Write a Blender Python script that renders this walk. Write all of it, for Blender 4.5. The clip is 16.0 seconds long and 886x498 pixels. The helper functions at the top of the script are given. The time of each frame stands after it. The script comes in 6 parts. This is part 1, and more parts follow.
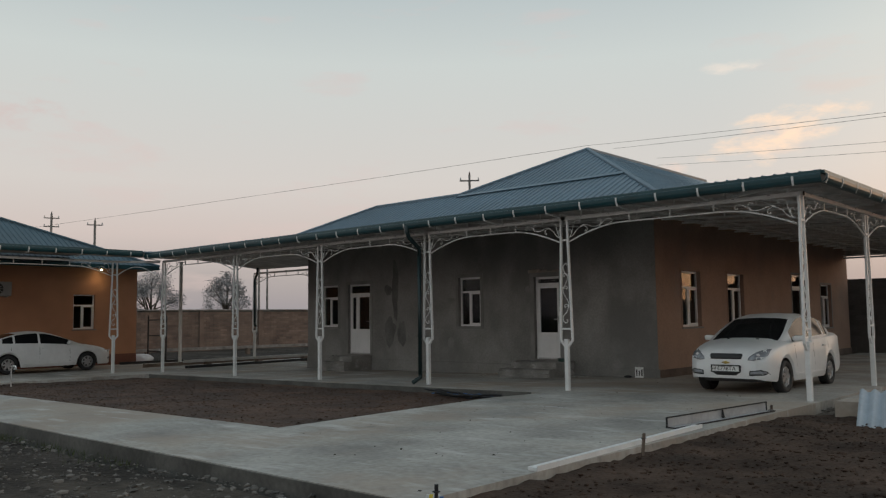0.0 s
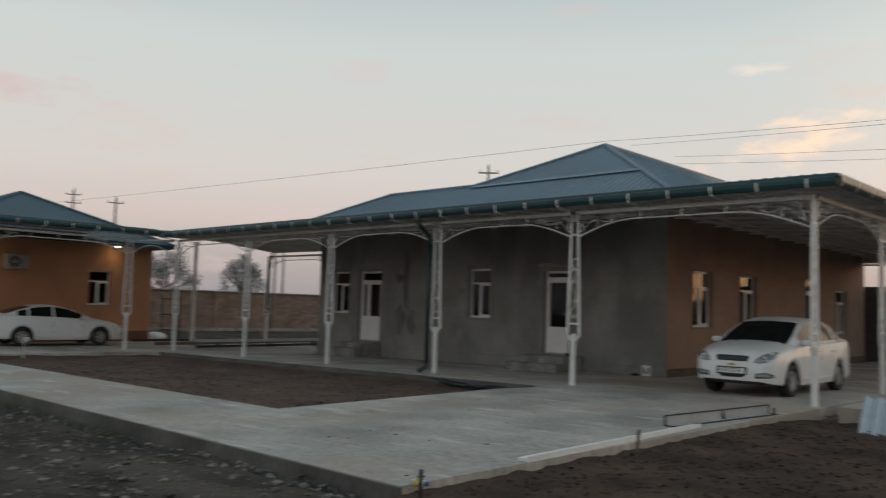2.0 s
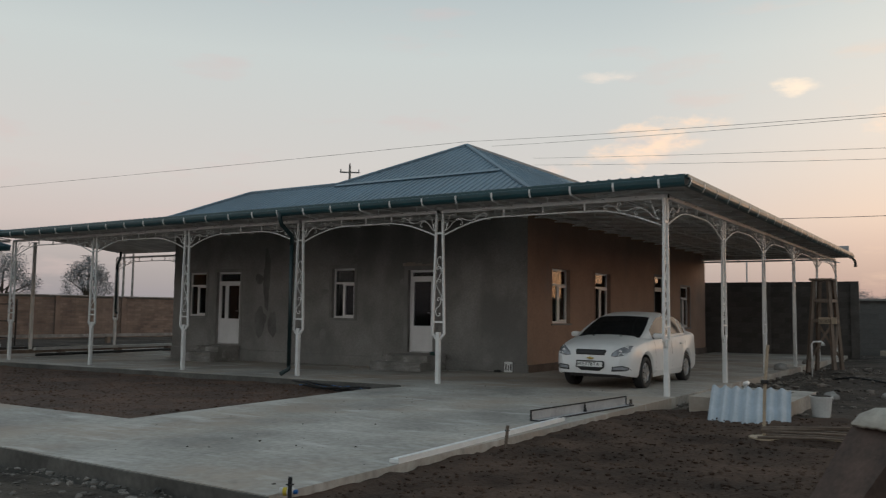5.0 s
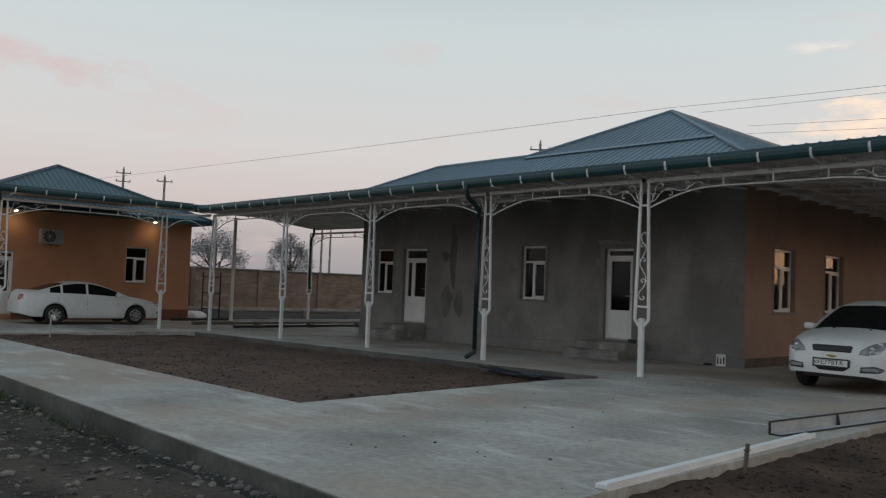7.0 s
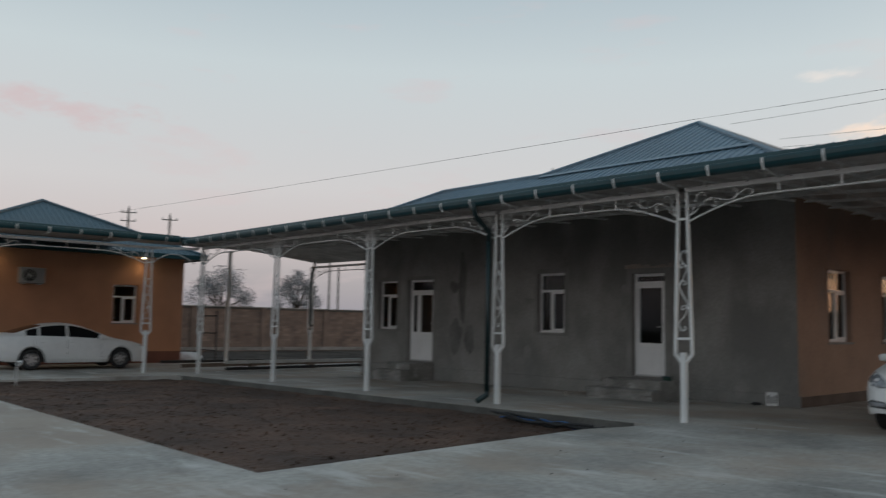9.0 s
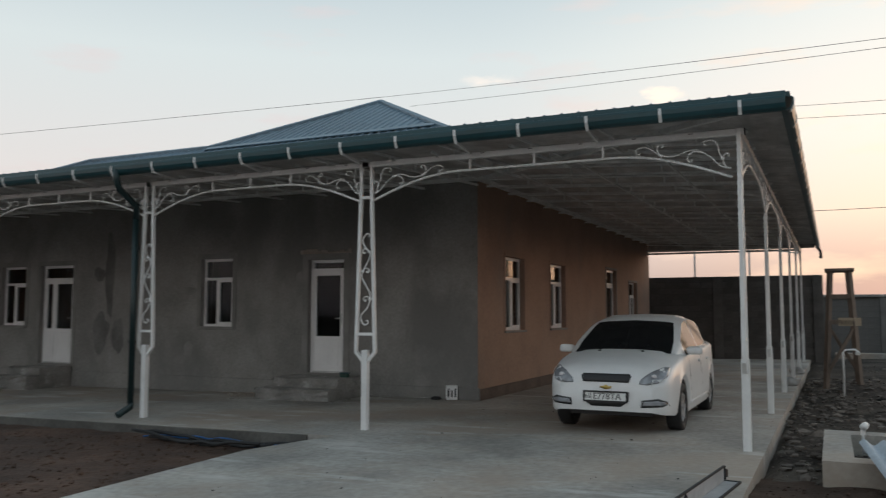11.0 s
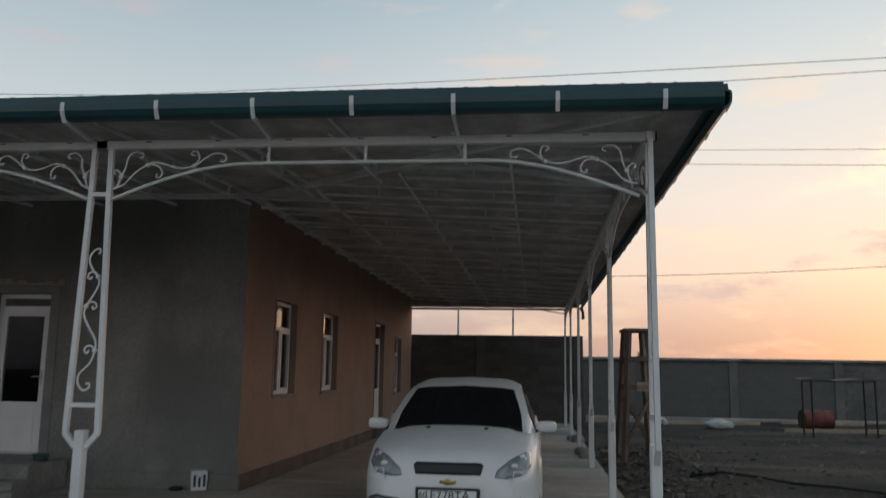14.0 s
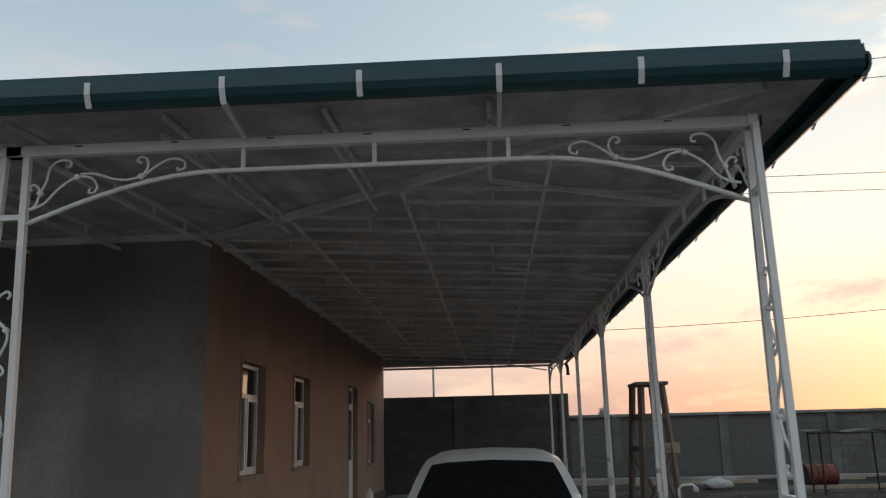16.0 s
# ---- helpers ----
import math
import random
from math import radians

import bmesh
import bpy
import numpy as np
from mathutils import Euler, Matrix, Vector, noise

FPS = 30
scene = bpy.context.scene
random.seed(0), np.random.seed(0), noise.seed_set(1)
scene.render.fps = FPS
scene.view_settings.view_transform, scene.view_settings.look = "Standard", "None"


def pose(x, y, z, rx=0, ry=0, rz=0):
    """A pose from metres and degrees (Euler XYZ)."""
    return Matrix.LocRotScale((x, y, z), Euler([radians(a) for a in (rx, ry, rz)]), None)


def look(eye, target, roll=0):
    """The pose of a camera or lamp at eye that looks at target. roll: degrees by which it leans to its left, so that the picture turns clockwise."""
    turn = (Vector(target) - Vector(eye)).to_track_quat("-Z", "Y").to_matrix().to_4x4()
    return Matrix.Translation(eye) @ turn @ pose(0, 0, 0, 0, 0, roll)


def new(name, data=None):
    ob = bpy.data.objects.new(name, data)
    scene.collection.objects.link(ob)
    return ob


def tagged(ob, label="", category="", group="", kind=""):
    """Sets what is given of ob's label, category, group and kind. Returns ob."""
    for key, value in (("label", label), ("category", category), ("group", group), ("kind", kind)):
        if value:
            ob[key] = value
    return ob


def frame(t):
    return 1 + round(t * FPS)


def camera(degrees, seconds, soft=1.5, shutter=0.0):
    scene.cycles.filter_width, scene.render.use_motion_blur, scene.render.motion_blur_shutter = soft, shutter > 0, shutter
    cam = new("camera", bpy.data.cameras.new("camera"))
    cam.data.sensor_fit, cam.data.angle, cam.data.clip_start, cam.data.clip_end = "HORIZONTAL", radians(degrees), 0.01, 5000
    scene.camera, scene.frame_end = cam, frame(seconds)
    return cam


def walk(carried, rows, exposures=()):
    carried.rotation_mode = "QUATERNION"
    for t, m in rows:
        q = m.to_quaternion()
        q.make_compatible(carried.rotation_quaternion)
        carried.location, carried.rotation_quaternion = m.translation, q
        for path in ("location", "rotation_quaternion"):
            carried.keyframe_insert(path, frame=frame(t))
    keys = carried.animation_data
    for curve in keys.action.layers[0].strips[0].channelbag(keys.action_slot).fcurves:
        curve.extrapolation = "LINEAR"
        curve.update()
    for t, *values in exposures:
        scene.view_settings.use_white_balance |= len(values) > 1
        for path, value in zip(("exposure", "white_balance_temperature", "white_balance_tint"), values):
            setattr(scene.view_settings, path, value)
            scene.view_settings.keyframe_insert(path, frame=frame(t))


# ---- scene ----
cam = camera(57.1, 16.0, soft=1.2, shutter=0.35)
PATH = [
    (0, (4.594, -13.823, 1.43), (3.253, -12.349, 1.596), -0.7),
    (0.5, (4.662, -13.844, 1.41), (3.319, -12.371, 1.577), 0.9),
    (1, (4.731, -13.779, 1.375), (3.219, -12.476, 1.513), 1.8),
    (1.5, (4.731, -13.699, 1.353), (3.144, -12.489, 1.491), 2.1),
    (2, (4.711, -13.688, 1.39), (3.336, -12.243, 1.535), 1.7),
    (2.5, (4.771, -13.679, 1.423), (3.637, -12.038, 1.576), 1.1),
    (3, (4.765, -13.739, 1.398), (3.744, -12.026, 1.557), 1.1),
    (5.5, (4.313, -13.462, 1.372), (3.123, -11.861, 1.52), 0.4),
    (6, (4.021, -12.992, 1.389), (2.621, -11.571, 1.532), 0.1),
    (6.5, (3.812, -12.801, 1.358), (2.363, -11.426, 1.458), 1.7),
    (7, (3.435, -12.382, 1.351), (1.974, -11.019, 1.447), 2.2),
    (7.5, (2.99, -11.945, 1.345), (1.363, -10.786, 1.443), 1.8),
    (8, (2.626, -11.555, 1.281), (0.975, -10.432, 1.393), 3.0),
    (8.5, (2.255, -11.205, 1.29), (0.671, -9.987, 1.387), 0.4),
    (9, (1.966, -10.819, 1.318), (0.487, -9.485, 1.5), 1.1),
    (9.5, (1.664, -10.499, 1.377), (0.485, -8.888, 1.497), 1.5),
    (10, (1.381, -10.094, 1.407), (0.277, -8.431, 1.531), 0.9),
    (12.5, (-0.162, -7.859, 1.449), (-0.619, -5.917, 1.59), -0.9),
    (13, (-0.547, -7.452, 1.43), (-1.011, -5.509, 1.529), -1.1),
    (13.5, (-0.737, -7.0, 1.454), (-1.051, -5.028, 1.57), -0.1),
    (14, (-0.916, -6.523, 1.477), (-1.14, -4.558, 1.776), 0.9),
    (14.5, (-1.121, -6.089, 1.534), (-1.232, -4.132, 1.931), 0.9),
    (15, (-1.285, -5.627, 1.506), (-1.386, -3.672, 1.919), 0.1),
    (15.5, (-1.532, -5.215, 1.54), (-1.624, -3.264, 1.968), 0.4),
    (16, (-1.642, -4.82, 1.547), (-1.75, -2.874, 1.993), -1.3),
]
EXPOSURES = [(0.0, 0.12, 6650, 10), (0.5, 0.08, 6650, 10), (1.0, 0.14, 6450, 10), (2.0, 0.16, 6650, 10), (3.0, 0.05, 6650, 10), (5.3, 0.11, 6550, 10), (6.0, 0.08, 6400, 10), (6.5, 0.17, 6380, 10), (7.2, 0.17, 6352, 10), (8.0, 0.1, 6320, 10), (8.5, 0.3, 6300, 10), (9.0, 0.1, 6220, 10), (9.5, 0.45, 6600, 10), (10.2, 0.4, 6500, 10), (12.3, 0.45, 6350, 10), (13.0, 1.05, 6321, 10), (13.5, 0.58, 6300, 10), (14.0, 0.06, 6200, 10), (14.5, -0.1, 6212, 10), (15.0, 0.2, 6225, 10), (15.5, 0.34, 6238, 10), (16.0, 0.3, 6250, 10)]
walk(cam, [(t, look(eye, target, roll)) for t, eye, target, roll in PATH], EXPOSURES)

# ---- light ----
SUN_AZ, SUN_EL = 58.0, 2.0


def build_world():
    w = bpy.data.worlds.new("dusk_sky")
    scene.world = w
    w.use_nodes = True
    nt = w.node_tree
    nt.nodes.clear()
    N, L = nt.nodes.new, nt.links.new
    out, bg = N("ShaderNodeOutputWorld"), N("ShaderNodeBackground")
    tc, sep = N("ShaderNodeTexCoord"), N("ShaderNodeSeparateXYZ")
    L(tc.outputs["Generated"], sep.inputs[0])
    # base: colour by elevation, cool side
    def ramp(stops):
        r = N("ShaderNodeValToRGB")
        while len(r.color_ramp.elements) < len(stops):
            r.color_ramp.elements.new(0.5)
        for e, (p, c) in zip(r.color_ramp.elements, stops):
            e.position, e.color = p, (*c, 1)
        return r
    cool = ramp([(0.0, (0.28, 0.275, 0.305)), (0.045, (0.36, 0.335, 0.35)), (0.10, (0.54, 0.465, 0.455)), (0.16, (0.575, 0.54, 0.525)), (0.30, (0.53, 0.57, 0.565)), (0.45, (0.34, 0.415, 0.455)), (1.0, (0.28, 0.37, 0.43))])
    warm = ramp([(0.0, (0.40, 0.28, 0.27)), (0.04, (0.50, 0.335, 0.30)), (0.075, (0.68, 0.455, 0.37)), (0.115, (0.86, 0.62, 0.47)), (0.2, (0.84, 0.71, 0.60)), (0.325, (0.72, 0.70, 0.64)), (0.44, (0.52, 0.59, 0.60)), (1.0, (0.30, 0.40, 0.46))])
    L(sep.outputs["Z"], cool.inputs[0])
    L(sep.outputs["Z"], warm.inputs[0])
    dot = N("ShaderNodeVectorMath")
    dot.operation = "DOT_PRODUCT"
    L(tc.outputs["Generated"], dot.inputs[0])
    a = radians(SUN_AZ)
    dot.inputs[1].default_value = (math.cos(a), math.sin(a), 0.0)
    near = N("ShaderNodeMapRange")
    near.interpolation_type = "SMOOTHSTEP"
    near.inputs["From Min"].default_value, near.inputs["From Max"].default_value = 0.52, 1.0
    L(dot.outputs["Value"], near.inputs["Value"])
    mix = N("ShaderNodeMix")
    mix.data_type = "RGBA"
    L(near.outputs[0], mix.inputs["Factor"])
    L(cool.outputs[0], mix.inputs["A"])
    L(warm.outputs[0], mix.inputs["B"])
    # thin clouds, lit pink and yellow from below
    mp, n1, n2 = N("ShaderNodeMapping"), N("ShaderNodeTexNoise"), N("ShaderNodeTexNoise")
    mp.inputs["Scale"].default_value = (2.2, 2.2, 9.0)
    mp.inputs["Location"].default_value = (3.1, 0.4, 0.2)
    L(tc.outputs["Generated"], mp.inputs[0])
    for n, s in ((n1, 2.6), (n2, 1.1)):
        n.inputs["Scale"].default_value, n.inputs["Detail"].default_value, n.inputs["Roughness"].default_value = s, 7, 0.55
        L(mp.outputs[0], n.inputs["Vector"])
    cm = N("ShaderNodeMapRange")
    cm.inputs["From Min"].default_value, cm.inputs["From Max"].default_value = 0.56, 0.78
    L(n1.outputs[0], cm.inputs["Value"])
    tint = N("ShaderNodeMix")
    tint.data_type = "RGBA"
    tint.inputs["A"].default_value = (0.60, 0.48, 0.47, 1)
    tint.inputs["B"].default_value = (0.98, 0.72, 0.48, 1)
    L(near.outputs[0], tint.inputs["Factor"])
    fac = N("ShaderNodeMath")
    fac.operation = "MULTIPLY"
    fac.inputs[1].default_value = 0.75
    L(cm.outputs[0], fac.inputs[0])
    mix2 = N("ShaderNodeMix")
    mix2.data_type = "RGBA"
    L(fac.outputs[0], mix2.inputs["Factor"])
    L(mix.outputs["Result"], mix2.inputs["A"])
    L(tint.outputs["Result"], mix2.inputs["B"])
    # the larger clouds: long wisps broken up by noise
    def wisp(base, az, el, wide, high, tilt, colour, amount):
        a, e, r = radians(az), radians(el), radians(tilt)
        d = Vector((math.cos(a) * math.cos(e), math.sin(a) * math.cos(e), math.sin(e)))
        right = Vector((math.sin(a), -math.cos(a), 0))
        up = right.cross(d)
        u, v = right * math.cos(r) + up * math.sin(r), up * math.cos(r) - right * math.sin(r)
        sq = []
        for axis, size in ((u, wide), (v, high)):
            dt, ml = N("ShaderNodeVectorMath"), N("ShaderNodeMath")
            dt.operation, ml.operation = "DOT_PRODUCT", "MULTIPLY"
            L(tc.outputs["Generated"], dt.inputs[0])
            dt.inputs[1].default_value = axis / radians(size)
            L(dt.outputs["Value"], ml.inputs[0])
            L(dt.outputs["Value"], ml.inputs[1])
            sq.append(ml)
        sm, fr = N("ShaderNodeMath"), N("ShaderNodeVectorMath")
        L(sq[0].outputs[0], sm.inputs[0])
        L(sq[1].outputs[0], sm.inputs[1])
        fr.operation = "DOT_PRODUCT"
        L(tc.outputs["Generated"], fr.inputs[0])
        fr.inputs[1].default_value = d
        ahead = N("ShaderNodeMath")
        ahead.operation = "GREATER_THAN"
        ahead.inputs[1].default_value = 0.5
        L(fr.outputs["Value"], ahead.inputs[0])
        shape, ns, th = N("ShaderNodeMapRange"), N("ShaderNodeMath"), N("ShaderNodeMapRange")
        shape.inputs["From Min"].default_value, shape.inputs["From Max"].default_value = 1.0, 0.0
        L(sm.outputs[0], shape.inputs["Value"])
        ns.operation = "MULTIPLY_ADD"
        L(puff.outputs[0], ns.inputs[0])
        ns.inputs[1].default_value = 3.6
        L(shape.outputs[0], ns.inputs[2])
        th.interpolation_type = "SMOOTHSTEP"
        th.inputs["From Min"].default_value, th.inputs["From Max"].default_value = 2.1, 3.4
        th.inputs["To Max"].default_value = amount
        L(ns.outputs[0], th.inputs["Value"])
        ga, rim, mm = N("ShaderNodeMath"), N("ShaderNodeMapRange"), N("ShaderNodeMix")
        rim.inputs["From Max"].default_value = 0.35
        L(shape.outputs[0], rim.inputs["Value"])
        edge = N("ShaderNodeMath")
        edge.operation = ga.operation = "MULTIPLY"
        L(th.outputs[0], edge.inputs[0])
        L(rim.outputs[0], edge.inputs[1])
        L(edge.outputs[0], ga.inputs[0])
        L(ahead.outputs[0], ga.inputs[1])
        mm.data_type = "RGBA"
        mm.inputs["B"].default_value = (*colour, 1)
        L(ga.outputs[0], mm.inputs["Factor"])
        L(base.outputs["Result"], mm.inputs["A"])
        return mm
    puff = N("ShaderNodeTexNoise")
    puff.inputs["Scale"].default_value, puff.inputs["Detail"].default_value, puff.inputs["Roughness"].default_value = 20, 8, 0.62
    squash = N("ShaderNodeMapping")
    squash.inputs["Scale"].default_value = (1, 1, 2.6)
    L(tc.outputs["Generated"], squash.inputs[0])
    L(squash.outputs[0], puff.inputs["Vector"])
    for c in ((163, 13.2, 9, 1.5, -4, (0.58, 0.45, 0.44), 0.8), (153.5, 11.2, 4.5, 0.9, -14, (0.62, 0.48, 0.46), 0.5), (109.5, 11.6, 6.0, 2.0, 14, (0.95, 0.70, 0.52), 0.9), (117, 9.6, 2.2, 0.8, 10, (0.85, 0.62, 0.52), 0.6),
              (100, 14.6, 2.1, 0.8, -6, (0.98, 0.80, 0.62), 0.85), (112, 16.2, 2.4, 0.6, 0, (0.85, 0.72, 0.62), 0.6), (92.5, 12.5, 4.5, 1.4, 8, (0.95, 0.70, 0.52), 0.7),
              (65, 8.4, 10, 1.7, 6, (0.50, 0.40, 0.39), 1.0), (78, 5.6, 9, 1.1, 3, (0.50, 0.39, 0.38), 0.8), (60, 11.2, 5, 1.0, 8, (0.60, 0.48, 0.44), 0.8), (64, 14, 8, 2.6, 12, (0.98, 0.84, 0.62), 0.9), (63, 22.5, 6, 2.4, 20, (0.92, 0.84, 0.70), 0.9), (70, 12, 5, 1.2, 0, (0.97, 0.82, 0.60), 0.8), (92, 25.5, 1.6, 0.7, 30, (0.75, 0.70, 0.66), 0.6)):
        mix2 = wisp(mix2, *c)
    # clear-air sky of the sunken sun, added under it
    sky = N("ShaderNodeTexSky")
    sky.sky_type, sky.sun_disc = "NISHITA", False
    sky.sun_elevation, sky.sun_rotation = radians(SUN_EL), radians(90 - SUN_AZ)
    dim = N("ShaderNodeVectorMath")
    dim.operation = "SCALE"
    dim.inputs["Scale"].default_value = 0.03
    L(sky.outputs[0], dim.inputs[0])
    add = N("ShaderNodeVectorMath")
    L(mix2.outputs["Result"], add.inputs[0])
    L(dim.outputs[0], add.inputs[1])
    L(add.outputs[0], bg.inputs["Color"])
    bg.inputs["Strength"].default_value = 1.0
    L(bg.outputs[0], out.inputs[0])


build_world()
sun = new("sun", bpy.data.lights.new("sun", "SUN"))
sun.data.energy, sun.data.angle, sun.data.color = 0.2, radians(40), (1.0, 0.66, 0.42)
_a, _e = radians(SUN_AZ), radians(8)
sun.matrix_world = look((0, 0, 60), (-math.cos(_a) * math.cos(_e), -math.sin(_a) * math.cos(_e), 60 - math.sin(_e)))


# ---- materials ----
def mat(name, col, rough=0.8, metal=0.0, var=0.25, scale=2.0, fine=30.0, bump=0.2, dist=0.01, col2=None, spec=0.5, island=0.0, rand=0.0, coat=0.0, stretch=(1, 1, 1)):
    m = bpy.data.materials.new(name)
    m.use_nodes = True
    nt = m.node_tree
    N, L = nt.nodes.new, nt.links.new
    b = nt.nodes["Principled BSDF"]
    b.inputs["Roughness"].default_value, b.inputs["Metallic"].default_value = rough, metal
    b.inputs["Specular IOR Level"].default_value = spec
    b.inputs["Coat Weight"].default_value = coat
    tc, mp = N("ShaderNodeTexCoord"), N("ShaderNodeMapping")
    L(tc.outputs["Object"], mp.inputs[0])
    mp.inputs["Scale"].default_value = stretch
    big, small = N("ShaderNodeTexNoise"), N("ShaderNodeTexNoise")
    for n, s, d in ((big, scale, 5), (small, fine, 3)):
        n.inputs["Scale"].default_value, n.inputs["Detail"].default_value = s, d
        L(mp.outputs[0], n.inputs["Vector"])
    lo = tuple(c * (1 - var) for c in col) if col2 is None else col2
    hi = tuple(min(1, c * (1 + var * 0.6)) for c in col) if col2 is None else col
    r = N("ShaderNodeMapRange")
    r.inputs["From Min"].default_value, r.inputs["From Max"].default_value = 0.32, 0.68
    L(big.outputs[0], r.inputs["Value"])
    mx = N("ShaderNodeMix")
    mx.data_type = "RGBA"
    mx.inputs["A"].default_value, mx.inputs["B"].default_value = (*lo, 1), (*hi, 1)
    L(r.outputs[0], mx.inputs["Factor"])
    r2 = N("ShaderNodeMapRange")
    r2.inputs["From Min"].default_value, r2.inputs["From Max"].default_value = 0.25, 0.75
    r2.inputs["To Min"].default_value, r2.inputs["To Max"].default_value = 1 - var * 0.6, 1 + var * 0.4
    L(small.outputs[0], r2.inputs["Value"])
    mul = N("ShaderNodeVectorMath")
    mul.operation = "SCALE"
    L(mx.outputs["Result"], mul.inputs[0])
    L(r2.outputs[0], mul.inputs["Scale"])
    last = mul
    for amount, node, sock in ((island, "ShaderNodeNewGeometry", "Random Per Island"), (rand, "ShaderNodeObjectInfo", "Random")):
        if amount:
            g, mr, sc = N(node), N("ShaderNodeMapRange"), N("ShaderNodeVectorMath")
            mr.inputs["To Min"].default_value, mr.inputs["To Max"].default_value = 1 - amount, 1 + amount
            L(g.outputs[sock], mr.inputs["Value"])
            sc.operation = "SCALE"
            L(last.outputs[0], sc.inputs[0])
            L(mr.outputs[0], sc.inputs["Scale"])
            last = sc
    L(last.outputs[0], b.inputs["Base Color"])
    if bump:
        bp = N("ShaderNodeBump")
        bp.inputs["Strength"].default_value, bp.inputs["Distance"].default_value = bump, dist
        L(small.outputs[0], bp.inputs["Height"])
        L(bp.outputs[0], b.inputs["Normal"])
    if rough > 0.15 and not metal:
        r3 = N("ShaderNodeMapRange")
        r3.inputs["To Min"].default_value, r3.inputs["To Max"].default_value = max(0.02, rough - 0.12), min(1, rough + 0.1)
        L(big.outputs[0], r3.inputs["Value"])
        L(r3.outputs[0], b.inputs["Roughness"])
    return m


def glass(name, tint=(0.55, 0.6, 0.6)):
    m = bpy.data.materials.new(name)
    m.use_nodes = True
    b = m.node_tree.nodes["Principled BSDF"]
    b.inputs["Base Color"].default_value = (*tint, 1)
    b.inputs["Roughness"].default_value, b.inputs["Transmission Weight"].default_value, b.inputs["IOR"].default_value = 0.03, 1.0, 1.27
    return m


def glow(name, col, power):
    m = bpy.data.materials.new(name)
    m.use_nodes = True
    b = m.node_tree.nodes["Principled BSDF"]
    b.inputs["Base Color"].default_value = (0.9, 0.85, 0.7, 1)
    b.inputs["Emission Color"].default_value, b.inputs["Emission Strength"].default_value = (*col, 1), power
    return m


M_CONC = mat("concrete", (0.385, 0.363, 0.33), 0.82, var=0.42, scale=0.55, fine=14, bump=0.25, dist=0.006)
def dusty(m, colour, scale, lo, hi, amount, stretch=(1, 1, 1)):
    """Adds a second layer of colour in broad uneven patches over a material's own colour."""
    nt = m.node_tree
    N, L = nt.nodes.new, nt.links.new
    b = nt.nodes["Principled BSDF"]
    old = b.inputs["Base Color"].links[0].from_socket
    tc, mp, n, r, mx = N("ShaderNodeTexCoord"), N("ShaderNodeMapping"), N("ShaderNodeTexNoise"), N("ShaderNodeMapRange"), N("ShaderNodeMix")
    mp.inputs["Scale"].default_value = stretch
    L(tc.outputs["Object"], mp.inputs[0])
    L(mp.outputs[0], n.inputs["Vector"])
    n.inputs["Scale"].default_value, n.inputs["Detail"].default_value, n.inputs["Roughness"].default_value = scale, 8, 0.62
    r.interpolation_type = "SMOOTHSTEP"
    r.inputs["From Min"].default_value, r.inputs["From Max"].default_value, r.inputs["To Max"].default_value = lo, hi, amount
    L(n.outputs[0], r.inputs["Value"])
    mx.data_type = "RGBA"
    mx.inputs["B"].default_value = (*colour, 1)
    L(r.outputs[0], mx.inputs["Factor"])
    L(old, mx.inputs["A"])
    L(mx.outputs["Result"], b.inputs["Base Color"])
    return m


dusty(M_CONC, (0.34, 0.265, 0.205), 0.33, 0.43, 0.63, 0.72)
dusty(M_CONC, (0.58, 0.565, 0.54), 0.8, 0.54, 0.70, 0.65, (0.8, 2.8, 1))
dusty(M_CONC, (0.15, 0.135, 0.115), 0.9, 0.60, 0.74, 0.6)
M_CONC_OLD = mat("rough_concrete", (0.27, 0.26, 0.245), 0.9, var=0.35, scale=2.0, fine=25, bump=0.5, dist=0.012)
dusty(M_CONC_OLD, (0.47, 0.46, 0.44), 4.0, 0.58, 0.70, 0.6)
M_SOIL = mat("trodden_soil", (0.060, 0.050, 0.043), 0.97, var=0.55, scale=0.6, fine=11, bump=1.0, dist=0.06, spec=0.12)
M_BED = mat("brown_soil", (0.096, 0.054, 0.036), 0.97, var=0.5, scale=0.9, fine=17, bump=0.9, dist=0.05)
M_STONE = mat("stones", (0.14, 0.126, 0.112), 0.9, var=0.3, scale=6, fine=40, bump=0.3, island=0.55)
M_PLASTER = mat("grey_cement_plaster", (0.268, 0.26, 0.248), 0.93, var=0.28, scale=0.8, fine=22, bump=0.35, dist=0.006)
M_CLAY = mat("clay_plaster", (0.37, 0.245, 0.183), 0.94, var=0.22, scale=1.0, fine=22, bump=0.35, dist=0.006, col2=(0.275, 0.185, 0.143))
dusty(M_PLASTER, (0.16, 0.157, 0.152), 0.45, 0.48, 0.66, 0.75, (1, 1, 0.5))
dusty(M_PLASTER, (0.28, 0.275, 0.265), 0.9, 0.6, 0.75, 0.5)
dusty(M_CLAY, (0.27, 0.215, 0.18), 0.5, 0.5, 0.7, 0.7)
dusty(M_CLAY, (0.21, 0.195, 0.182), 0.5, 0.50, 0.70, 0.7, (1, 1, 0.7))
dusty(M_SOIL, (0.105, 0.088, 0.072), 0.5, 0.48, 0.64, 0.8, (0.35, 1.3, 1))
dusty(M_SOIL, (0.032, 0.027, 0.024), 1.4, 0.52, 0.68, 0.7, (0.5, 1.2, 1))
dusty(M_CONC, (0.50, 0.48, 0.45), 2.2, 0.58, 0.74, 0.3, (0.5, 0.9, 1))
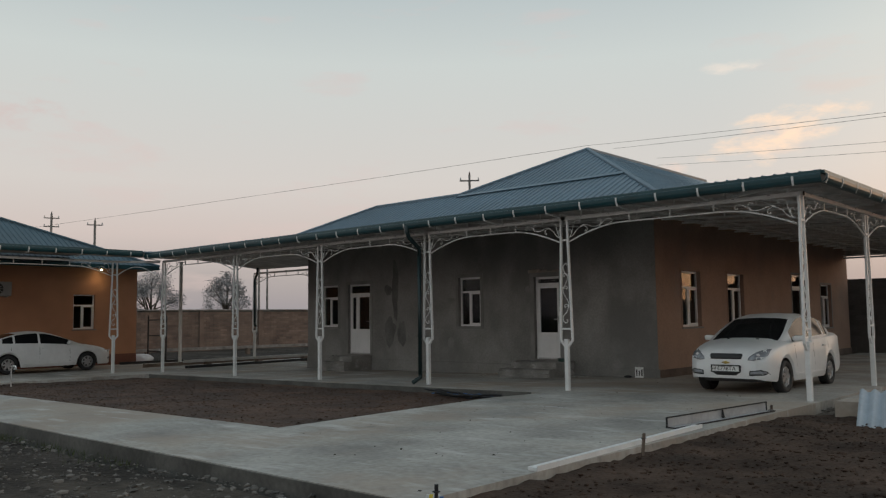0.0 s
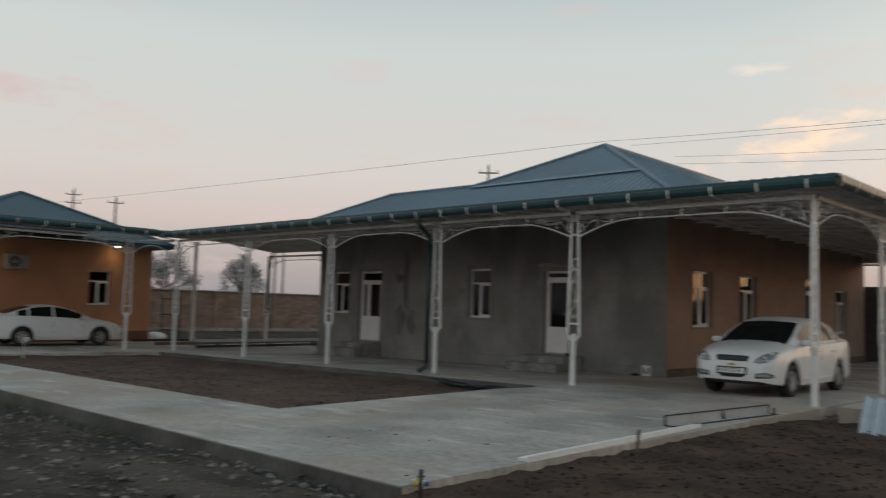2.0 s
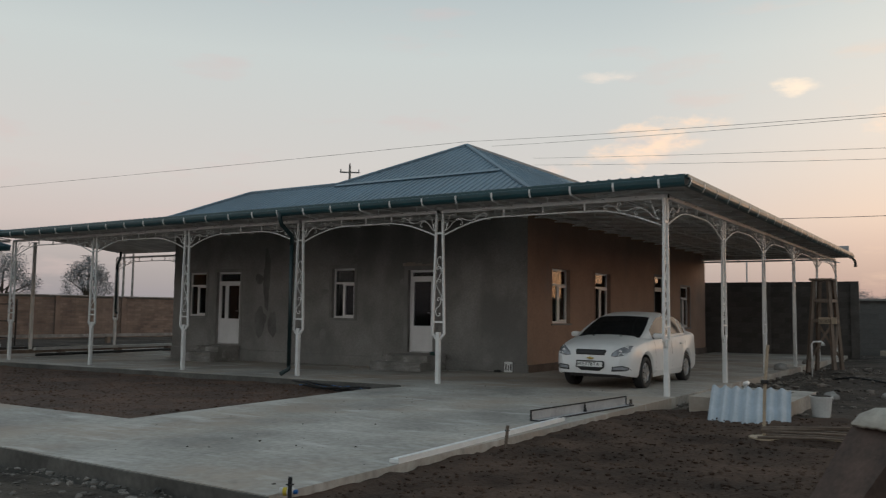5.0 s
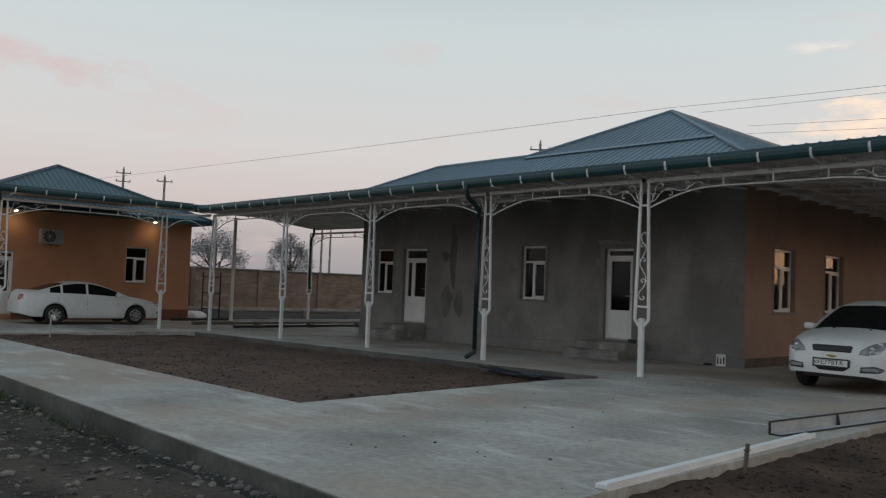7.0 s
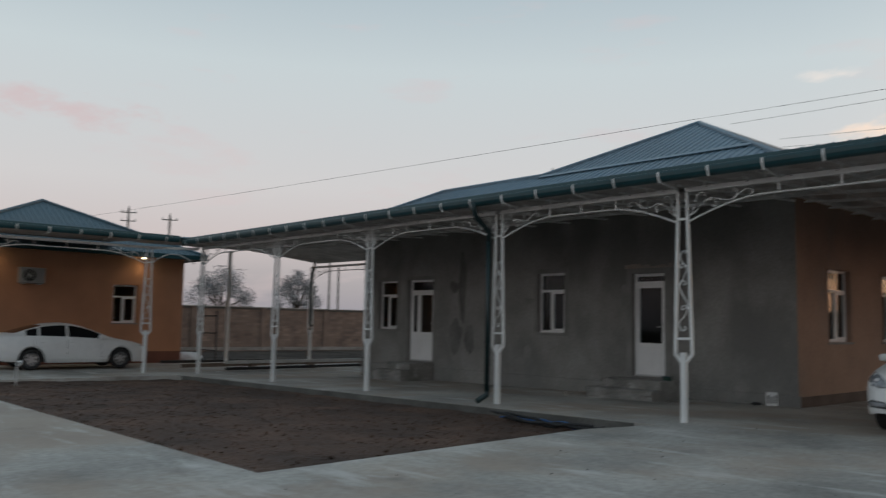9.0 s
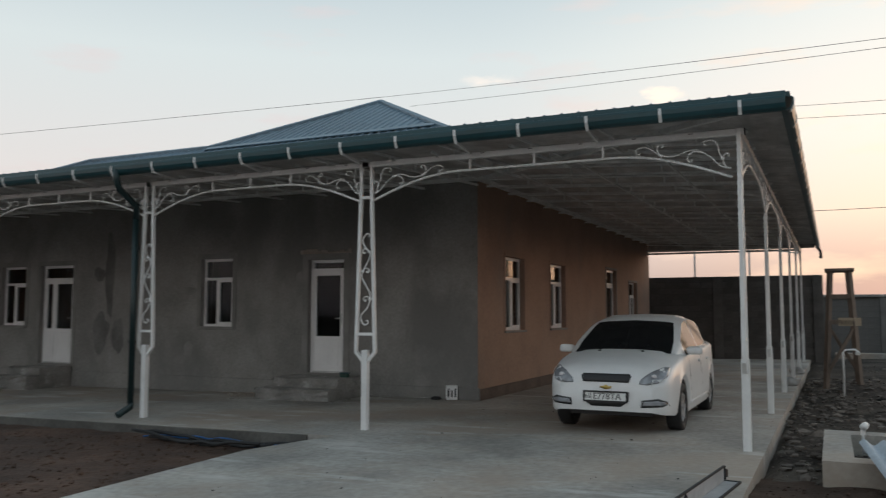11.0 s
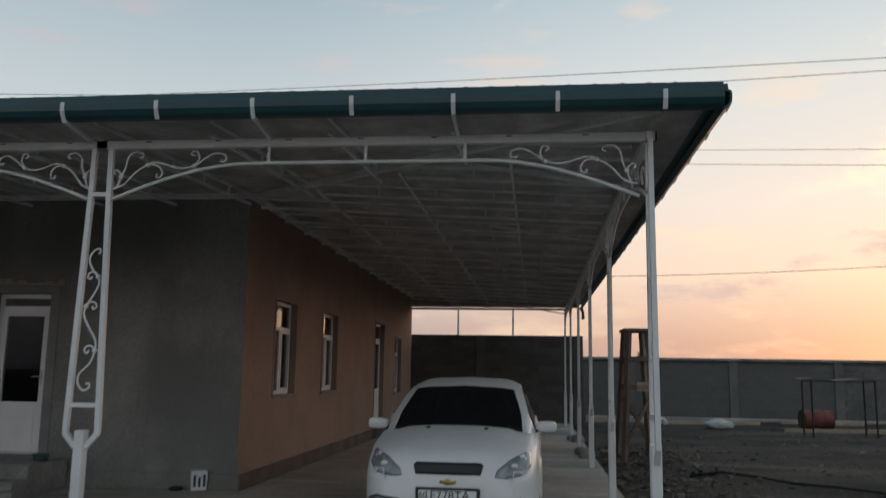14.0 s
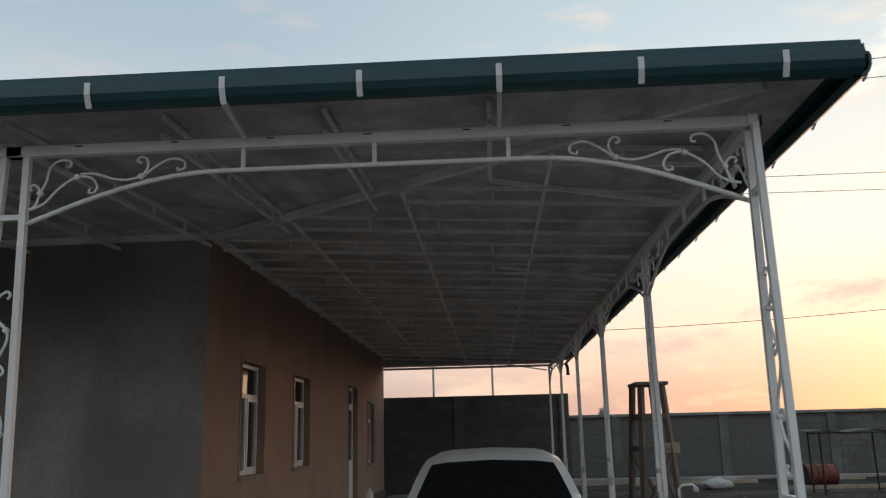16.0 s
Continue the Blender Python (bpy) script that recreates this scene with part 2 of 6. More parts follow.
dusty(M_BED, (0.065, 0.042, 0.032), 0.8, 0.5, 0.68, 0.7, (0.4, 1.6, 1))
M_TRIMP = mat("smooth_reveal_plaster", (0.24, 0.235, 0.225), 0.9, var=0.2, scale=2, fine=30)
M_DAMP = mat("damp_plaster", (0.165, 0.16, 0.155), 0.9, var=0.3, scale=2, fine=22, bump=0.3)
M_FOOT = mat("brown_rough_plinth", (0.13, 0.10, 0.085), 0.95, var=0.35, scale=1.5, fine=16, bump=0.5, dist=0.012)
# dirty concrete, darkened further by shadow painted into its colour
M_KERB = mat("shadow_painted_dirty_edge", (0.115, 0.11, 0.10), 0.9, var=0.4, scale=1.5, fine=16, bump=0.5, dist=0.012)
M_PIPE = mat("near_black_green_steel", (0.006, 0.022, 0.024), 0.4, var=0.2, scale=1.5, fine=20, bump=0.05)
M_ORANGE = mat("orange_render", (0.47, 0.235, 0.135), 0.85, var=0.12, scale=1.2, fine=45, bump=0.3, dist=0.004)
M_REDBASE = mat("red_brown_base_paint", (0.19, 0.075, 0.05), 0.8, var=0.15, scale=2, fine=30)
M_WHITE = mat("white_steel_paint", (0.74, 0.74, 0.73), 0.45, var=0.1, scale=3, fine=40, bump=0.08)
M_PVC = mat("white_pvc", (0.80, 0.80, 0.80), 0.35, var=0.05, scale=3, fine=30, bump=0.02)
M_GREEN = mat("dark_green_steel", (0.010, 0.055, 0.066), 0.35, var=0.2, scale=1.5, fine=20, bump=0.05)
M_ROOF = mat("blue_green_roof_steel", (0.11, 0.175, 0.225), 0.38, var=0.22, scale=0.5, fine=6, bump=0.05, island=0.06)
M_ROOFG = mat("green_roof_steel", (0.032, 0.074, 0.10), 0.4, var=0.2, scale=0.5, fine=6, bump=0.05, island=0.06)
M_FOIL = mat("foil_backed_roof_underside", (0.55, 0.53, 0.52), 0.45, metal=0.0, var=0.4, scale=1.6, fine=6, bump=0.9, dist=0.05, stretch=(1, 1, 1))
dusty(M_FOIL, (0.34, 0.325, 0.315), 0.9, 0.46, 0.66, 0.75, (3.5, 0.6, 1))
M_PURLIN = mat("dusty_primed_steel", (0.80, 0.80, 0.79), 0.6, var=0.25, scale=2, fine=30, bump=0.1)
M_GALV = mat("galvanised_steel", (0.55, 0.56, 0.56), 0.4, metal=0.7, var=0.2, scale=3, fine=30, bump=0.05)
M_GLASS = glass("window_glass")
# near black: room dimness put into the colour; also the dark fan grille
M_DARK = mat("painted_dim_room_and_grille", (0.05, 0.05, 0.05), 0.9, var=0.2)
M_BLOCK = mat("grey_concrete_block", (0.142, 0.137, 0.131), 0.95, var=0.3, scale=1.2, fine=25, bump=0.4, island=0.06, rand=0.06)
M_BLOCKD = mat("dark_block_wall", (0.105, 0.096, 0.089), 0.95, var=0.25, scale=2, fine=20, bump=0.4, island=0.15, rand=0.15)
M_BRICK = mat("brown_brick", (0.20, 0.145, 0.118), 0.95, var=0.3, scale=1.2, fine=18, bump=0.4, island=0.2, rand=0.2)
M_MORTAR = mat("mortar", (0.12, 0.115, 0.108), 0.97, var=0.25, scale=3, fine=30)
M_WOOD = mat("weathered_wood", (0.18, 0.135, 0.105), 0.9, var=0.35, scale=3, fine=30, bump=0.4, stretch=(1, 1, 0.2))
M_PALEWOOD = mat("pale_wood_handle", (0.42, 0.33, 0.235), 0.7, var=0.2, scale=4, fine=30)
M_BLACK = mat("black_rubber", (0.02, 0.02, 0.021), 0.75, var=0.3, scale=6, fine=40, bump=0.2)
M_RUST = mat("rusty_steel", (0.085, 0.055, 0.043), 0.85, var=0.45, scale=4, fine=30, bump=0.4)
M_SLATE = mat("asbestos_cement_sheet", (0.40, 0.44, 0.48), 0.8, var=0.15, scale=2, fine=30, bump=0.3)
M_BLUE = mat("blue_pipe", (0.01, 0.10, 0.30), 0.45, var=0.15)
# leaves paled to blue-grey: distance haze painted into the colour
M_LEAF = mat("haze_tinted_foliage", (0.25, 0.26, 0.27), 0.9, var=0.4, scale=3, fine=20, bump=0, island=0.4)
M_BARK = mat("bark", (0.09, 0.075, 0.06), 0.95, var=0.3, scale=4)
M_PLASTIC = mat("grey_white_plastic", (0.55, 0.55, 0.53), 0.5, var=0.15)
M_LAMP = glow("lamp_glow", (1.0, 0.82, 0.45), 28)
M_TRAY = mat("dull_sheet_steel", (0.36, 0.365, 0.37), 0.55, var=0.25, scale=2, fine=18, bump=0.1)
M_FAR = mat("far_haze_green", (0.13, 0.13, 0.13), 1.0, var=0.3, scale=0.2, fine=1, bump=0)


# ---- geometry helpers ----
def ground_z(x, y):
    return 0.0145 * min(max(x, -20), 12) - 0.003 * min(max(y, -18), 24)


def to_obj(name, bm, material, smooth=False):
    me = bpy.data.meshes.new(name)
    bm.to_mesh(me)
    bm.free()
    for mt in material if isinstance(material, (list, tuple)) else (material,):
        me.materials.append(mt)
    if smooth:
        me.polygons.foreach_set("use_smooth", [True] * len(me.polygons))
    return new(name, me)


def part(name, bm, material, parent, label="", smooth=False):
    ob = to_obj(name, bm, material, smooth)
    ob.parent = parent
    if label:
        ob["label"] = label
    return ob


def thing(name, m, label, category, group="", kind=""):
    ob = new(name)
    ob.empty_display_size = 0.2
    ob.matrix_world = m
    return tagged(ob, label, category, group, kind)


def structure(name, bm, material, label="", smooth=False):
    return tagged(to_obj(name, bm, material, smooth), label, "", "", "structure")


def add_box(bm, x0, x1, y0, y1, z0, z1, bevel=0.0, m=None):
    vs = [bm.verts.new((x, y, z)) for z in (z0, z1) for y in (y0, y1) for x in (x0, x1)]
    fs = [bm.faces.new([vs[i] for i in q]) for q in ((0, 2, 3, 1), (4, 5, 7, 6), (0, 1, 5, 4), (2, 6, 7, 3), (0, 4, 6, 2), (1, 3, 7, 5))]
    if bevel:
        es = list({e for f in fs for e in f.edges})
        r = bmesh.ops.bevel(bm, geom=es, offset=bevel, segments=1, affect="EDGES")
        vs = list({v for f in r["faces"] for v in f.verts} | {v for v in vs if v.is_valid})
    if m is not None:
        bmesh.ops.transform(bm, matrix=m, verts=[v for v in vs if v.is_valid])
    return bm


def box(x0, x1, y0, y1, z0, z1, bevel=0.0):
    return add_box(bmesh.new(), x0, x1, y0, y1, z0, z1, bevel)


def add_sweep(bm, pts, r, sides=6, closed=False, square=False, taper=1.0):
    """A bar of radius r along a polyline."""
    pts = [Vector(p) for p in pts]
    rings, n = [], len(pts)
    ref = None
    for i, p in enumerate(pts):
        d = (pts[min(i + 1, n - 1)] - pts[max(i - 1, 0)]).normalized()
        if ref is None:
            ref = d.orthogonal().normalized() if abs(d.z) > 0.99 else d.cross(Vector((0, 0, 1))).normalized()
        u = (ref - d * ref.dot(d)).normalized()
        ref = u
        v = d.cross(u)
        k = r * (1 + (taper - 1) * i / max(1, n - 1))
        ring = []
        for s in range(4 if square else sides):
            a = (s + 0.5) * 2 * math.pi / (4 if square else sides)
            q = k * (1.4142 if square else 1)
            ring.append(bm.verts.new(p + u * math.cos(a) * q + v * math.sin(a) * q))
        rings.append(ring)
    m = len(rings[0])
    for a, b in zip(rings, rings[1:]):
        for s in range(m):
            bm.faces.new((a[s], a[(s + 1) % m], b[(s + 1) % m], b[s]))
    bm.faces.new(rings[0][::-1])
    bm.faces.new(rings[-1])
    return bm


def sweep(pts, r, **k):
    return add_sweep(bmesh.new(), pts, r, **k)


def add_cyl(bm, p, r, h, sides=16, axis="z", r2=None):
    d = {"x": Vector((1, 0, 0)), "y": Vector((0, 1, 0)), "z": Vector((0, 0, 1))}[axis]
    return add_sweep(bm, (Vector(p), Vector(p) + d * h), r, sides=sides, taper=1.0 if r2 is None else r2 / r)


def plate_with_holes(u0, u1, z0, z1, holes, thick, place, slope=None):
    """A wall from u0 to u1 with openings (ua, ub, za, zb); place(u, depth, z) puts a corner into the world."""
    bm = bmesh.new()
    us = sorted({u0, u1, *(h[0] for h in holes), *(h[1] for h in holes)})
    zs = sorted({z0, z1, *(h[2] for h in holes), *(h[3] for h in holes)})
    solid = lambda i, j: 0 <= i < len(us) - 1 and 0 <= j < len(zs) - 1 and not any(
        h[0] - 1e-6 <= us[i] and us[i + 1] <= h[1] + 1e-6 and h[2] - 1e-6 <= zs[j] and zs[j + 1] <= h[3] + 1e-6 for h in holes)
    cache = {}
    def V(i, d, j):
        if (i, d, j) not in cache:
            cache[i, d, j] = bm.verts.new(place(us[i], d * thick, zs[j]))
        return cache[i, d, j]
    for i in range(len(us) - 1):
        for j in range(len(zs) - 1):
            if not solid(i, j):
                continue
            bm.faces.new((V(i, 0, j), V(i + 1, 0, j), V(i + 1, 0, j + 1), V(i, 0, j + 1)))
            bm.faces.new((V(i, 1, j), V(i, 1, j + 1), V(i + 1, 1, j + 1), V(i + 1, 1, j)))
            for di, dj, q in ((-1, 0, ((i, 0, j), (i, 0, j + 1), (i, 1, j + 1), (i, 1, j))), (1, 0, ((i + 1, 0, j), (i + 1, 1, j), (i + 1, 1, j + 1), (i + 1, 0, j + 1))),
                              (0, -1, ((i, 0, j), (i, 1, j), (i + 1, 1, j), (i + 1, 0, j))), (0, 1, ((i, 0, j + 1), (i + 1, 0, j + 1), (i + 1, 1, j + 1), (i, 1, j + 1)))):
                if not solid(i + di, j + dj):
                    bm.faces.new([V(*c) for c in q])
    bmesh.ops.recalc_face_normals(bm, faces=bm.faces)
    return bm


# ---- ground ----
def graded(a, b, lo, hi, step):
    xs, g = [], lo
    n = round((hi - lo) / step)
    xs = [lo + i * step for i in range(n + 1)]
    s = step
    while xs[-1] < b:
        s *= 1.5
        xs.append(min(b, xs[-1] + s))
    s = step
    while xs[0] > a:
        s *= 1.5
        xs.insert(0, max(a, xs[0] - s))
    return xs


def sheet(xs, ys, fz):
    bm = bmesh.new()
    rows = [[bm.verts.new((x, y, fz(x, y))) for x in xs] for y in ys]
    for a, b in zip(rows, rows[1:]):
        for i in range(len(xs) - 1):
            bm.faces.new((a[i], a[i + 1], b[i + 1], b[i]))
    return bm


def soil_z(x, y):
    z = ground_z(x, y) - 0.115
    near = 1.0 if -45 < x < 30 and -30 < y < 40 else 0.0
    if near:
        z += 0.05 * noise.noise((x * 0.35, y * 0.35, 0)) + 0.03 * noise.noise((x * 1.6, y * 1.6, 4)) + 0.018 * noise.noise((x * 4.5, y * 4.5, 9))
        if y < -10.2 and x < 4:  # wheel ruts running along the path
            w = y + 0.14 * x
            z -= 0.05 * (math.exp(-((w + 13.2) / 0.3) ** 2) + math.exp(-((w + 14.9) / 0.3) ** 2))
        if x > 0.4 and 0.6 < y < 12:  # loose heaps beside the drive
            z += 0.16 * math.exp(-((x - 1.3) / 0.8) ** 2) * max(0, noise.noise((x * 1.1, y * 0.9, 2)) + 0.45) * min(1, (y - 0.6) / 2.5)
    inside = (-27.2 < x < 0.15 and -7.6 < y < 19) or (-33 < x < 0.12 and -9.3 < y < -7.4)
    return z - (0.16 if inside else 0.0)


ground = structure("ground", sheet(graded(-900, 700, -34, 15, 0.22), graded(-500, 1200, -24, 26, 0.22), soil_z), M_SOIL, "bare trodden earth with ruts and stones", True)

SLABS = [(-26.9, 0.17, -0.6, 4.0), (-4.7, 0.17, 4.0, 20.5), (-4.72, 0.17, -7.08, -0.6), (-4.72, 0.17, -9.2, -7.08), (-36, -4.72, -9.2, -7.08), (-26.9, -20.3, -7.08, -0.6), (-26.9, -18.3, 4.0, 9.0)]


def slab_edge(x, y):
    """The poured strips are not quite square to the house: their edges run a little askew."""
    if abs(x + 4.72) < 1e-6 and y <= -0.6:
        x = -4.65 - 0.073 * (y + 7.05)
    if y == -9.2:
        y = -9.30 - 0.034 * max(x, -24)
    elif y == -7.08:
        y = -7.13 - 0.02 * max(x, -24)
    return x, y


def build_slab():
    bm = bmesh.new()
    for x0, x1, y0, y1 in SLABS:
        nx, ny = max(1, round((x1 - x0) / 1.2)), max(1, round((y1 - y0) / 1.2))
        P = []
        for j in range(ny + 1):
            row = []
            for i in range(nx + 1):
                x = x0 + (x1 - x0) * i / nx
                xa, xb = (slab_edge(q, y0 + (y1 - y0) * j / ny)[0] for q in (x0, x1))
                x = xa + (xb - xa) * i / nx
                ya, yb = slab_edge(x, y0)[1], slab_edge(x, y1)[1]
                row.append((x, ya + (yb - ya) * j / ny))
            P.append(row)
        T = [[bm.verts.new((x, y, ground_z(x, y))) for x, y in r] for r in P]
        for j in range(ny):
            for i in range(nx):
                bm.faces.new((T[j][i], T[j][i + 1], T[j + 1][i + 1], T[j + 1][i]))
        loop = [T[0][i] for i in range(nx)] + [T[j][nx] for j in range(ny)] + [T[ny][i] for i in range(nx, 0, -1)] + [T[j][0] for j in range(ny, 0, -1)]
        low = [bm.verts.new((v.co.x, v.co.y, v.co.z - 0.45)) for v in loop]
        for k in range(len(loop)):
            q = (k + 1) % len(loop)
            bm.faces.new((loop[q], loop[k], low[k], low[q]))
    return bm


pavement = structure("pavement", build_slab(), M_CONC, "worn grey concrete yard slab with pale trowel marks")


def bed_z(x, y):
    e = min(1.0, max(0.0, (y + 7.1) / 6.2))
    return ground_z(x, y) - 0.03 - 0.09 * e + 0.02 * noise.noise((x * 1.5, y * 1.5, 3)) + 0.03 * noise.noise((x * 4, y * 5, 1)) + 0.02 * noise.noise((x * 1.2, y * 3.1, 7)) - (0.07 * math.exp(-(((x + 5.9) / 1.3) ** 2 + ((y + 1.1) / 0.5) ** 2)))


bed = structure("dirt_bed", sheet([-20.35 + 0.165 * i for i in range(96)], [-7.15 + 0.16 * i for i in range(42)], bed_z), M_BED, "raked brown earth bed set in the concrete", True)



def kerb(x0, x1, y0, y1, label, outer=False):
    """A rough formed edge under the slab's top, following the fall of the yard."""
    n = max(2, round((x1 - x0) / 0.25))
    bm = bmesh.new()
    rows = []
    for i in range(n + 1):
        x = x0 + (x1 - x0) * i / n
        w = 0.006 * noise.noise((x * 3.1, y0, 5))
        if outer:
            y0, y1 = slab_edge(x, -9.2)[1] - 0.015, slab_edge(x, -9.2)[1] + 0.01
        rows.append([bm.verts.new(p) for p in ((x, y0 + w, ground_z(x, y0) - 0.5), (x, y0 + w, ground_z(x, y0) - 0.012 + w), (x, y1, ground_z(x, y1) - 0.008), (x, y1, ground_z(x, y1) - 0.5))])
    for a, b in zip(rows, rows[1:]):
        for k in range(4):
            bm.faces.new((a[k], b[k], b[(k + 1) % 4], a[(k + 1) % 4]))
    bm.faces.new(rows[0])
    bm.faces.new(rows[-1][::-1])
    bmesh.ops.recalc_face_normals(bm, faces=bm.faces)
    structure("kerb", bm, M_KERB, label)


# strip added along the bed: its colour holds the edge's shadow and soil stains
kerb(-20.3, -5.12, -0.63, -0.59, "soil-stained concrete edge of the terrace above the earth bed, shadow painted in")
kerb(-36.0, 0.17, -9.23, -9.19, "dark dirty outer edge of the concrete slab", True)

# ---- walls of the main house ----
FY, SX, LX, BY, TOP = 4.08, -4.80, -18.1, 19.1, 3.9
FRONT_HOLES = [(-11.10, -10.27, 1.15, 2.56), (-8.40, -7.58, 0.28, 2.47), (-17.35, -16.49, 1.13, 2.53), (-15.98, -14.90, 0.26, 2.53)]
SIDE_HOLES = [(5.42, 6.50, 1.10, 2.53), (8.20, 9.32, 1.10, 2.54), (13.2, 14.36, 0.18, 2.66), (16.0, 17.1, 0.9, 2.40)]
structure("wall_front", plate_with_holes(LX, SX, -0.9, TOP, FRONT_HOLES, 0.34, lambda u, d, z: (u, FY + d, z)), M_PLASTER, "grey cement-plastered house wall")
structure("wall_side", plate_with_holes(FY + 0.003, BY, -0.9, TOP, SIDE_HOLES, 0.34, lambda u, d, z: (SX - d + 0.003, u, z)), M_CLAY, "brown clay-plastered house wall")
structure("wall_left", plate_with_holes(FY + 0.34, BY, -0.9, TOP, [], 0.34, lambda u, d, z: (LX + d, u, z)), M_PLASTER)
structure("wall_back", plate_with_holes(LX + 0.34, SX - 0.34, -0.9, TOP, [], 0.34, lambda u, d, z: (u, BY - d, z)), M_PLASTER)
# floor, ceiling and inner wall carry the rooms' shade in their colour
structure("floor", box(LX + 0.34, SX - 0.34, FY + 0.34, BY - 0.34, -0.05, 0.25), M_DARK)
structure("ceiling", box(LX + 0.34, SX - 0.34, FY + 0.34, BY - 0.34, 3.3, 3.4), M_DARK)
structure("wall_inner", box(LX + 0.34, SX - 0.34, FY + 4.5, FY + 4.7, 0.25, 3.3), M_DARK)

# plinth strip along the front and side
for nm, b in (("plinth_front", (LX, SX + 0.05, FY - 0.045, FY - 0.002, -0.8, 0.12)), ("plinth_side", (SX + 0.005, SX + 0.048, FY + 0.002, BY, -0.8, 0.1))):
    structure(nm, box(*b, bevel=0.012), M_PLASTER if "front" in nm else M_FOOT, "rough concrete plinth at the foot of the wall")


# ---- roofs ----
def face_with_ribs(bm_face, bm_rib, corners, pitch=0.2, h=0.022):
    """A roof face of 3 or 4 corners (the first two on the eave) and its standing ribs up the slope."""
    P = [Vector(c) for c in corners]
    bm_face.faces.new([bm_face.verts.new(p) for p in P])
    u = (P[1] - P[0]).normalized()
    n = (P[1] - P[0]).cross(P[-1] - P[0]).normalized()
    v = n.cross(u)
    uv = [((p - P[0]).dot(u), (p - P[0]).dot(v)) for p in P]
    lo, hi = min(a for a, _ in uv), max(a for a, _ in uv)
    k = lo + pitch / 2
    while k < hi:
        cut = []
        for (a, b), (c, d) in zip(uv, uv[1:] + uv[:1]):
            if (a - k) * (c - k) < 0:
                cut.append(b + (d - b) * (k - a) / (c - a))
        if len(cut) >= 2 and max(cut) - min(cut) > 0.1:
            s, e = min(cut), max(cut)
            q = [P[0] + u * (k + du) + v * t + n * dn for t in (s, e) for du, dn in ((-0.03, 0), (-0.014, h), (0.014, h), (0.03, 0))]
            w = [bm_rib.verts.new(p) for p in q]
            for i in range(3):
                bm_rib.faces.new((w[i], w[i + 1], w[i + 5], w[i + 4]))
            bm_rib.faces.new(w[:4][::-1])
            bm_rib.faces.new(w[4:])
        k += pitch


def ribbed_roof(name, faces, material, label, ridges=()):
    t = thing(name, Matrix(), label, "roof", "", "structure")
    for fc in faces:
        a, b = bmesh.new(), bmesh.new()
        face_with_ribs(a, b, fc)
        p = part("roof_sheet", a, material, t)
        part("sheet_ribs", b, material, t)
    for i, (p, q) in enumerate(ridges):
        part("ridge_cap", sweep((p, q), 0.075, sides=6), material, t)
    return t


APEX, RIDGE_END = (-9.1, 8.1, 6.65), (-8.65, 15.6, 6.45)
hip_r, hip_l, back_r, back_l = (-4.0, 3.0, 4.10), (-18.0, 3.0, 4.10), (-4.0, 19.4, 4.10), (-18.0, 19.4, 4.10)
wing_a, wing_b = (-11.95, 5.2, 5.20), (-15.75, 5.2, 5.20)
back_a, back_b = (-11.95, 17.0, 5.20), (-15.75, 17.0, 5.20)
ribbed_roof("main_roof", [(hip_l, hip_r, APEX, wing_a, wing_b), (hip_r, back_r, RIDGE_END, APEX), (back_r, back_l, back_b, back_a, RIDGE_END), (back_l, hip_l, wing_b, back_b), (back_a, wing_a, APEX, RIDGE_END), (wing_b, wing_a, back_a, back_b)], M_ROOF, "blue-green ribbed steel hip roof", [(hip_r, APEX), (APEX, wing_a), (APEX, RIDGE_END), (hip_l, wing_b), (wing_b, wing_a)])
structure("roof_flashing", box(-11.9, -6.1, -0.11, 0.09, 0.026, 0.05, 0.006), M_ROOF, "blue-green lapped seam across the roof slope").matrix_world = Matrix.Translation((0, 5.06, 5.13)) @ Matrix.Rotation(math.atan(0.5), 4, "X")

EAVE = 3.66


def canopy_z(x, y):
    """Top of the veranda roof: it rises gently from its outer edges towards the house."""
    return EAVE + 0.056 * max(0.0, min(y + 0.4, 0.92 * (0.45 - x)))


def canopy_deck(name, faces, under, label):
    """Veranda roof: sheet above, foil-backed underside below."""
    t = thing(name, Matrix(), label, "veranda roof", "", "structure")
    for fc in faces:
        a, b = bmesh.new(), bmesh.new()
        face_with_ribs(a, b, fc, 0.2, 0.03)
        part("roof_sheet", a, M_ROOF, t)
        part("sheet_ribs", b, M_ROOF, t)
        c = bmesh.new()
        c.faces.new([c.verts.new(Vector(p) - Vector((0, 0, under))) for p in fc][::-1])
        bmesh.ops.subdivide_edges(c, edges=c.edges, cuts=10, use_grid_fill=True)
        for v in c.verts:
            v.co.z += 0.012 * noise.noise(v.co * 1.3)
        part("underside", c, M_FOIL, t, "grey foil-backed underside", True)
    return t


c_out, c_in = (0.45, -0.43, EAVE), (-4.8, 4.13, canopy_z(-4.8, 4.13))
far_out, far_in = (0.45, 19.15, EAVE), (-4.8, 19.15, c_in[2])
left_out, left_in = (-21.15, -0.43, EAVE), (-21.15, 4.13, c_in[2])
canopy_deck("veranda_roof", [(left_out, c_out, c_in, left_in), (c_out, far_out, far_in, c_in)], 0.05, "steel veranda roof with foil-backed underside")
canopy_deck("rear_veranda_roof", [((-18.1, 4.15, 3.93), (-25.4, 4.15, 3.93), (-25.4, 7.2, 3.64), (-18.1, 7.2, 3.64))], 0.05, "steel veranda roof beside the house")
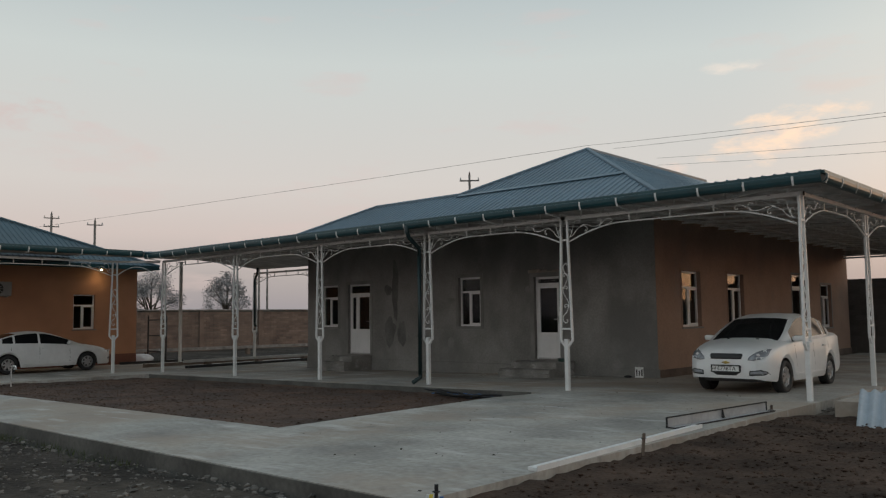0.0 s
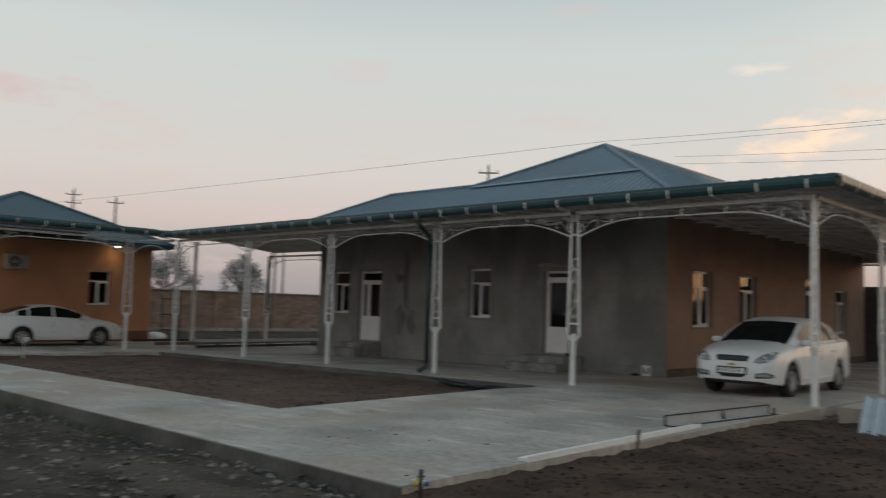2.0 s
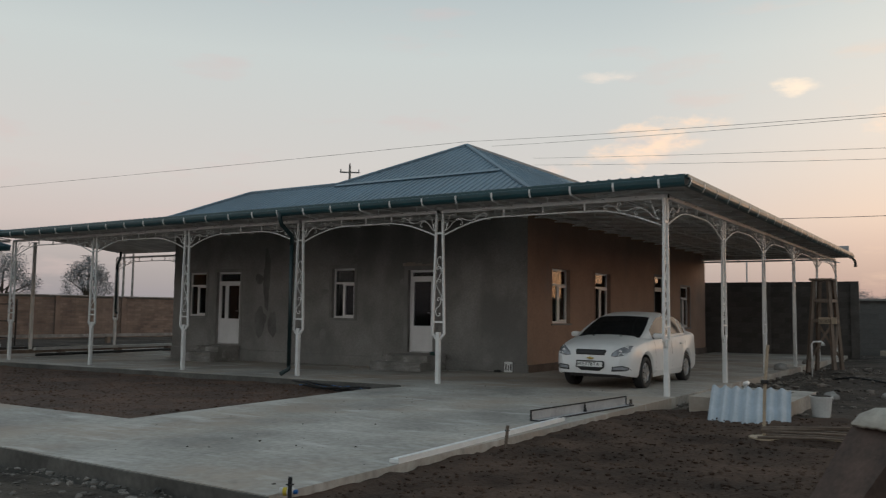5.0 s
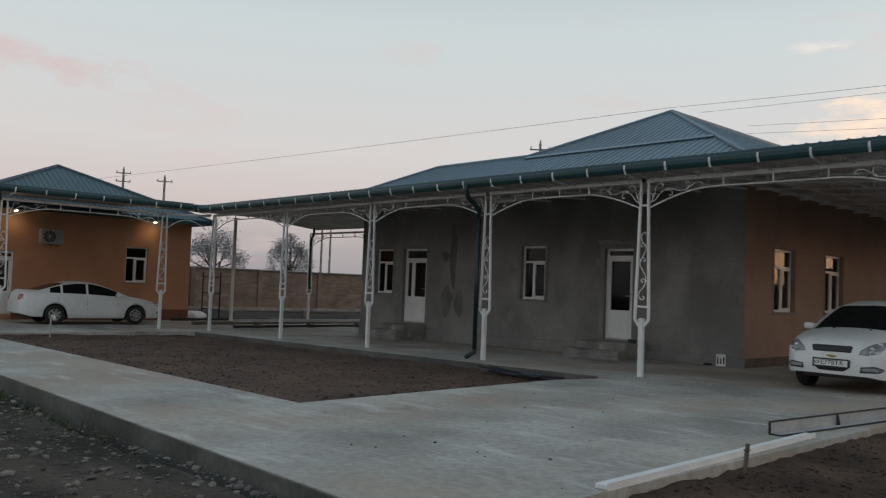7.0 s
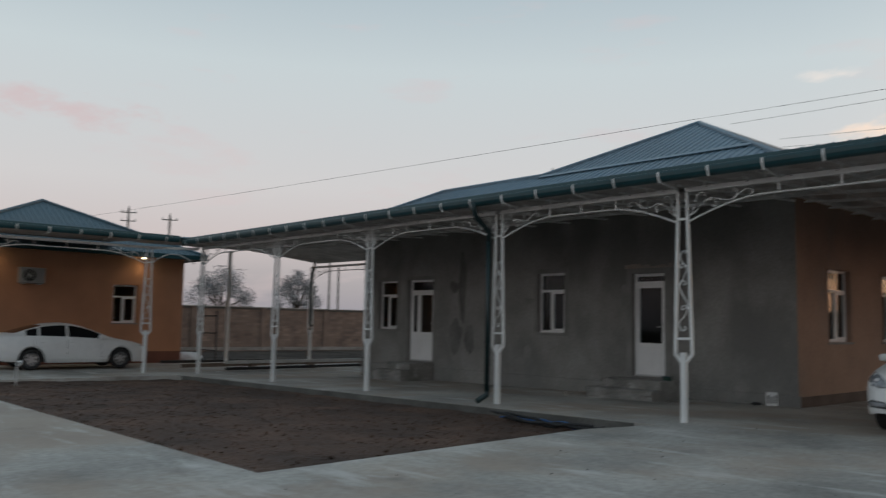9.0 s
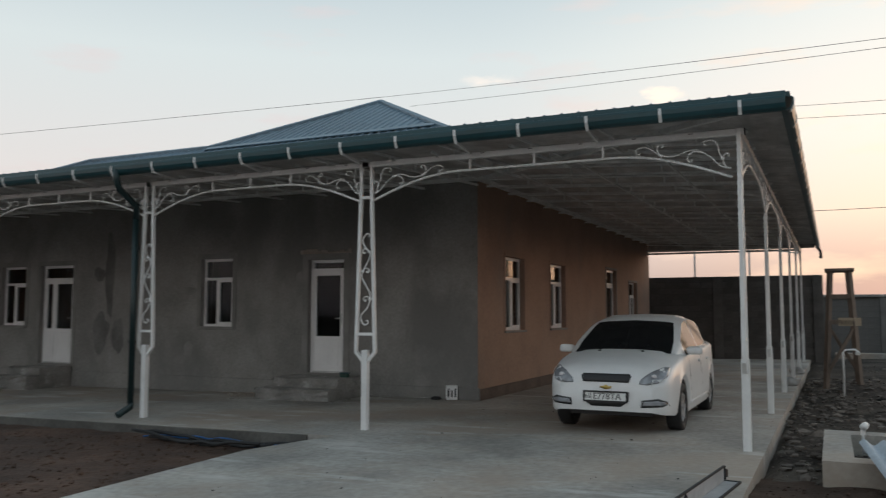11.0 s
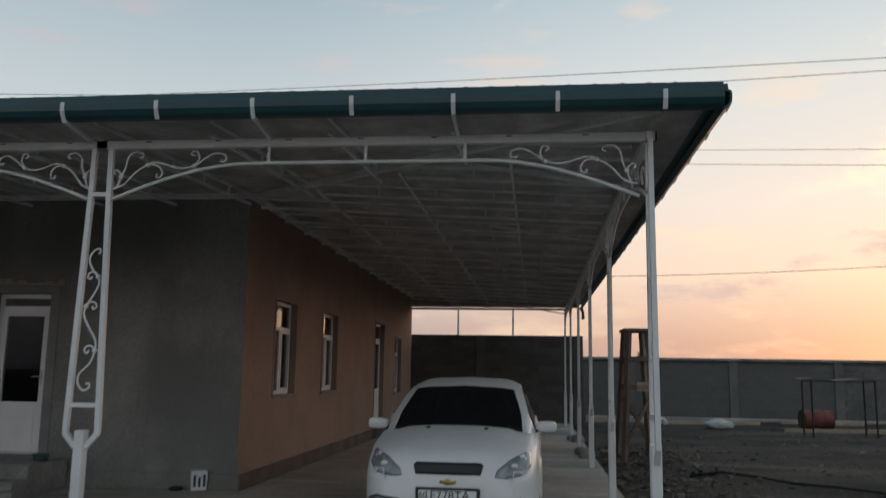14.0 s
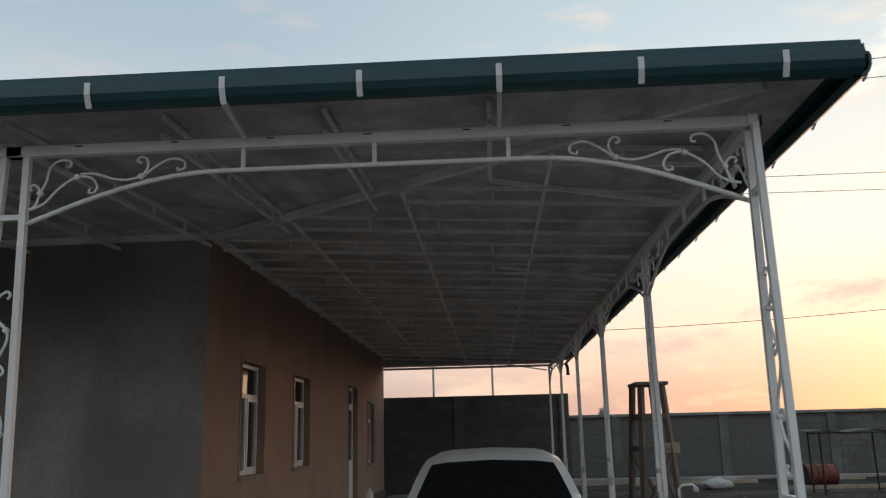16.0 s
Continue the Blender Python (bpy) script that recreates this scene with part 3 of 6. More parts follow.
canopy_deck("carport_roof", [((-21.12, -6.35, EAVE + 0.06), (-21.12, -0.5, EAVE + 0.06), (-26.9, -0.5, 3.98), (-26.9, -6.35, 3.98)), ((-21.16, -0.46, EAVE + 0.05), (-21.16, 4.13, 3.93), (-25.4, 4.13, 3.93), (-25.4, -0.46, 3.9))], 0.05, "steel carport roof in front of the orange house")


def gutter(p, q, label, stays=True):
    """Half-box gutter from p to q (top outer edge) with its straps."""
    p, q = Vector(p), Vector(q)
    d = (q - p).normalized()
    o = Vector((d.y, -d.x, 0))  # outwards
    t = thing("gutter", Matrix.Translation(p), label, "gutter", "gutters", "structure")
    bm = bmesh.new()
    prof = [(-0.02, 0.0), (0.05, 0.004), (0.056, -0.044), (0.076, -0.05), (0.083, -0.075), (0.08, -0.125), (0.062, -0.168), (0.022, -0.192), (-0.03, -0.192), (-0.035, -0.18), (0.018, -0.18), (0.052, -0.155), (0.066, -0.12), (0.066, -0.065), (-0.02, -0.03)]
    L = (q - p).length
    rings = [[bm.verts.new(d * s + o * a + Vector((0, 0, b))) for a, b in prof] for s in (0, L)]
    for i in range(len(prof)):
        j = (i + 1) % len(prof)
        bm.faces.new((rings[0][i], rings[0][j], rings[1][j], rings[1][i]))
    bm.faces.new(rings[0][::-1])
    bm.faces.new(rings[1])
    bmesh.ops.recalc_face_normals(bm, faces=bm.faces)
    part("trough", bm, M_GREEN, t)
    n = max(1, int((L - 0.43) / 0.80))
    for k in range(n + 1):
        s = min(L - 0.1, max(0.05, L - 0.43 - k * 0.80)) if L > 1 else L / 2
        b = bmesh.new()
        c = d * s
        w = d * 0.017
        prof2 = [(0.084, -0.058), (0.09, -0.058), (0.088, -0.13), (0.05, -0.205), (0.042, -0.198), (0.082, -0.127)]
        A_, B_ = ([b.verts.new(c + w * sg + o * a + Vector((0, 0, z))) for a, z in prof2] for sg in (-1, 1))
        for i in range(6):
            b.faces.new((A_[i], A_[(i + 1) % 6], B_[(i + 1) % 6], B_[i]))
        b.faces.new(A_[::-1])
        b.faces.new(B_)
        bmesh.ops.recalc_face_normals(b, faces=b.faces)
        part("strap", b, M_WHITE, t)
        if k % 2 == 0 and k and stays:
            part("stay", sweep((c + o * 0.045 + Vector((0, 0, -0.2)), c - o * 0.40 + Vector((0, 0, -0.25))), 0.014, square=True), M_WHITE, t)
    return t


gutter((-21.0, -0.44, EAVE), (0.49, -0.44, EAVE), "dark green steel eaves gutter on pale straps")
gutter((0.48, -0.44, EAVE), (0.48, 19.2, EAVE), "dark green steel eaves gutter on pale straps", False)
gutter((-21.06, -6.4, EAVE + 0.08), (-21.06, -0.55, EAVE + 0.08), "dark green steel eaves gutter on pale straps")


# underside lattice purlins
def purlin(p, q, group):
    p, q = Vector(p), Vector(q)
    t = thing("purlin", Matrix.Translation(p), "pale steel lattice purlin under the veranda roof", "purlin", group, "structure")
    v = q - p
    part("top_chord", sweep((Vector(), v), 0.016, square=True), M_PURLIN, t)
    dn = Vector((0, 0, -0.13))
    part("bottom_chord", sweep((dn, v + dn), 0.016, square=True), M_PURLIN, t)
    n = max(2, round(v.length / 0.75))
    bm = bmesh.new()
    for k in range(1, n):
        add_sweep(bm, (v * (k / n), v * (k / n) + dn), 0.013, square=True)
    part("web_bars", bm, M_PURLIN, t)


for k in range(17):
    y = 1.1 + k * 1.09
    x1 = -4.74
    a = max(-4.74, min(-0.1, 0.45 - (y + 0.4) / 0.92)) if y < 4.3 else x1
    if 0.0 - a > 0.5:
        purlin((0.0, y, canopy_z(0, y) - 0.07), (a, y, canopy_z(a, y) - 0.07), "side purlins")
for k in range(19):
    x = -1.6 - k * 1.06
    yb = min(4.03, -0.4 + 0.92 * (0.45 - x))
    if yb > 0.6:
        purlin((x, 0.05, canopy_z(x, 0.05) - 0.07), (x, yb, canopy_z(x, yb) - 0.07), "front purlins")
for k in range(3):
    x = -1.15 - 1.2 * k
    y = 0.1 + max(0.0, (-0.45 - x) * 0.92)
    structure("stringer", sweep(((x, y, canopy_z(x, y) - 0.21), (x, 18.8, canopy_z(x, 18.8) - 0.21)), 0.014, square=True), M_PURLIN, "thin steel stringer tying the purlins")
structure("end_fascia", box(-4.78, 0.42, 18.92, 18.96, 3.5, 3.93), M_FOIL, "grey sheet closing the veranda roof end")
# hip rafter and wall plate
structure("hip_rafter", sweep(((0.1, -0.05, EAVE - 0.05), (-4.78, 4.08, c_in[2] - 0.1)), 0.035, square=True), M_PURLIN, "pale steel hip rafter")
structure("wall_plate_front", sweep(((-18.1, 4.04, 3.83), (-4.78, 4.04, 3.83)), 0.04, square=True), M_PURLIN)
structure("wall_plate_side", sweep(((-4.76, 4.04, 3.83), (-4.76, 19.0, 3.83)), 0.04, square=True), M_PURLIN)
for k in range(6):
    y = 3.6 * k + 1.8
    structure("brace", sweep(((0.0, y, 3.38), (-1.6, y, canopy_z(-1.6, y) - 0.12)), 0.018, square=True), M_PURLIN)


# ---- veranda posts, beams and arches ----
BEAM = 3.385


def smooth(pts, n=5):
    """A rounded line through the given points."""
    P = [Vector(p) for p in pts]
    out = []
    for i in range(len(P) - 1):
        a, b, c, d = P[max(0, i - 1)], P[i], P[i + 1], P[min(len(P) - 1, i + 2)]
        for k in range(n):
            t = k / n
            out.append(0.5 * (2 * b + (c - a) * t + (2 * a - 5 * b + 4 * c - d) * t * t + (3 * b - 3 * c + d - a) * t ** 3))
    return out + [P[-1]]


def boss(x, z, size, parent):
    bm = add_box(bmesh.new(), -size, size, -size, size, -size, size, size * 0.35, Matrix.Translation((x, 0, z)) @ Matrix.Rotation(0.6, 4, "Y"))
    return part("boss", bm, M_WHITE, parent, "small cast steel boss")


def make_post(name, m, foot, label, group, pipe=False):
    """Lattice post in its own xz plane, standing at foot below z=0."""
    t = thing(name, m, label, "post", group)
    part("stub", box(-0.042, 0.042, -0.042, 0.042, foot - 0.02, 0.955, 0.005), M_WHITE, t, "white square steel stub")
    for s in (-1, 1):
        part("leg", sweep(((s * 0.045, 0, 0.82), (s * 0.14, 0, 0.93), (s * 0.138, 0, 1.02), (s * 0.082, 0, 2.95), (s * 0.075, 0, BEAM - 0.035)), 0.021, square=True), M_WHITE, t)
    for z, w in ((1.16, 0.134), (2.95, 0.082)):
        part("crossbar", sweep(((-w, 0, z), (w, 0, z)), 0.018, square=True), M_WHITE, t)
    stem = [(0.03, 2.43), (0.046, 2.455), (0.02, 2.475), (-0.03, 2.44), (-0.05, 2.37), (-0.005, 2.28), (0.04, 2.235), (0.05, 2.17), (0.01, 2.08), (-0.05, 1.98), (-0.06, 1.9), (0.0, 1.79), (0.055, 1.70), (0.06, 1.61), (0.02, 1.5), (-0.06, 1.42), (-0.07, 1.34), (-0.02, 1.28), (0.03, 1.3), (0.03, 1.335), (0.005, 1.335)]
    part("scroll", sweep([(v.x, 0, v.y) for v in smooth([(a, b, 0) for a, b in stem])], 0.0095, sides=6), M_WHITE, t)
    for x, z, s in ((0.04, 2.235, -1), (-0.05, 1.98, 1), (0.06, 1.61, -1)):
        boss(x, z, 0.017, t)
        curl = [(x, z), (x + 0.03 * s, z + 0.035), (x + 0.075 * s, z + 0.035), (x + 0.095 * s, z), (x + 0.07 * s, z - 0.022), (x + 0.055 * s, z + 0.002)]
        part("curl", sweep([(v.x, 0, v.y) for v in smooth([(a, b, 0) for a, b in curl])], 0.0085, sides=6), M_WHITE, t)
    return t


def make_arch(name, p, q, label, group, seg=3):
    """Beam, bowed lower bar, uprights and scroll sprays between two posts at p and q (plan points)."""
    p, q = Vector((*p, 0)), Vector((*q, 0))
    d = q - p
    L = d.length
    m = Matrix.Translation(p) @ Matrix.Rotation(math.atan2(d.y, d.x), 4, "Z")
    t = thing(name, m, label, "arch", group)
    part("beam", box(-0.06, L + 0.05, -0.032, 0.032, BEAM - 0.036, BEAM + 0.036, 0.006), M_WHITE, t)
    def bow(x):
        s = min(x, L - x)
        return 2.865 + 0.345 * math.sin(min(1.0, s / min(1.35, L * 0.48)) * math.pi / 2)
    xs = [0.08 + (L - 0.16) * i / 28 for i in range(29)]
    part("bowed_bar", sweep([(x, 0, bow(x)) for x in xs], 0.016, sides=8), M_WHITE, t, smooth=True)
    for k in range(int(L / 0.62)):
        part("slot", box(0.4 + 0.62 * k, 0.45 + 0.62 * k, -0.0335, -0.0315, BEAM + 0.014, BEAM + 0.022), M_BLACK, t, "dark punched slot")
    for k in ((0.32, 0.5, 0.68) if L > 3 else ((0.4, 0.6) if L > 2 else ())):
        part("upright", box(L * k - 0.013, L * k + 0.013, -0.013, 0.013, bow(L * k), BEAM - 0.03), M_WHITE, t)
    if L < 2:
        return t
    for s in (1, -1):
        X = lambda x: x if s > 0 else L - x
        f = min(1.0, L / 4.4)
        sprays = [[(0.09, 3.0), (0.146, 3.02), (0.177, 3.105), (0.21, 3.18), (0.228, 3.27), (0.283, 3.32), (0.357, 3.315), (0.366, 3.28), (0.339, 3.274)],
                  [(0.177, 3.105), (0.164, 3.14), (0.128, 3.165), (0.106, 3.145), (0.12, 3.125)],
                  [(0.118, 2.998), (0.21, 3.04), (0.302, 3.14), (0.412, 3.206), (0.504, 3.197), (0.546, 3.142), (0.531, 3.1), (0.494, 3.1), (0.502, 3.125)],
                  [(0.43, 3.225), (0.522, 3.225), (0.65, 3.185), (0.742, 3.175), (0.829, 3.193)],
                  [(0.829, 3.193), (0.87, 3.25), (0.861, 3.307), (0.825, 3.325), (0.80, 3.298), (0.83, 3.283)],
                  [(0.852, 3.2), (0.926, 3.26), (1.017, 3.303), (1.1, 3.285), (1.109, 3.24), (1.068, 3.225), (1.064, 3.245)]]
        for c in sprays:
            part("spray", sweep([(X(v.x * f), 0, v.y) for v in smooth([(a, b, 0) for a, b in c], 4)], 0.0085, sides=6), M_WHITE, t)
        for cx, cz in ((0.177, 3.105), (0.412, 3.206), (0.829, 3.193)):
            boss(X(cx * f), cz, 0.017, t)
    return t


LBL_POST, LBL_ARCH = "white wrought-steel lattice veranda post with scrolls", "white wrought-steel beam and arch with scrolls"
FRONT_X = [-4.65, -8.48, -12.43, -16.38, -20.6]
SIDE_Y = [0.0, 3.65, 7.3, 11.0, 14.8, 18.7]
for x in FRONT_X:
    make_post("veranda_post", Matrix.Translation((x, 0, 0)), ground_z(x, 0), LBL_POST, "veranda posts")
for y in SIDE_Y:
    make_post("veranda_post", Matrix.Translation((0, y, 0)) @ Matrix.Rotation(math.pi / 2, 4, "Z"), ground_z(0, y), LBL_POST, "veranda posts")
for a, b in zip([0.0] + FRONT_X, FRONT_X):
    bay = make_arch("veranda_arch", (b, 0), (a, 0), LBL_ARCH, "veranda arches")
    if a == 0.0:
        part("end_cap", box(4.702, 4.712, -0.03, 0.03, BEAM - 0.034, BEAM + 0.034), M_BLACK, bay, "black plastic end cap")
for a, b in zip(SIDE_Y, SIDE_Y[1:]):
    make_arch("veranda_arch", (0, a), (0, b), LBL_ARCH, "veranda arches")
OX, OY = -21.65, [-1.19, -5.86]
for y in OY:
    make_post("carport_post", Matrix.Translation((OX, y, 0)) @ Matrix.Rotation(math.pi / 2, 4, "Z"), ground_z(OX, y), LBL_POST, "carport posts")
make_arch("carport_arch", (OX, OY[1]), (OX, OY[0]), LBL_ARCH, "carport arches")
make_arch("carport_arch", (OX, OY[0]), (-20.95, -0.02), LBL_ARCH, "carport arches")
RP = (-25.0, 6.65)
make_post("rear_post", Matrix.Translation((*RP, 0)), ground_z(*RP), LBL_POST, "rear posts")
make_arch("rear_arch", RP, (-20.6, 6.65), LBL_ARCH, "rear arches")
p = thing("steel_pole", Matrix.Translation((-25.0, 3.15, 0)), "plain white square steel pole under the roof", "pole")
part("shaft", box(-0.05, 0.05, -0.05, 0.05, ground_z(-25.0, 3.15) - 0.02, 3.75, 0.006), M_WHITE, p)
part("head_plate", box(-0.1, 0.1, -0.1, 0.1, 3.72, 3.74), M_WHITE, p)
# end frame between the last side post and the house corner
t = thing("end_frame", Matrix.Translation((0, 18.7, 0)), "pale steel end frame under the veranda roof", "frame")
part("top_rail", sweep(((0, 0, 3.52), (-4.78, 0, 3.52)), 0.02, square=True), M_WHITE, t)
part("lower_rail", sweep(((0, 0, 3.43), (-4.78, 0, 3.43)), 0.03, square=True), M_WHITE, t)
for x in (-1.4, -2.4, -3.4, -0.6):
    part("upright", sweep(((x, 0, 3.43), (x, 0, 3.52)), 0.015, square=True), M_WHITE, t)
for x in (-3.4, -1.62):
    p = thing("fence_pole", Matrix.Translation((x, 20.0, 2.68)), "thin pale pole standing on the dark wall", "pole", "wall poles")
    part("rod", sweep(((0, 0, -0.02), (0, 0, 1.1)), 0.022, square=True), M_WHITE, p)
    part("cap", box(-0.03, 0.03, -0.03, 0.03, 1.1, 1.115), M_WHITE, p)


def downpipe(x, y, top, foot, out, name="downpipe"):
    """Round green downpipe with a swan neck from the gutter to a post."""
    t = thing(name, Matrix.Translation((x, y, 0)), "dark green round steel downpipe beside a post", "downpipe", "downpipes")
    ox, oy = out
    part("swan_neck", sweep(((ox * 0.5, oy * 0.5, top), (ox * 0.5, oy * 0.5, top - 0.16), (ox * 0.42, oy * 0.42, top - 0.28), (0, 0, top - 0.5), (0, 0, top - 0.7)), 0.05, sides=12), M_PIPE, t, smooth=True)
    part("pipe", sweep(((0, 0, top - 0.68), (0, 0, foot + 0.22)), 0.048, sides=12), M_PIPE, t, smooth=True)
    part("shoe", sweep(((0, 0, foot + 0.24), (0, 0, foot + 0.16), (ox * 0.3, oy * 0.3, foot + 0.06)), 0.05, sides=12), M_PIPE, t, smooth=True)
    for z in (1.0, 2.4):
        part("clip", sweep(((-0.062, 0, z), (0.062, 0, z)), 0.02, square=True), M_PIPE, t)


downpipe(-8.66, -0.09, 3.55, ground_z(-8.7, 0), (0, -0.8))
downpipe(OX + 0.1, -6.05, 3.62, ground_z(OX, -6), (0.9, -0.2))
downpipe(RP[0] + 0.1, RP[1] - 0.08, 3.62, 1.05, (0.25, 0.1))


spout = thing("gutter_spout", Matrix.Translation((0.52, 19.0, EAVE - 0.16)), "dark green bent spout at the end of the gutter", "spout")
part("elbow", sweep(smooth([(0, 0, 0.0), (0.02, 0.08, -0.06), (0.05, 0.2, -0.1), (0.06, 0.26, -0.2), (0.06, 0.26, -0.32)], 5), 0.045, sides=10), M_PIPE, spout, smooth=True)
part("collar", sweep(((0.06, 0.26, -0.26), (0.06, 0.26, -0.31)), 0.053, sides=10), M_PIPE, spout)


# ---- windows and doors ----
def win_local(t, w, h, lights, transom=0.0, recess=0.0):
    """PVC frame in the local xz plane, origin at its lower left; lights: relative splits of the lower part."""
    f = 0.055
    part("frame", plate_with_holes(0, w, 0, h, [(f, w - f, f, h - f)], 0.06, lambda u, d, z: (u, recess + d, z)), M_PVC, t)
    zt = h - transom if transom else h
    cells = []
    if transom:
        part("transom_bar", box(f, w - f, recess - 0.003, recess + 0.055, zt - f / 2, zt + f / 2), M_PVC, t)
        cells.append((f, w - f, zt + f / 2, h - f))
    xs = [f]
    for s in lights:
        xs.append(xs[-1] + (w - 2 * f) * s)
    top = zt - f / 2 if transom else h - f
    for x in xs[1:-1]:
        part("mullion", box(x - f / 2, x + f / 2, recess - 0.003, recess + 0.055, f, top), M_PVC, t)
    for k, (a, b) in enumerate(zip(xs, xs[1:])):
        a, b = a + (f / 2 if k else 0), b - (f / 2 if k < len(lights) - 1 else 0)
        cells.append((a, b, f, top))
    for k, (a, b, c, d) in enumerate(cells):
        if k == len(cells) - 1 and not (transom and k == 0):
            s = 0.04
            part("sash", plate_with_holes(a, b, c, d, [(a + s, b - s, c + s, d - s)], 0.05, lambda u, dd, z: (u, recess - 0.018 + dd, z)), M_PVC, t)
        ob = part("pane", box(a - 0.005, b + 0.005, recess + 0.022, recess + 0.03, c - 0.005, d + 0.005), M_GLASS, t)
        ob.visible_shadow = False
    part("sill", box(-0.05, w + 0.05, -0.04, recess + 0.03, -0.045, -0.003, 0.006), M_TRIMP, t)


def window(n, m, w, h, label, lights=(0.42, 0.58), transom=0.42):
    t = thing("window_%d" % n, m, label, "window", "windows", "structure")
    win_local(t, w, h, lights, transom, 0.10)
    return t


def door(n, m, w, h, label, transom, leaves, panel=0.42):
    t = thing("door_%d" % n, m, label, "door", "doors", "structure")
    f, r = 0.06, 0.10
    part("frame", plate_with_holes(0, w, 0, h, [(f, w - f, 0.03, h - f)], 0.07, lambda u, d, z: (u, r + d, z)), M_PVC, t)
    zt = h - transom
    part("transom_bar", box(f, w - f, r - 0.003, r + 0.065, zt - 0.03, zt + 0.03), M_PVC, t)
    g = part("transom_pane", box(f - 0.004, w - f + 0.004, r + 0.025, r + 0.033, zt + 0.028, h - f + 0.004), M_GLASS, t)
    g.visible_shadow = False
    x = f
    for s in leaves:
        a, b = x + 0.004, x + (w - 2 * f) * s - 0.004
        x += (w - 2 * f) * s
        hl = zt - 0.034
        pz = hl * panel
        leaf = part("leaf", plate_with_holes(a, b, 0.035, hl, [(a + 0.07, b - 0.07, pz, hl - 0.075)], 0.05, lambda u, d, z: (u, r - 0.012 + d, z)), M_PVC, t, "white plastic door leaf")
        g = part("pane", box(a + 0.065, b - 0.065, r + 0.01, r + 0.018, pz - 0.005, hl - 0.07), M_GLASS, leaf, "dark door glass")
        g.visible_shadow = False
        part("lower_panel", box(a + 0.1, b - 0.1, r - 0.02, r - 0.0125, 0.13, pz - 0.09, 0.004), M_PVC, leaf)
        if s > 0.45:
            hb = bmesh.new()
            add_box(hb, b - 0.055, b - 0.03, r - 0.025, r - 0.012, 0.93, 1.13, 0.004)
            add_sweep(hb, ((b - 0.042, r - 0.02, 1.05), (b - 0.042, r - 0.06, 1.05), (b - 0.15, r - 0.062, 1.05)), 0.009)
            part("handle", hb, M_GALV, leaf, "metal lever handle")
    part("threshold", box(f, w - f, r - 0.02, r + 0.08, 0.002, 0.034), M_GALV, t)
    return t


def front_m(x, z):
    return Matrix.Translation((x, FY, z))


def side_m(y, z):
    return Matrix.Translation((SX + 0.003, y, z)) @ Matrix.Rotation(math.pi / 2, 4, "Z")


for n, (u0, u1, z0, z1) in enumerate((FRONT_HOLES[0], FRONT_HOLES[2])):
    window(n + 1, front_m(u0, z0), u1 - u0, z1 - z0, "white plastic three-light window with dark glass")
door(1, front_m(-8.40, 0.28), 0.82, 2.19, "white half-glazed plastic door, closed", 0.2, (1.0,), 0.36)
door(2, front_m(-15.98, 0.26), 1.08, 2.27, "white half-glazed double plastic door, closed", 0.32, (0.33, 0.67))
for n, (u0, u1, z0, z1) in enumerate(SIDE_HOLES[:2] + SIDE_HOLES[3:]):
    window(n + 3, side_m(u0, z0), u1 - u0, z1 - z0, "white plastic window set deep in the clay wall", (0.5, 0.5), 0.42)
u0, u1, z0, z1 = SIDE_HOLES[2]
door(3, side_m(u0, z0), u1 - u0, z1 - z0, "white half-glazed plastic door in the clay wall", 0.4, (1.0,))


def surround(name, u0, u1, z0, z1, place, material, w=0.11, foot=True):
    """Smooth plaster band round an opening, a few millimetres proud, with a rough upper edge."""
    holes = [(u0, u1, z0 if not foot else z0, z1)]
    return structure(name, plate_with_holes(u0 - w, u1 + w, z0 - (w * 0.7 if not foot else 0), z1 + w, [(u0, u1, z0, z1)], 0.012, place), material, "smooth plaster band round an opening")


pf = lambda u, d, z: (u, FY - 0.012 + d, z)
ps = lambda u, d, z: (SX + 0.015 - d, u, z)
for k, (h, ft) in enumerate(zip(FRONT_HOLES, (False, True, False, True))):
    surround("trim_front", *h, pf, M_TRIMP, 0.10 if k != 1 else 0.13, ft)
for k, (h, ft) in enumerate(zip(SIDE_HOLES, (False, False, True, False))):
    surround("trim_side", *h, ps, M_TRIMP if k > 1 else M_CLAY, 0.06, ft)
# ragged cement lip over the first door
random.seed(5)
bm = bmesh.new()
x = -8.56
while x < -7.44:
    w = random.uniform(0.07, 0.16)
    add_box(bm, x, x + w, FY - 0.045, FY - 0.013, 2.58, 2.61 + random.uniform(0.0, 0.07), 0.01)
    x += w
structure("cement_lip", bm, M_CONC, "ragged cement lip above the door")


def blotch(name, pts, place, material):
    """A stain or patch of plaster with an uneven outline, lying 3 mm proud."""
    bm = bmesh.new()
    a = [bm.verts.new(place(u, 0.003, z)) for u, z in pts]
    bm.faces.new(a)
    return structure(name, bm, material, "uneven patch on the plaster")


def blob(cu, cz, ru, rz, seed, n=22):
    rnd = random.Random(seed)
    k = [rnd.uniform(0.7, 1.15) for _ in range(n)]
    return [(cu + ru * math.cos(2 * math.pi * i / n) * (k[i] + k[i - 1]) / 2, cz + rz * math.sin(2 * math.pi * i / n) * (k[i] + k[i - 1]) / 2) for i in range(n)]


fp = lambda u, d, z: (u, FY - d, z)
for k, (u, z, ru, rz) in enumerate(((-13.74, 2.3, 0.16, 1.0), (-13.98, 1.0, 0.27, 0.46), (-13.45, 0.95, 0.2, 0.42), (-14.05, 2.3, 0.2, 0.16))):
    blotch("plaster_stain", blob(u, z, ru, rz, k + 1), lambda a, d, b, k=k: (a, FY - d - 0.002 * k, b), M_DAMP)
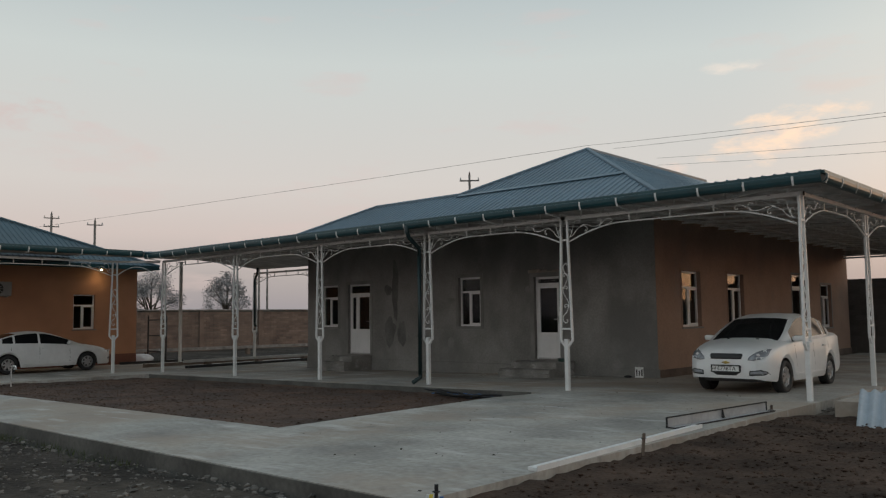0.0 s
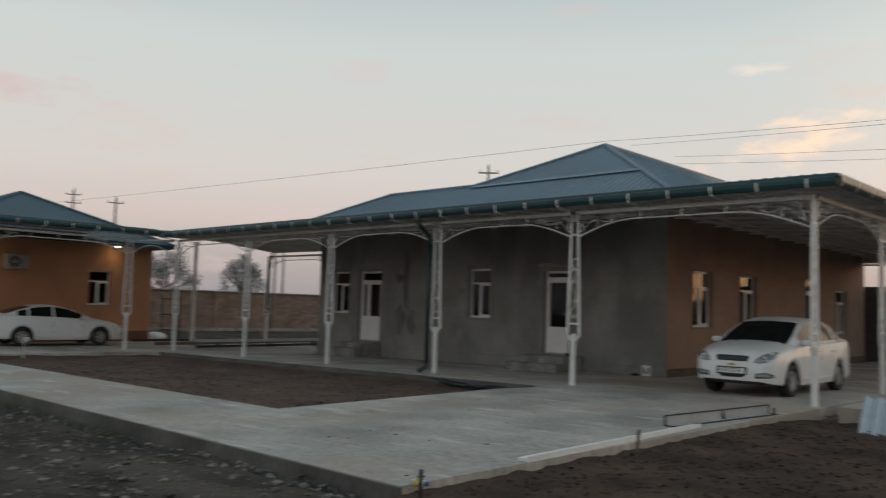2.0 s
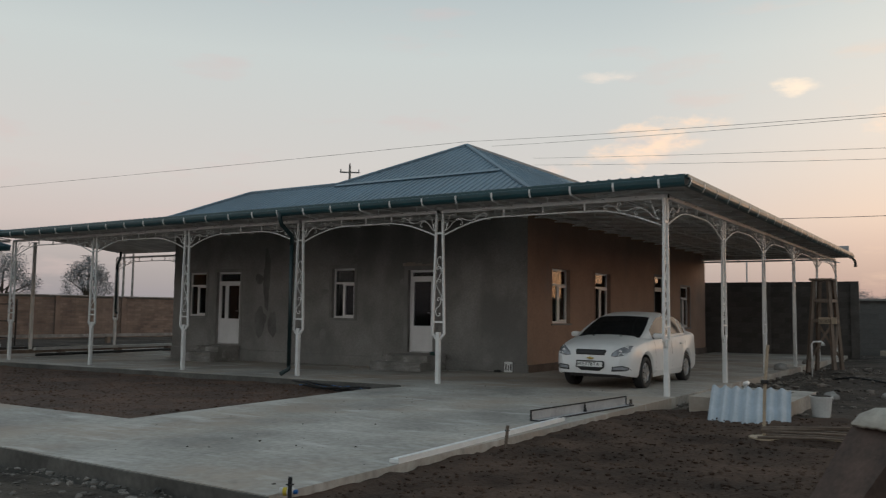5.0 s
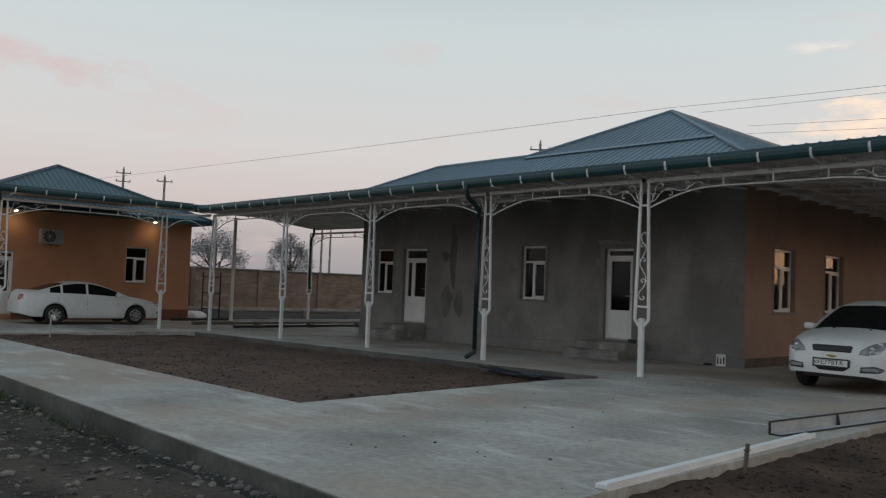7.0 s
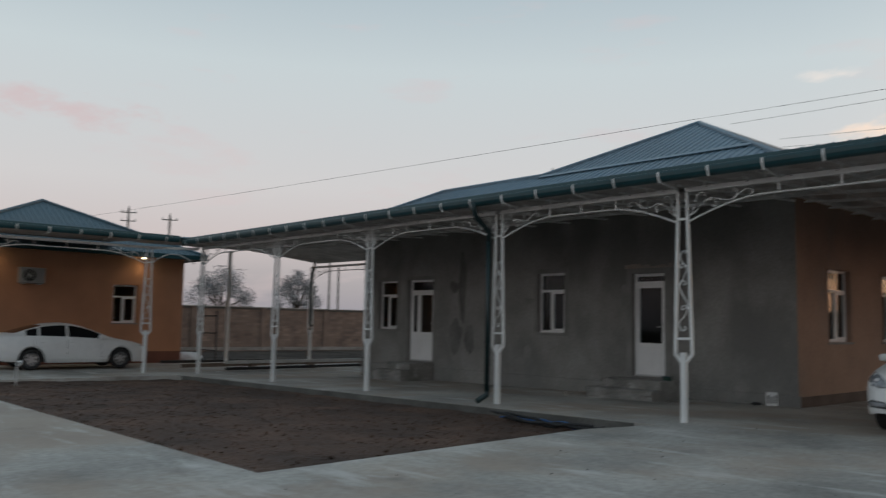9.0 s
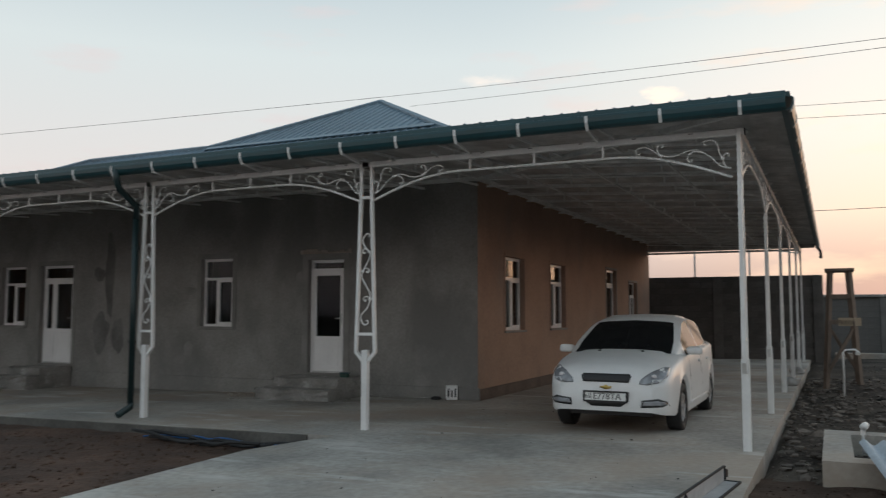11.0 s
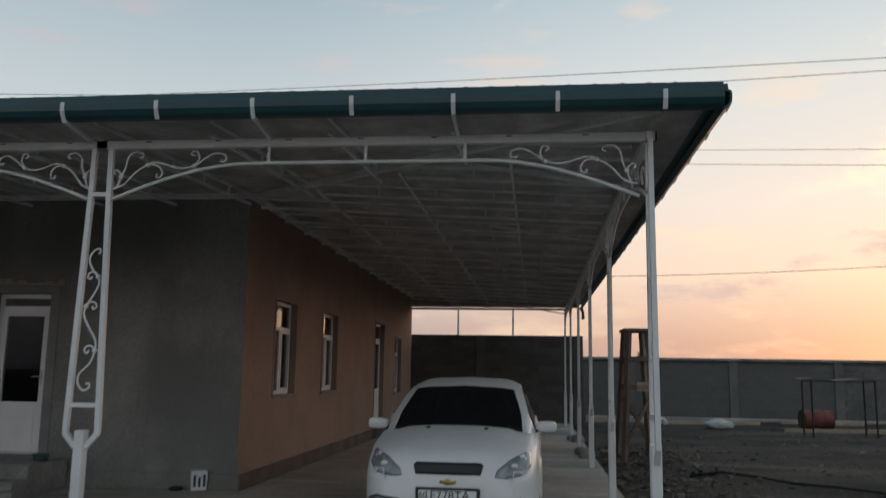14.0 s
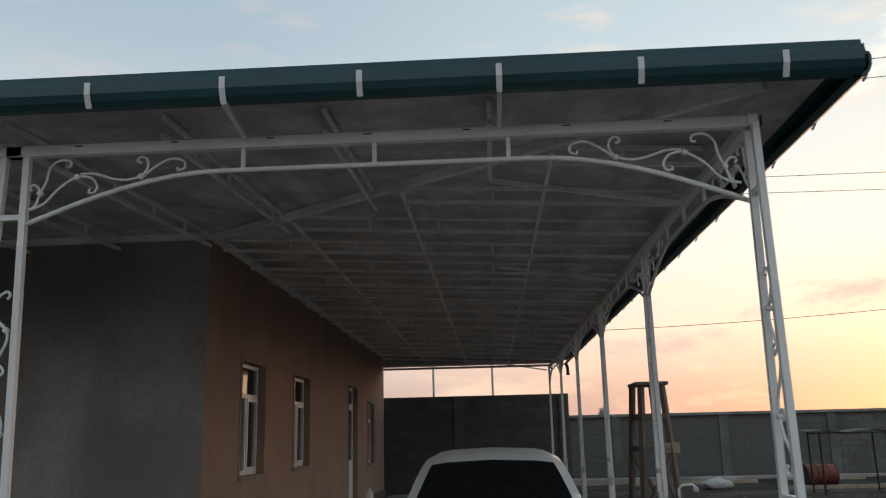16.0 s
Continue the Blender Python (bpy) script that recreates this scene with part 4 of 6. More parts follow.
for k, (u, z, ru, rz) in enumerate(((-11.42, 0.6, 0.13, 0.27), (-11.42, 1.9, 0.22, 0.10), (-8.62, 2.0, 0.09, 0.3), (-12.6, 0.35, 0.2, 0.1))):
    blotch("plaster_patch", blob(u, z, ru, rz, k + 11), fp, M_TRIMP)


# ---- entrance steps ----
def steps(name, x0, x1, z, label):
    t = thing(name, Matrix.Translation(((x0 + x1) / 2, FY - 0.05, 0)), label, "steps", "entrance steps", "structure")
    g = ground_z((x0 + x1) / 2, 3.5) - 0.1
    c = (x0 + x1) / 2
    rnd = random.Random(int(-x0))
    for nm, d, top, dx in (("landing", 0.8, z, 0.0), ("tread", 1.12, z - 0.17, 0.14)):
        bm = bmesh.new()
        add_box(bm, x0 - c - dx, x1 - c + 0.0, -d, 0.0 if nm == "landing" else -0.79, g, top, 0.02)
        bmesh.ops.subdivide_edges(bm, edges=bm.edges, cuts=4, use_grid_fill=True)
        for v in bm.verts:
            v.co += Vector((0, rnd.uniform(-0.035, 0.02), rnd.uniform(-0.025, 0.008)))
        part(nm, bm, M_CONC_OLD, t, "crumbling cast concrete step")
    return t


steps("entrance_steps", -8.58, -7.12, 0.26, "rough concrete entrance steps at a house door")
steps("entrance_steps", -15.9, -14.8, 0.24, "rough concrete entrance steps at a double door")
steps_side = structure("side_step", box(SX + 0.05, SX + 0.75, 13.2, 14.7, -0.5, 0.16, 0.02), M_CONC_OLD, "concrete step at the side door")

# ---- orange house ----
OHX, OHY0, OHY1, OTOP = -27.0, -5.72, 2.33, 3.5
OH = [(-0.22, 0.62, 1.12, 2.46), (-4.93, -4.07, -0.12, 2.04)]
structure("wall_orange_front", plate_with_holes(OHY0, OHY1, -0.9, OTOP, OH, 0.32, lambda u, d, z: (OHX - d, u, z)), M_ORANGE, "orange rendered house wall")
OS = [(-33.3, -31.7, 1.05, 2.06), (-30.0, -28.4, 1.05, 2.05)]
structure("wall_orange_side", plate_with_holes(-34.3, OHX - 0.004, -0.9, OTOP, OS, 0.32, lambda u, d, z: (u, OHY0 + d - 0.002, z)), M_ORANGE, "orange rendered house wall")
structure("wall_orange_rear", plate_with_holes(-34.3, OHX - 0.33, -0.9, OTOP, [], 0.32, lambda u, d, z: (u, OHY1 - d, z)), M_ORANGE)
structure("wall_orange_end", plate_with_holes(OHY0 + 0.33, OHY1 - 0.33, -0.9, OTOP, [], 0.32, lambda u, d, z: (-34.3 + d, u, z)), M_ORANGE)
structure("wall_wing", plate_with_holes(-16.0, OHY0 - 0.01, -0.9, 3.25, [], 0.32, lambda u, d, z: (-34.3 - d, u, z)), M_ORANGE, "orange rendered wing wall")
structure("wing_coping", box(-34.7, -34.2, -16.0, OHY0 - 0.01, 3.253, 3.45, 0.01), M_GREEN, "dark green steel coping on the wing wall")
structure("plinth_orange_front", box(OHX + 0.003, OHX + 0.04, OHY0 - 0.045, -4.95, -0.9, 0.12), M_REDBASE, "red-brown painted plinth")
structure("plinth_orange_front", box(OHX + 0.003, OHX + 0.04, -4.05, OHY1, -0.9, 0.12), M_REDBASE, "red-brown painted plinth")
structure("plinth_orange_side", box(-34.3, OHX, OHY0 - 0.045, OHY0 - 0.005, -0.9, 0.15), M_REDBASE, "red-brown painted plinth")
structure("plinth_wing", box(-34.297, -34.26, -16, OHY0 - 0.05, -0.9, 0.0), M_REDBASE, "red-brown painted plinth")
om = lambda y, z: Matrix.Translation((OHX, y, z)) @ Matrix.Rotation(math.pi / 2, 4, "Z")
window(6, om(-0.22, 1.12), 0.84, 1.34, "white plastic window in the orange wall")
door(4, om(-4.93, -0.12), 0.86, 2.16, "white half-glazed plastic door in the orange wall", 0.2, (1.0,))
for n, h in enumerate(OS):
    window(7 + n, Matrix.Translation((h[0], OHY0 - 0.002, h[2])), h[1] - h[0], h[3] - h[2], "white plastic window in the orange wall", (0.5, 0.5), 0)
blotch("plaster_patch", blob(-27.6, 1.45, 0.5, 0.5, 8), lambda u, d, z: (u, OHY0 - 0.002 - d, z), M_PLASTIC)
blotch("plaster_patch", blob(-27.5, 0.75, 0.4, 0.35, 9), lambda u, d, z: (u, OHY0 - 0.002 - d, z), M_PLASTIC)
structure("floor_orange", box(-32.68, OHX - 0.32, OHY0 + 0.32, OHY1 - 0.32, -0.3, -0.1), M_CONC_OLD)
# ceiling coloured near black to stand for the unlit room
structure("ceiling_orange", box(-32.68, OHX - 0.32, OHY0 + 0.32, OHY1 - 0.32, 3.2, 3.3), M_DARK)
# its hip roof with a boxed eave
x0, x1, y0, y1, ez = -34.9, -26.35, -6.4, 2.95, 3.60
AP = (-30.0, -1.9, 5.53)
ribbed_roof("orange_house_roof", [((x1, y0, ez), (x1, y1, ez), AP), ((x0, y0, ez), (x1, y0, ez), AP), ((x1, y1, ez), (x0, y1, ez), AP), ((x0, y1, ez), (x0, y0, ez), AP)], M_ROOFG, "green ribbed steel hip roof", [((x1, y0, ez), AP), ((x1, y1, ez), AP), ((x0, y0, ez), AP)])
structure("eave_soffit", box(x0 + 0.02, x1 - 0.02, y0 + 0.02, y1 - 0.02, 3.503, 3.53), M_GREEN, "dark green boxed eave")
structure("eave_fascia", plate_with_holes(x0, x1, y0, y1, [(x0 + 0.02, x1 - 0.02, y0 + 0.02, y1 - 0.02)], 0.16, lambda u, d, z: (u, z, 3.47 + d)), M_GREEN, "dark green eave fascia")


def eave_lamp(x, y, z):
    t = thing("eave_lamp", Matrix.Translation((x, y, z)), "small lit round downlight under the eave", "lamp", "eave lamps")
    part("rim", add_cyl(bmesh.new(), (0, 0, -0.035), 0.075, 0.035, 16), M_PVC, t)
    part("diffuser", add_cyl(bmesh.new(), (0, 0, -0.06), 0.055, 0.024, 16), M_LAMP, t, "glowing diffuser")
    l = new("eave_light", bpy.data.lights.new("eave_light", "SPOT"))
    l.data.energy, l.data.color, l.data.spot_size, l.data.spot_blend, l.data.shadow_soft_size = 7, (1.0, 0.72, 0.38), radians(150), 0.9, 0.06
    l.matrix_world = look((x, y, z - 0.08), (x, y, z - 2))


for q in ((-26.62, -4.2), (-26.62, 0.66), (-32.3, -6.3), (-29.8, -6.3)):
    eave_lamp(q[0], q[1], 3.467)

# air conditioner
t = thing("air_conditioner", Matrix.Translation((OHX, -2.97, 2.36)), "white outdoor air conditioner unit on a wall bracket", "air conditioner")
part("case", box(0.08, 0.36, -0.38, 0.38, 0, 0.52, 0.02), mat("dusty_grey_casing", (0.32, 0.32, 0.31), 0.55, var=0.15), t)
part("fan_grille", add_cyl(bmesh.new(), (0.352, -0.1, 0.26), 0.2, 0.016, 24, "x"), M_DARK, t, "dark round fan grille")
for k in range(5):
    part("grille_bar", sweep(((0.372, -0.1 - 0.19 * math.cos(k * 0.628), 0.26 - 0.19 * math.sin(k * 0.628)), (0.372, -0.1 + 0.19 * math.cos(k * 0.628), 0.26 + 0.19 * math.sin(k * 0.628))), 0.006), M_PLASTIC, t)
for y in (-0.25, 0.25):
    part("bracket", sweep(((0, y, -0.02), (0.36, y, -0.02)), 0.015, square=True), M_GALV, t)


# ---- boundary walls ----
def block_wall(name, p, q, z0, z1, material, label, course=0.2, length=0.4, thick=0.2, coping=None, singles=0, pilaster=4.6, pmat=None):
    """Wall of coursed blocks from p to q: recessed bed of mortar with proud blocks on the seen face."""
    p, q = Vector((*p, 0)), Vector((*q, 0))
    d = (q - p)
    L = d.length
    m = Matrix.Translation(p) @ Matrix.Rotation(math.atan2(d.y, d.x), 4, "Z")
    t = thing(name, m, label, "wall", "", "structure")
    part("core", box(0, L, 0.012, thick, z0 - 0.6, z1), M_MORTAR if pmat is None else pmat, t)
    bm = bmesh.new()
    rnd = random.Random(7)
    n = int((z1 - z0) / course)
    shared, made = None, 0
    if singles:
        sb = add_box(bmesh.new(), 0, length - 0.012, 0.0, 0.013, 0, course - 0.012, 0.003)
        shared = bpy.data.meshes.new("block")
        sb.to_mesh(shared)
        sb.free()
        shared.materials.append(material)
    for j in range(n):
        x = -(j % 2) * length / 2
        while x < L:
            a, b = max(0, x + 0.006), min(L, x + length - 0.006)
            if singles and b - a > length - 0.02 and a < singles and made < 300:
                ob = new("block", shared)
                ob.parent = t
                ob.location = (a, rnd.uniform(-0.004, 0.004), z0 + j * course + 0.006)
                made += 1
            elif b - a > 0.03:
                o = rnd.uniform(-0.004, 0.004)
                za = z0 + j * course + 0.006
                v = [bm.verts.new(c) for c in ((a, 0.013, za), (b, 0.013, za), (b, 0.013, za + course - 0.012), (a, 0.013, za + course - 0.012), (a + 0.004, o, za + 0.004), (b - 0.004, o, za + 0.004), (b - 0.004, o, za + course - 0.016), (a + 0.004, o, za + course - 0.016))]
                for f in ((4, 5, 6, 7), (0, 1, 5, 4), (1, 2, 6, 5), (2, 3, 7, 6), (3, 0, 4, 7)):
                    bm.faces.new([v[i] for i in f])
            x += length
    tagged(part("blocks", bm, material, t), kind="stuff")
    if pilaster:
        for k in range(int(L / pilaster) + 1):
            part("pilaster", box(k * pilaster, k * pilaster + 0.3, -0.07, -0.006, z0 - 0.5, z1, 0.01), material, t)
    if coping:
        part("coping", box(-0.02, L + 0.02, -0.1, thick + 0.08, z1 + 0.003, z1 + coping, 0.012), M_CONC_OLD, t)
    return t


block_wall("boundary_wall", (-1.2, 24.0), (46, 24.0), -0.3, 2.02, M_BLOCK, "grey concrete block boundary wall with pilasters", coping=0.1, pilaster=3.6, singles=11.0)
block_wall("dark_wall", (-9.0, 19.9), (0.52, 19.9), -0.3, 2.68, M_BLOCKD, "dark unfinished block wall behind the house", pilaster=3.1, pmat=M_BLOCKD, singles=10.0)
block_wall("brick_wall", (-40.0, -30.0), (-40.0, 90.0), -0.5, 1.98, M_BRICK, "old yellow-brown brick boundary wall with pilasters", course=0.15, length=0.5, coping=0.08, pilaster=4.3, thick=0.3)
structure("kerb_beam", box(0.9, 46, 23.3, 23.75, -0.45, 0.03, 0.02), M_CONC, "pale concrete kerb along the boundary wall")


# ---- cars ----
from mathutils.bvhtree import BVHTree

M_CARW = mat("white_car_paint", (0.74, 0.74, 0.735), 0.36, var=0.06, scale=1.5, fine=6, bump=0.0, coat=0.3)
M_CARGLASS = mat("tinted_car_glass", (0.012, 0.013, 0.014), 0.06, var=0.1, bump=0.0, spec=0.1)
M_CARBLACK = mat("black_car_plastic", (0.018, 0.018, 0.019), 0.5, var=0.2, bump=0.05)
M_CHROME = mat("silver_alloy", (0.62, 0.62, 0.63), 0.3, metal=0.85, var=0.1, bump=0.0)
M_LENS = mat("clear_headlamp", (0.27, 0.28, 0.30), 0.2, var=0.35, scale=9, fine=20, bump=0.1, coat=1.0)
M_REDL = mat("red_tail_lamp", (0.35, 0.02, 0.02), 0.2, var=0.2, bump=0.0, coat=1.0)
M_GOLD = mat("gold_badge", (0.55, 0.40, 0.12), 0.35, metal=0.6, var=0.1, bump=0.0)
M_PLATE = mat("white_number_plate", (0.78, 0.78, 0.76), 0.5, var=0.04, bump=0.0)
M_INK = mat("black_ink", (0.015, 0.015, 0.015), 0.6, var=0.1, bump=0.0)


def wheel(parent, x, y, r, side, w=0.19):
    def ring(rad, xx):
        return [(xx, rad * math.cos(2 * math.pi * k / 28), rad * math.sin(2 * math.pi * k / 28)) for k in range(28)]
    bm = bmesh.new()
    prof = [(r * 0.66, -w * 0.42), (r * 0.8, -w * 0.5), (r * 0.94, -w * 0.48), (r, -w * 0.36), (r, w * 0.36), (r * 0.94, w * 0.48), (r * 0.8, w * 0.5), (r * 0.66, w * 0.42)]
    rings = [[bm.verts.new(p) for p in ring(a, b)] for a, b in prof]
    for a, b in zip(rings, rings[1:] + rings[:1]):
        for k in range(28):
            bm.faces.new((a[k], a[(k + 1) % 28], b[(k + 1) % 28], b[k]))
    bmesh.ops.recalc_face_normals(bm, faces=bm.faces)
    t = new("wheel")
    t.parent = parent
    t.location = (x, y, r)
    part("tyre", bm, M_BLACK, t, "black road tyre", True)
    bm = bmesh.new()
    o = side * w * 0.4
    for a, b, c, d in ((0.67, 0.58, -0.02, 0.0), (0.58, 0.5, 0.0, -0.05)):
        A_, B_ = ([bm.verts.new(p) for p in ring(r * q, o + side * s)] for q, s in ((a, c), (b, d)))
        for k in range(28):
            bm.faces.new((A_[k], A_[(k + 1) % 28], B_[(k + 1) % 28], B_[k]))
    for k in range(7):
        a = k * 2 * math.pi / 7
        ca, sa = math.cos(a), math.sin(a)
        v = []
        for rad, hw in ((0.12 * r, 0.035), (0.6 * r, 0.022)):
            for s in (-1, 1):
                v.append(bm.verts.new((o + side * 0.005, rad * ca - s * hw * sa, rad * sa + s * hw * ca)))
        f = bm.faces.new((v[0], v[1], v[3], v[2]))
        e = bmesh.ops.extrude_face_region(bm, geom=[f])
        bmesh.ops.translate(bm, verts=[q for q in e["geom"] if isinstance(q, bmesh.types.BMVert)], vec=(-side * 0.03, 0, 0))
    add_cyl(bm, (o - side * 0.02, 0, 0), 0.15 * r, side * 0.035, 14, "x")
    bmesh.ops.recalc_face_normals(bm, faces=bm.faces)
    part("rim", bm, M_CHROME, t, "silver spoked alloy rim")
    part("brake_disc", add_cyl(bmesh.new(), (o - side * 0.06, 0, 0), 0.6 * r, side * 0.01, 24, "x"), M_CARBLACK, t)
    return t


def sedan(name, m, S, label):
    """A four-door saloon: the nose at y = 0 pointing to -y, wheels on z = 0."""
    t = thing(name, m, label, "car", "parked cars")
    L, W, wf, wr, R = S["len"], S["width"] / 2, S["front_axle"], S["rear_axle"], S["wheel"]
    I = lambda y, tab: float(np.interp(y, [a for a, _ in tab], [b for _, b in tab]))
    ys = sorted(set([0, 0.02, 0.05, 0.09, 0.14, 0.2] + [0.26 + 0.06 * k for k in range(int((L - 0.5) / 0.06))] + [L - 0.2, L - 0.14, L - 0.08, L - 0.03, L]))
    Ra = R + 0.055
    body, skin = bmesh.new(), []
    for y in ys:
        w, top, belt = W * I(y, S["plan"]), I(y, S["deck"]), I(y, S["belt"])
        low = I(y, S["low"])
        arch = 0.0
        for yw in (wf, wr):
            if abs(y - yw) < Ra:
                arch = R + math.sqrt(Ra ** 2 - (y - yw) ** 2)
        zb = max(low, arch)
        top = max(top, belt)
        flare = 1.0 + (0.008 if arch else 0)
        sec = [(w * 0.95 * flare, zb), (w * 0.985 * flare, zb + 0.04), (w * 1.0 * flare, max(zb + 0.06, 0.42)), (w * 1.0, max(zb + 0.08, 0.58)), (w * 0.985, max(zb + 0.1, 0.68)), (w * 0.965, belt - 0.03), (w * 0.935, belt), (w * 0.86, belt + (top - belt) * 0.35 + 0.012), (w * 0.6, belt + (top - belt) * 0.8 + 0.015), (w * 0.3, top + 0.012), (0, top + 0.015)]
        skin.append([body.verts.new((x, y, z)) for x, z in sec] + [body.verts.new((-x, y, z)) for x, z in sec[-2::-1]])
    for a, b in zip(skin, skin[1:]):
        for k in range(len(a) - 1):
            body.faces.new((a[k], a[k + 1], b[k + 1], b[k]))
    body.faces.new(skin[0])
    body.faces.new(skin[-1][::-1])
    bmesh.ops.recalc_face_normals(body, faces=body.faces)
    tree = BVHTree.FromBMesh(body)
    bob = part("body", body, M_CARW, t, "white painted body shell", True)
    part("underbody", box(-W * 0.62, W * 0.62, 0.2, L - 0.2, 0.22, 0.62), M_CARBLACK, t)
    # cabin
    roof = S["roof"]
    c0, c1 = roof[0][0], roof[-1][0]
    cs = sorted(set([c0 + (c1 - c0) * k / 44 for k in range(45)] + [a for a, _ in roof] + [p for p in S["pillars"] for p in (p - 0.035, p + 0.035)]))
    pieces = {"cabin": bmesh.new(), "windscreen": bmesh.new(), "rear_window": bmesh.new(), "roof": bmesh.new()}
    n_side = len(S["pillars"]) - 1
    for k in range(n_side):
        for s in (-1, 1):
            pieces["side", k, s] = bmesh.new()
    def csec(y):
        z, belt, wb = I(y, roof), I(y, S["belt"]), W * I(y, S["plan"]) * I(y, ((c0, 0.87), (c0 + 0.35, 0.93), (c0 + 0.7, 0.945), (c1 - 0.6, 0.935), (c1, 0.82)))
        h = max(0.0, z - belt)
        tum = 0.44
        return [(wb, belt - 0.015), (wb - tum * h * 0.08, belt + 0.1 * h), (wb - tum * h * 0.8, belt + 0.86 * h), (wb - tum * h * 1.02 - 0.06 * min(1, h / 0.08), belt + 0.965 * h), (wb * 0.52, z + 0.008 * min(1, h)), (0, z + 0.02 * min(1, h / 0.3))]
    P0, P1 = S["pillars"][0], S["pillars"][-1]
    for a, b in zip(cs, cs[1:]):
        A_, B_ = csec(a), csec(b)
        mid = (a + b) / 2
        for s in (-1, 1):
            for k in range(5):
                q = [(s * A_[k][0], a, A_[k][1]), (s * A_[k + 1][0], a, A_[k + 1][1]), (s * B_[k + 1][0], b, B_[k + 1][1]), (s * B_[k][0], b, B_[k][1])]
                key = "cabin"
                h = I(mid, roof) - I(mid, S["belt"])
                if k == 1 and P0 < mid < P1 and h > 0.1:
                    for j in range(n_side):
                        if S["pillars"][j] + 0.035 <= mid <= S["pillars"][j + 1] - 0.035:
                            key = ("side", j, s)
                elif k >= 3 and mid < S["screen"][0] and h > 0.02 and mid > c0 + 0.03:
                    key = "windscreen"
                elif k >= 3 and mid > S["screen"][1] and h > 0.02 and mid < c1 - 0.04:
                    key = "rear_window"
                bm = pieces[key]
                vs = [bm.verts.new(p) for p in q]
                try:
                    bm.faces.new(vs)
                except ValueError:
                    pass
    for key, bm in pieces.items():
        bmesh.ops.remove_doubles(bm, verts=bm.verts, dist=0.0005)
        bmesh.ops.recalc_face_normals(bm, faces=bm.faces)
        if not bm.faces:
            bm.free()
            continue
        nm = key if isinstance(key, str) else "side_window"
        part(nm, bm, M_CARW if nm in ("cabin", "roof") else M_CARGLASS, t, "" if nm == "cabin" else "dark tinted glass", True)

    def patch(name, outline, material, label="", off=0.006, face=-1, parent=t, cuts=2, axis="y"):
        """A panel that follows the body: outline in (x, z) seen from the nose or tail, or (y, z) from a side."""
        bm = bmesh.new()
        vs = [bm.verts.new((u, 0, v)) for u, v in outline]
        f = bm.faces.new(vs)
        bmesh.ops.triangulate(bm, faces=[f])
        for _ in range(cuts):
            bmesh.ops.subdivide_edges(bm, edges=bm.edges, cuts=1, use_grid_fill=True)
        for v in bm.verts:
            u, z = v.co.x, v.co.z
            if axis == "y":
                o, d = Vector((u, face * -3 if face > 0 else -3, z)), Vector((0, 1, 0))
                if face > 0:
                    o, d = Vector((u, L + 3, z)), Vector((0, -1, 0))
            else:
                o, d = Vector((face * 3, u, z)), Vector((-face, 0, 0))
            hit = tree.ray_cast(o, d)
            v.co = (hit[0] - d * off) if hit[0] is not None else (o + d * 3)
        g = bmesh.ops.extrude_face_region(bm, geom=list(bm.faces))
        dd = Vector((0, -face, 0)) if axis == "y" else Vector((-face, 0, 0))
        bmesh.ops.translate(bm, verts=[e for e in g["geom"] if isinstance(e, bmesh.types.BMVert)], vec=-(-dd) * 0.02 * (1 if axis == "x" else 1))
        bmesh.ops.recalc_face_normals(bm, faces=bm.faces)
        return part(name, bm, material, parent, label, True)
    F = S["face"]
    g = patch("grille", F["grille"], M_CARBLACK, "black mesh grille", 0.008)
    patch("lower_grille", F["intake"], M_CARBLACK, "black lower air intake", 0.006)
    for s in (-1, 1):
        fl = lambda pts: [(s * a, b) for a, b in pts]
        lamp = patch("headlight", fl(F["lamp"]), M_LENS, "clear glass headlight", 0.006)
        bm = bmesh.new()
        bmesh.ops.create_icosphere(bm, subdivisions=2, radius=0.034, matrix=Matrix.Translation((0, 0, 0)))
        cx, cz = s * sum(a for a, _ in F["lamp"]) / len(F["lamp"]), sum(b for _, b in F["lamp"]) / len(F["lamp"])
        hit = tree.ray_cast(Vector((cx, -3, cz)), Vector((0, 1, 0)))[0]
        bmesh.ops.scale(bm, vec=(1, 0.3, 1), verts=bm.verts)
        bmesh.ops.translate(bm, verts=bm.verts, vec=hit - Vector((0, 0.004, 0)))
        part("reflector", bm, M_CHROME, lamp, "", True)
        patch("fog_lamp_surround", fl(F["fog"]), M_CARBLACK, "black fog lamp surround", 0.006)
        k = [(0.86 * a + 0.14 * sum(p for p, _ in F["fog"]) / len(F["fog"]), 0.55 * b + 0.45 * sum(q for _, q in F["fog"]) / len(F["fog"])) for a, b in F["fog"]]
        patch("fog_lamp", fl(k), M_LENS, "clear fog lamp", 0.012)
        patch("tail_light", fl(F["tail"]), M_REDL, "red tail light", 0.006, 1)
        yw = S["pillars"][0] + 0.06
        zb = I(yw, S["belt"])
        bm = bmesh.new()
        bmesh.ops.create_icosphere(bm, subdivisions=3, radius=1, matrix=Matrix.Translation((0, 0, 0)))
        for v in bm.verts:
            v.co = Vector([math.copysign(abs(q) ** 0.62, q) for q in v.co])
            v.co = Vector((v.co.x * 0.105 * (1 - 0.18 * s * v.co.x), v.co.y * 0.055, v.co.z * 0.055))
        bmesh.ops.translate(bm, verts=bm.verts, vec=(s * (W + 0.065), yw, zb + 0.06))
        mir = part("wing_mirror", bm, M_CARW, t, "white wing mirror", True)
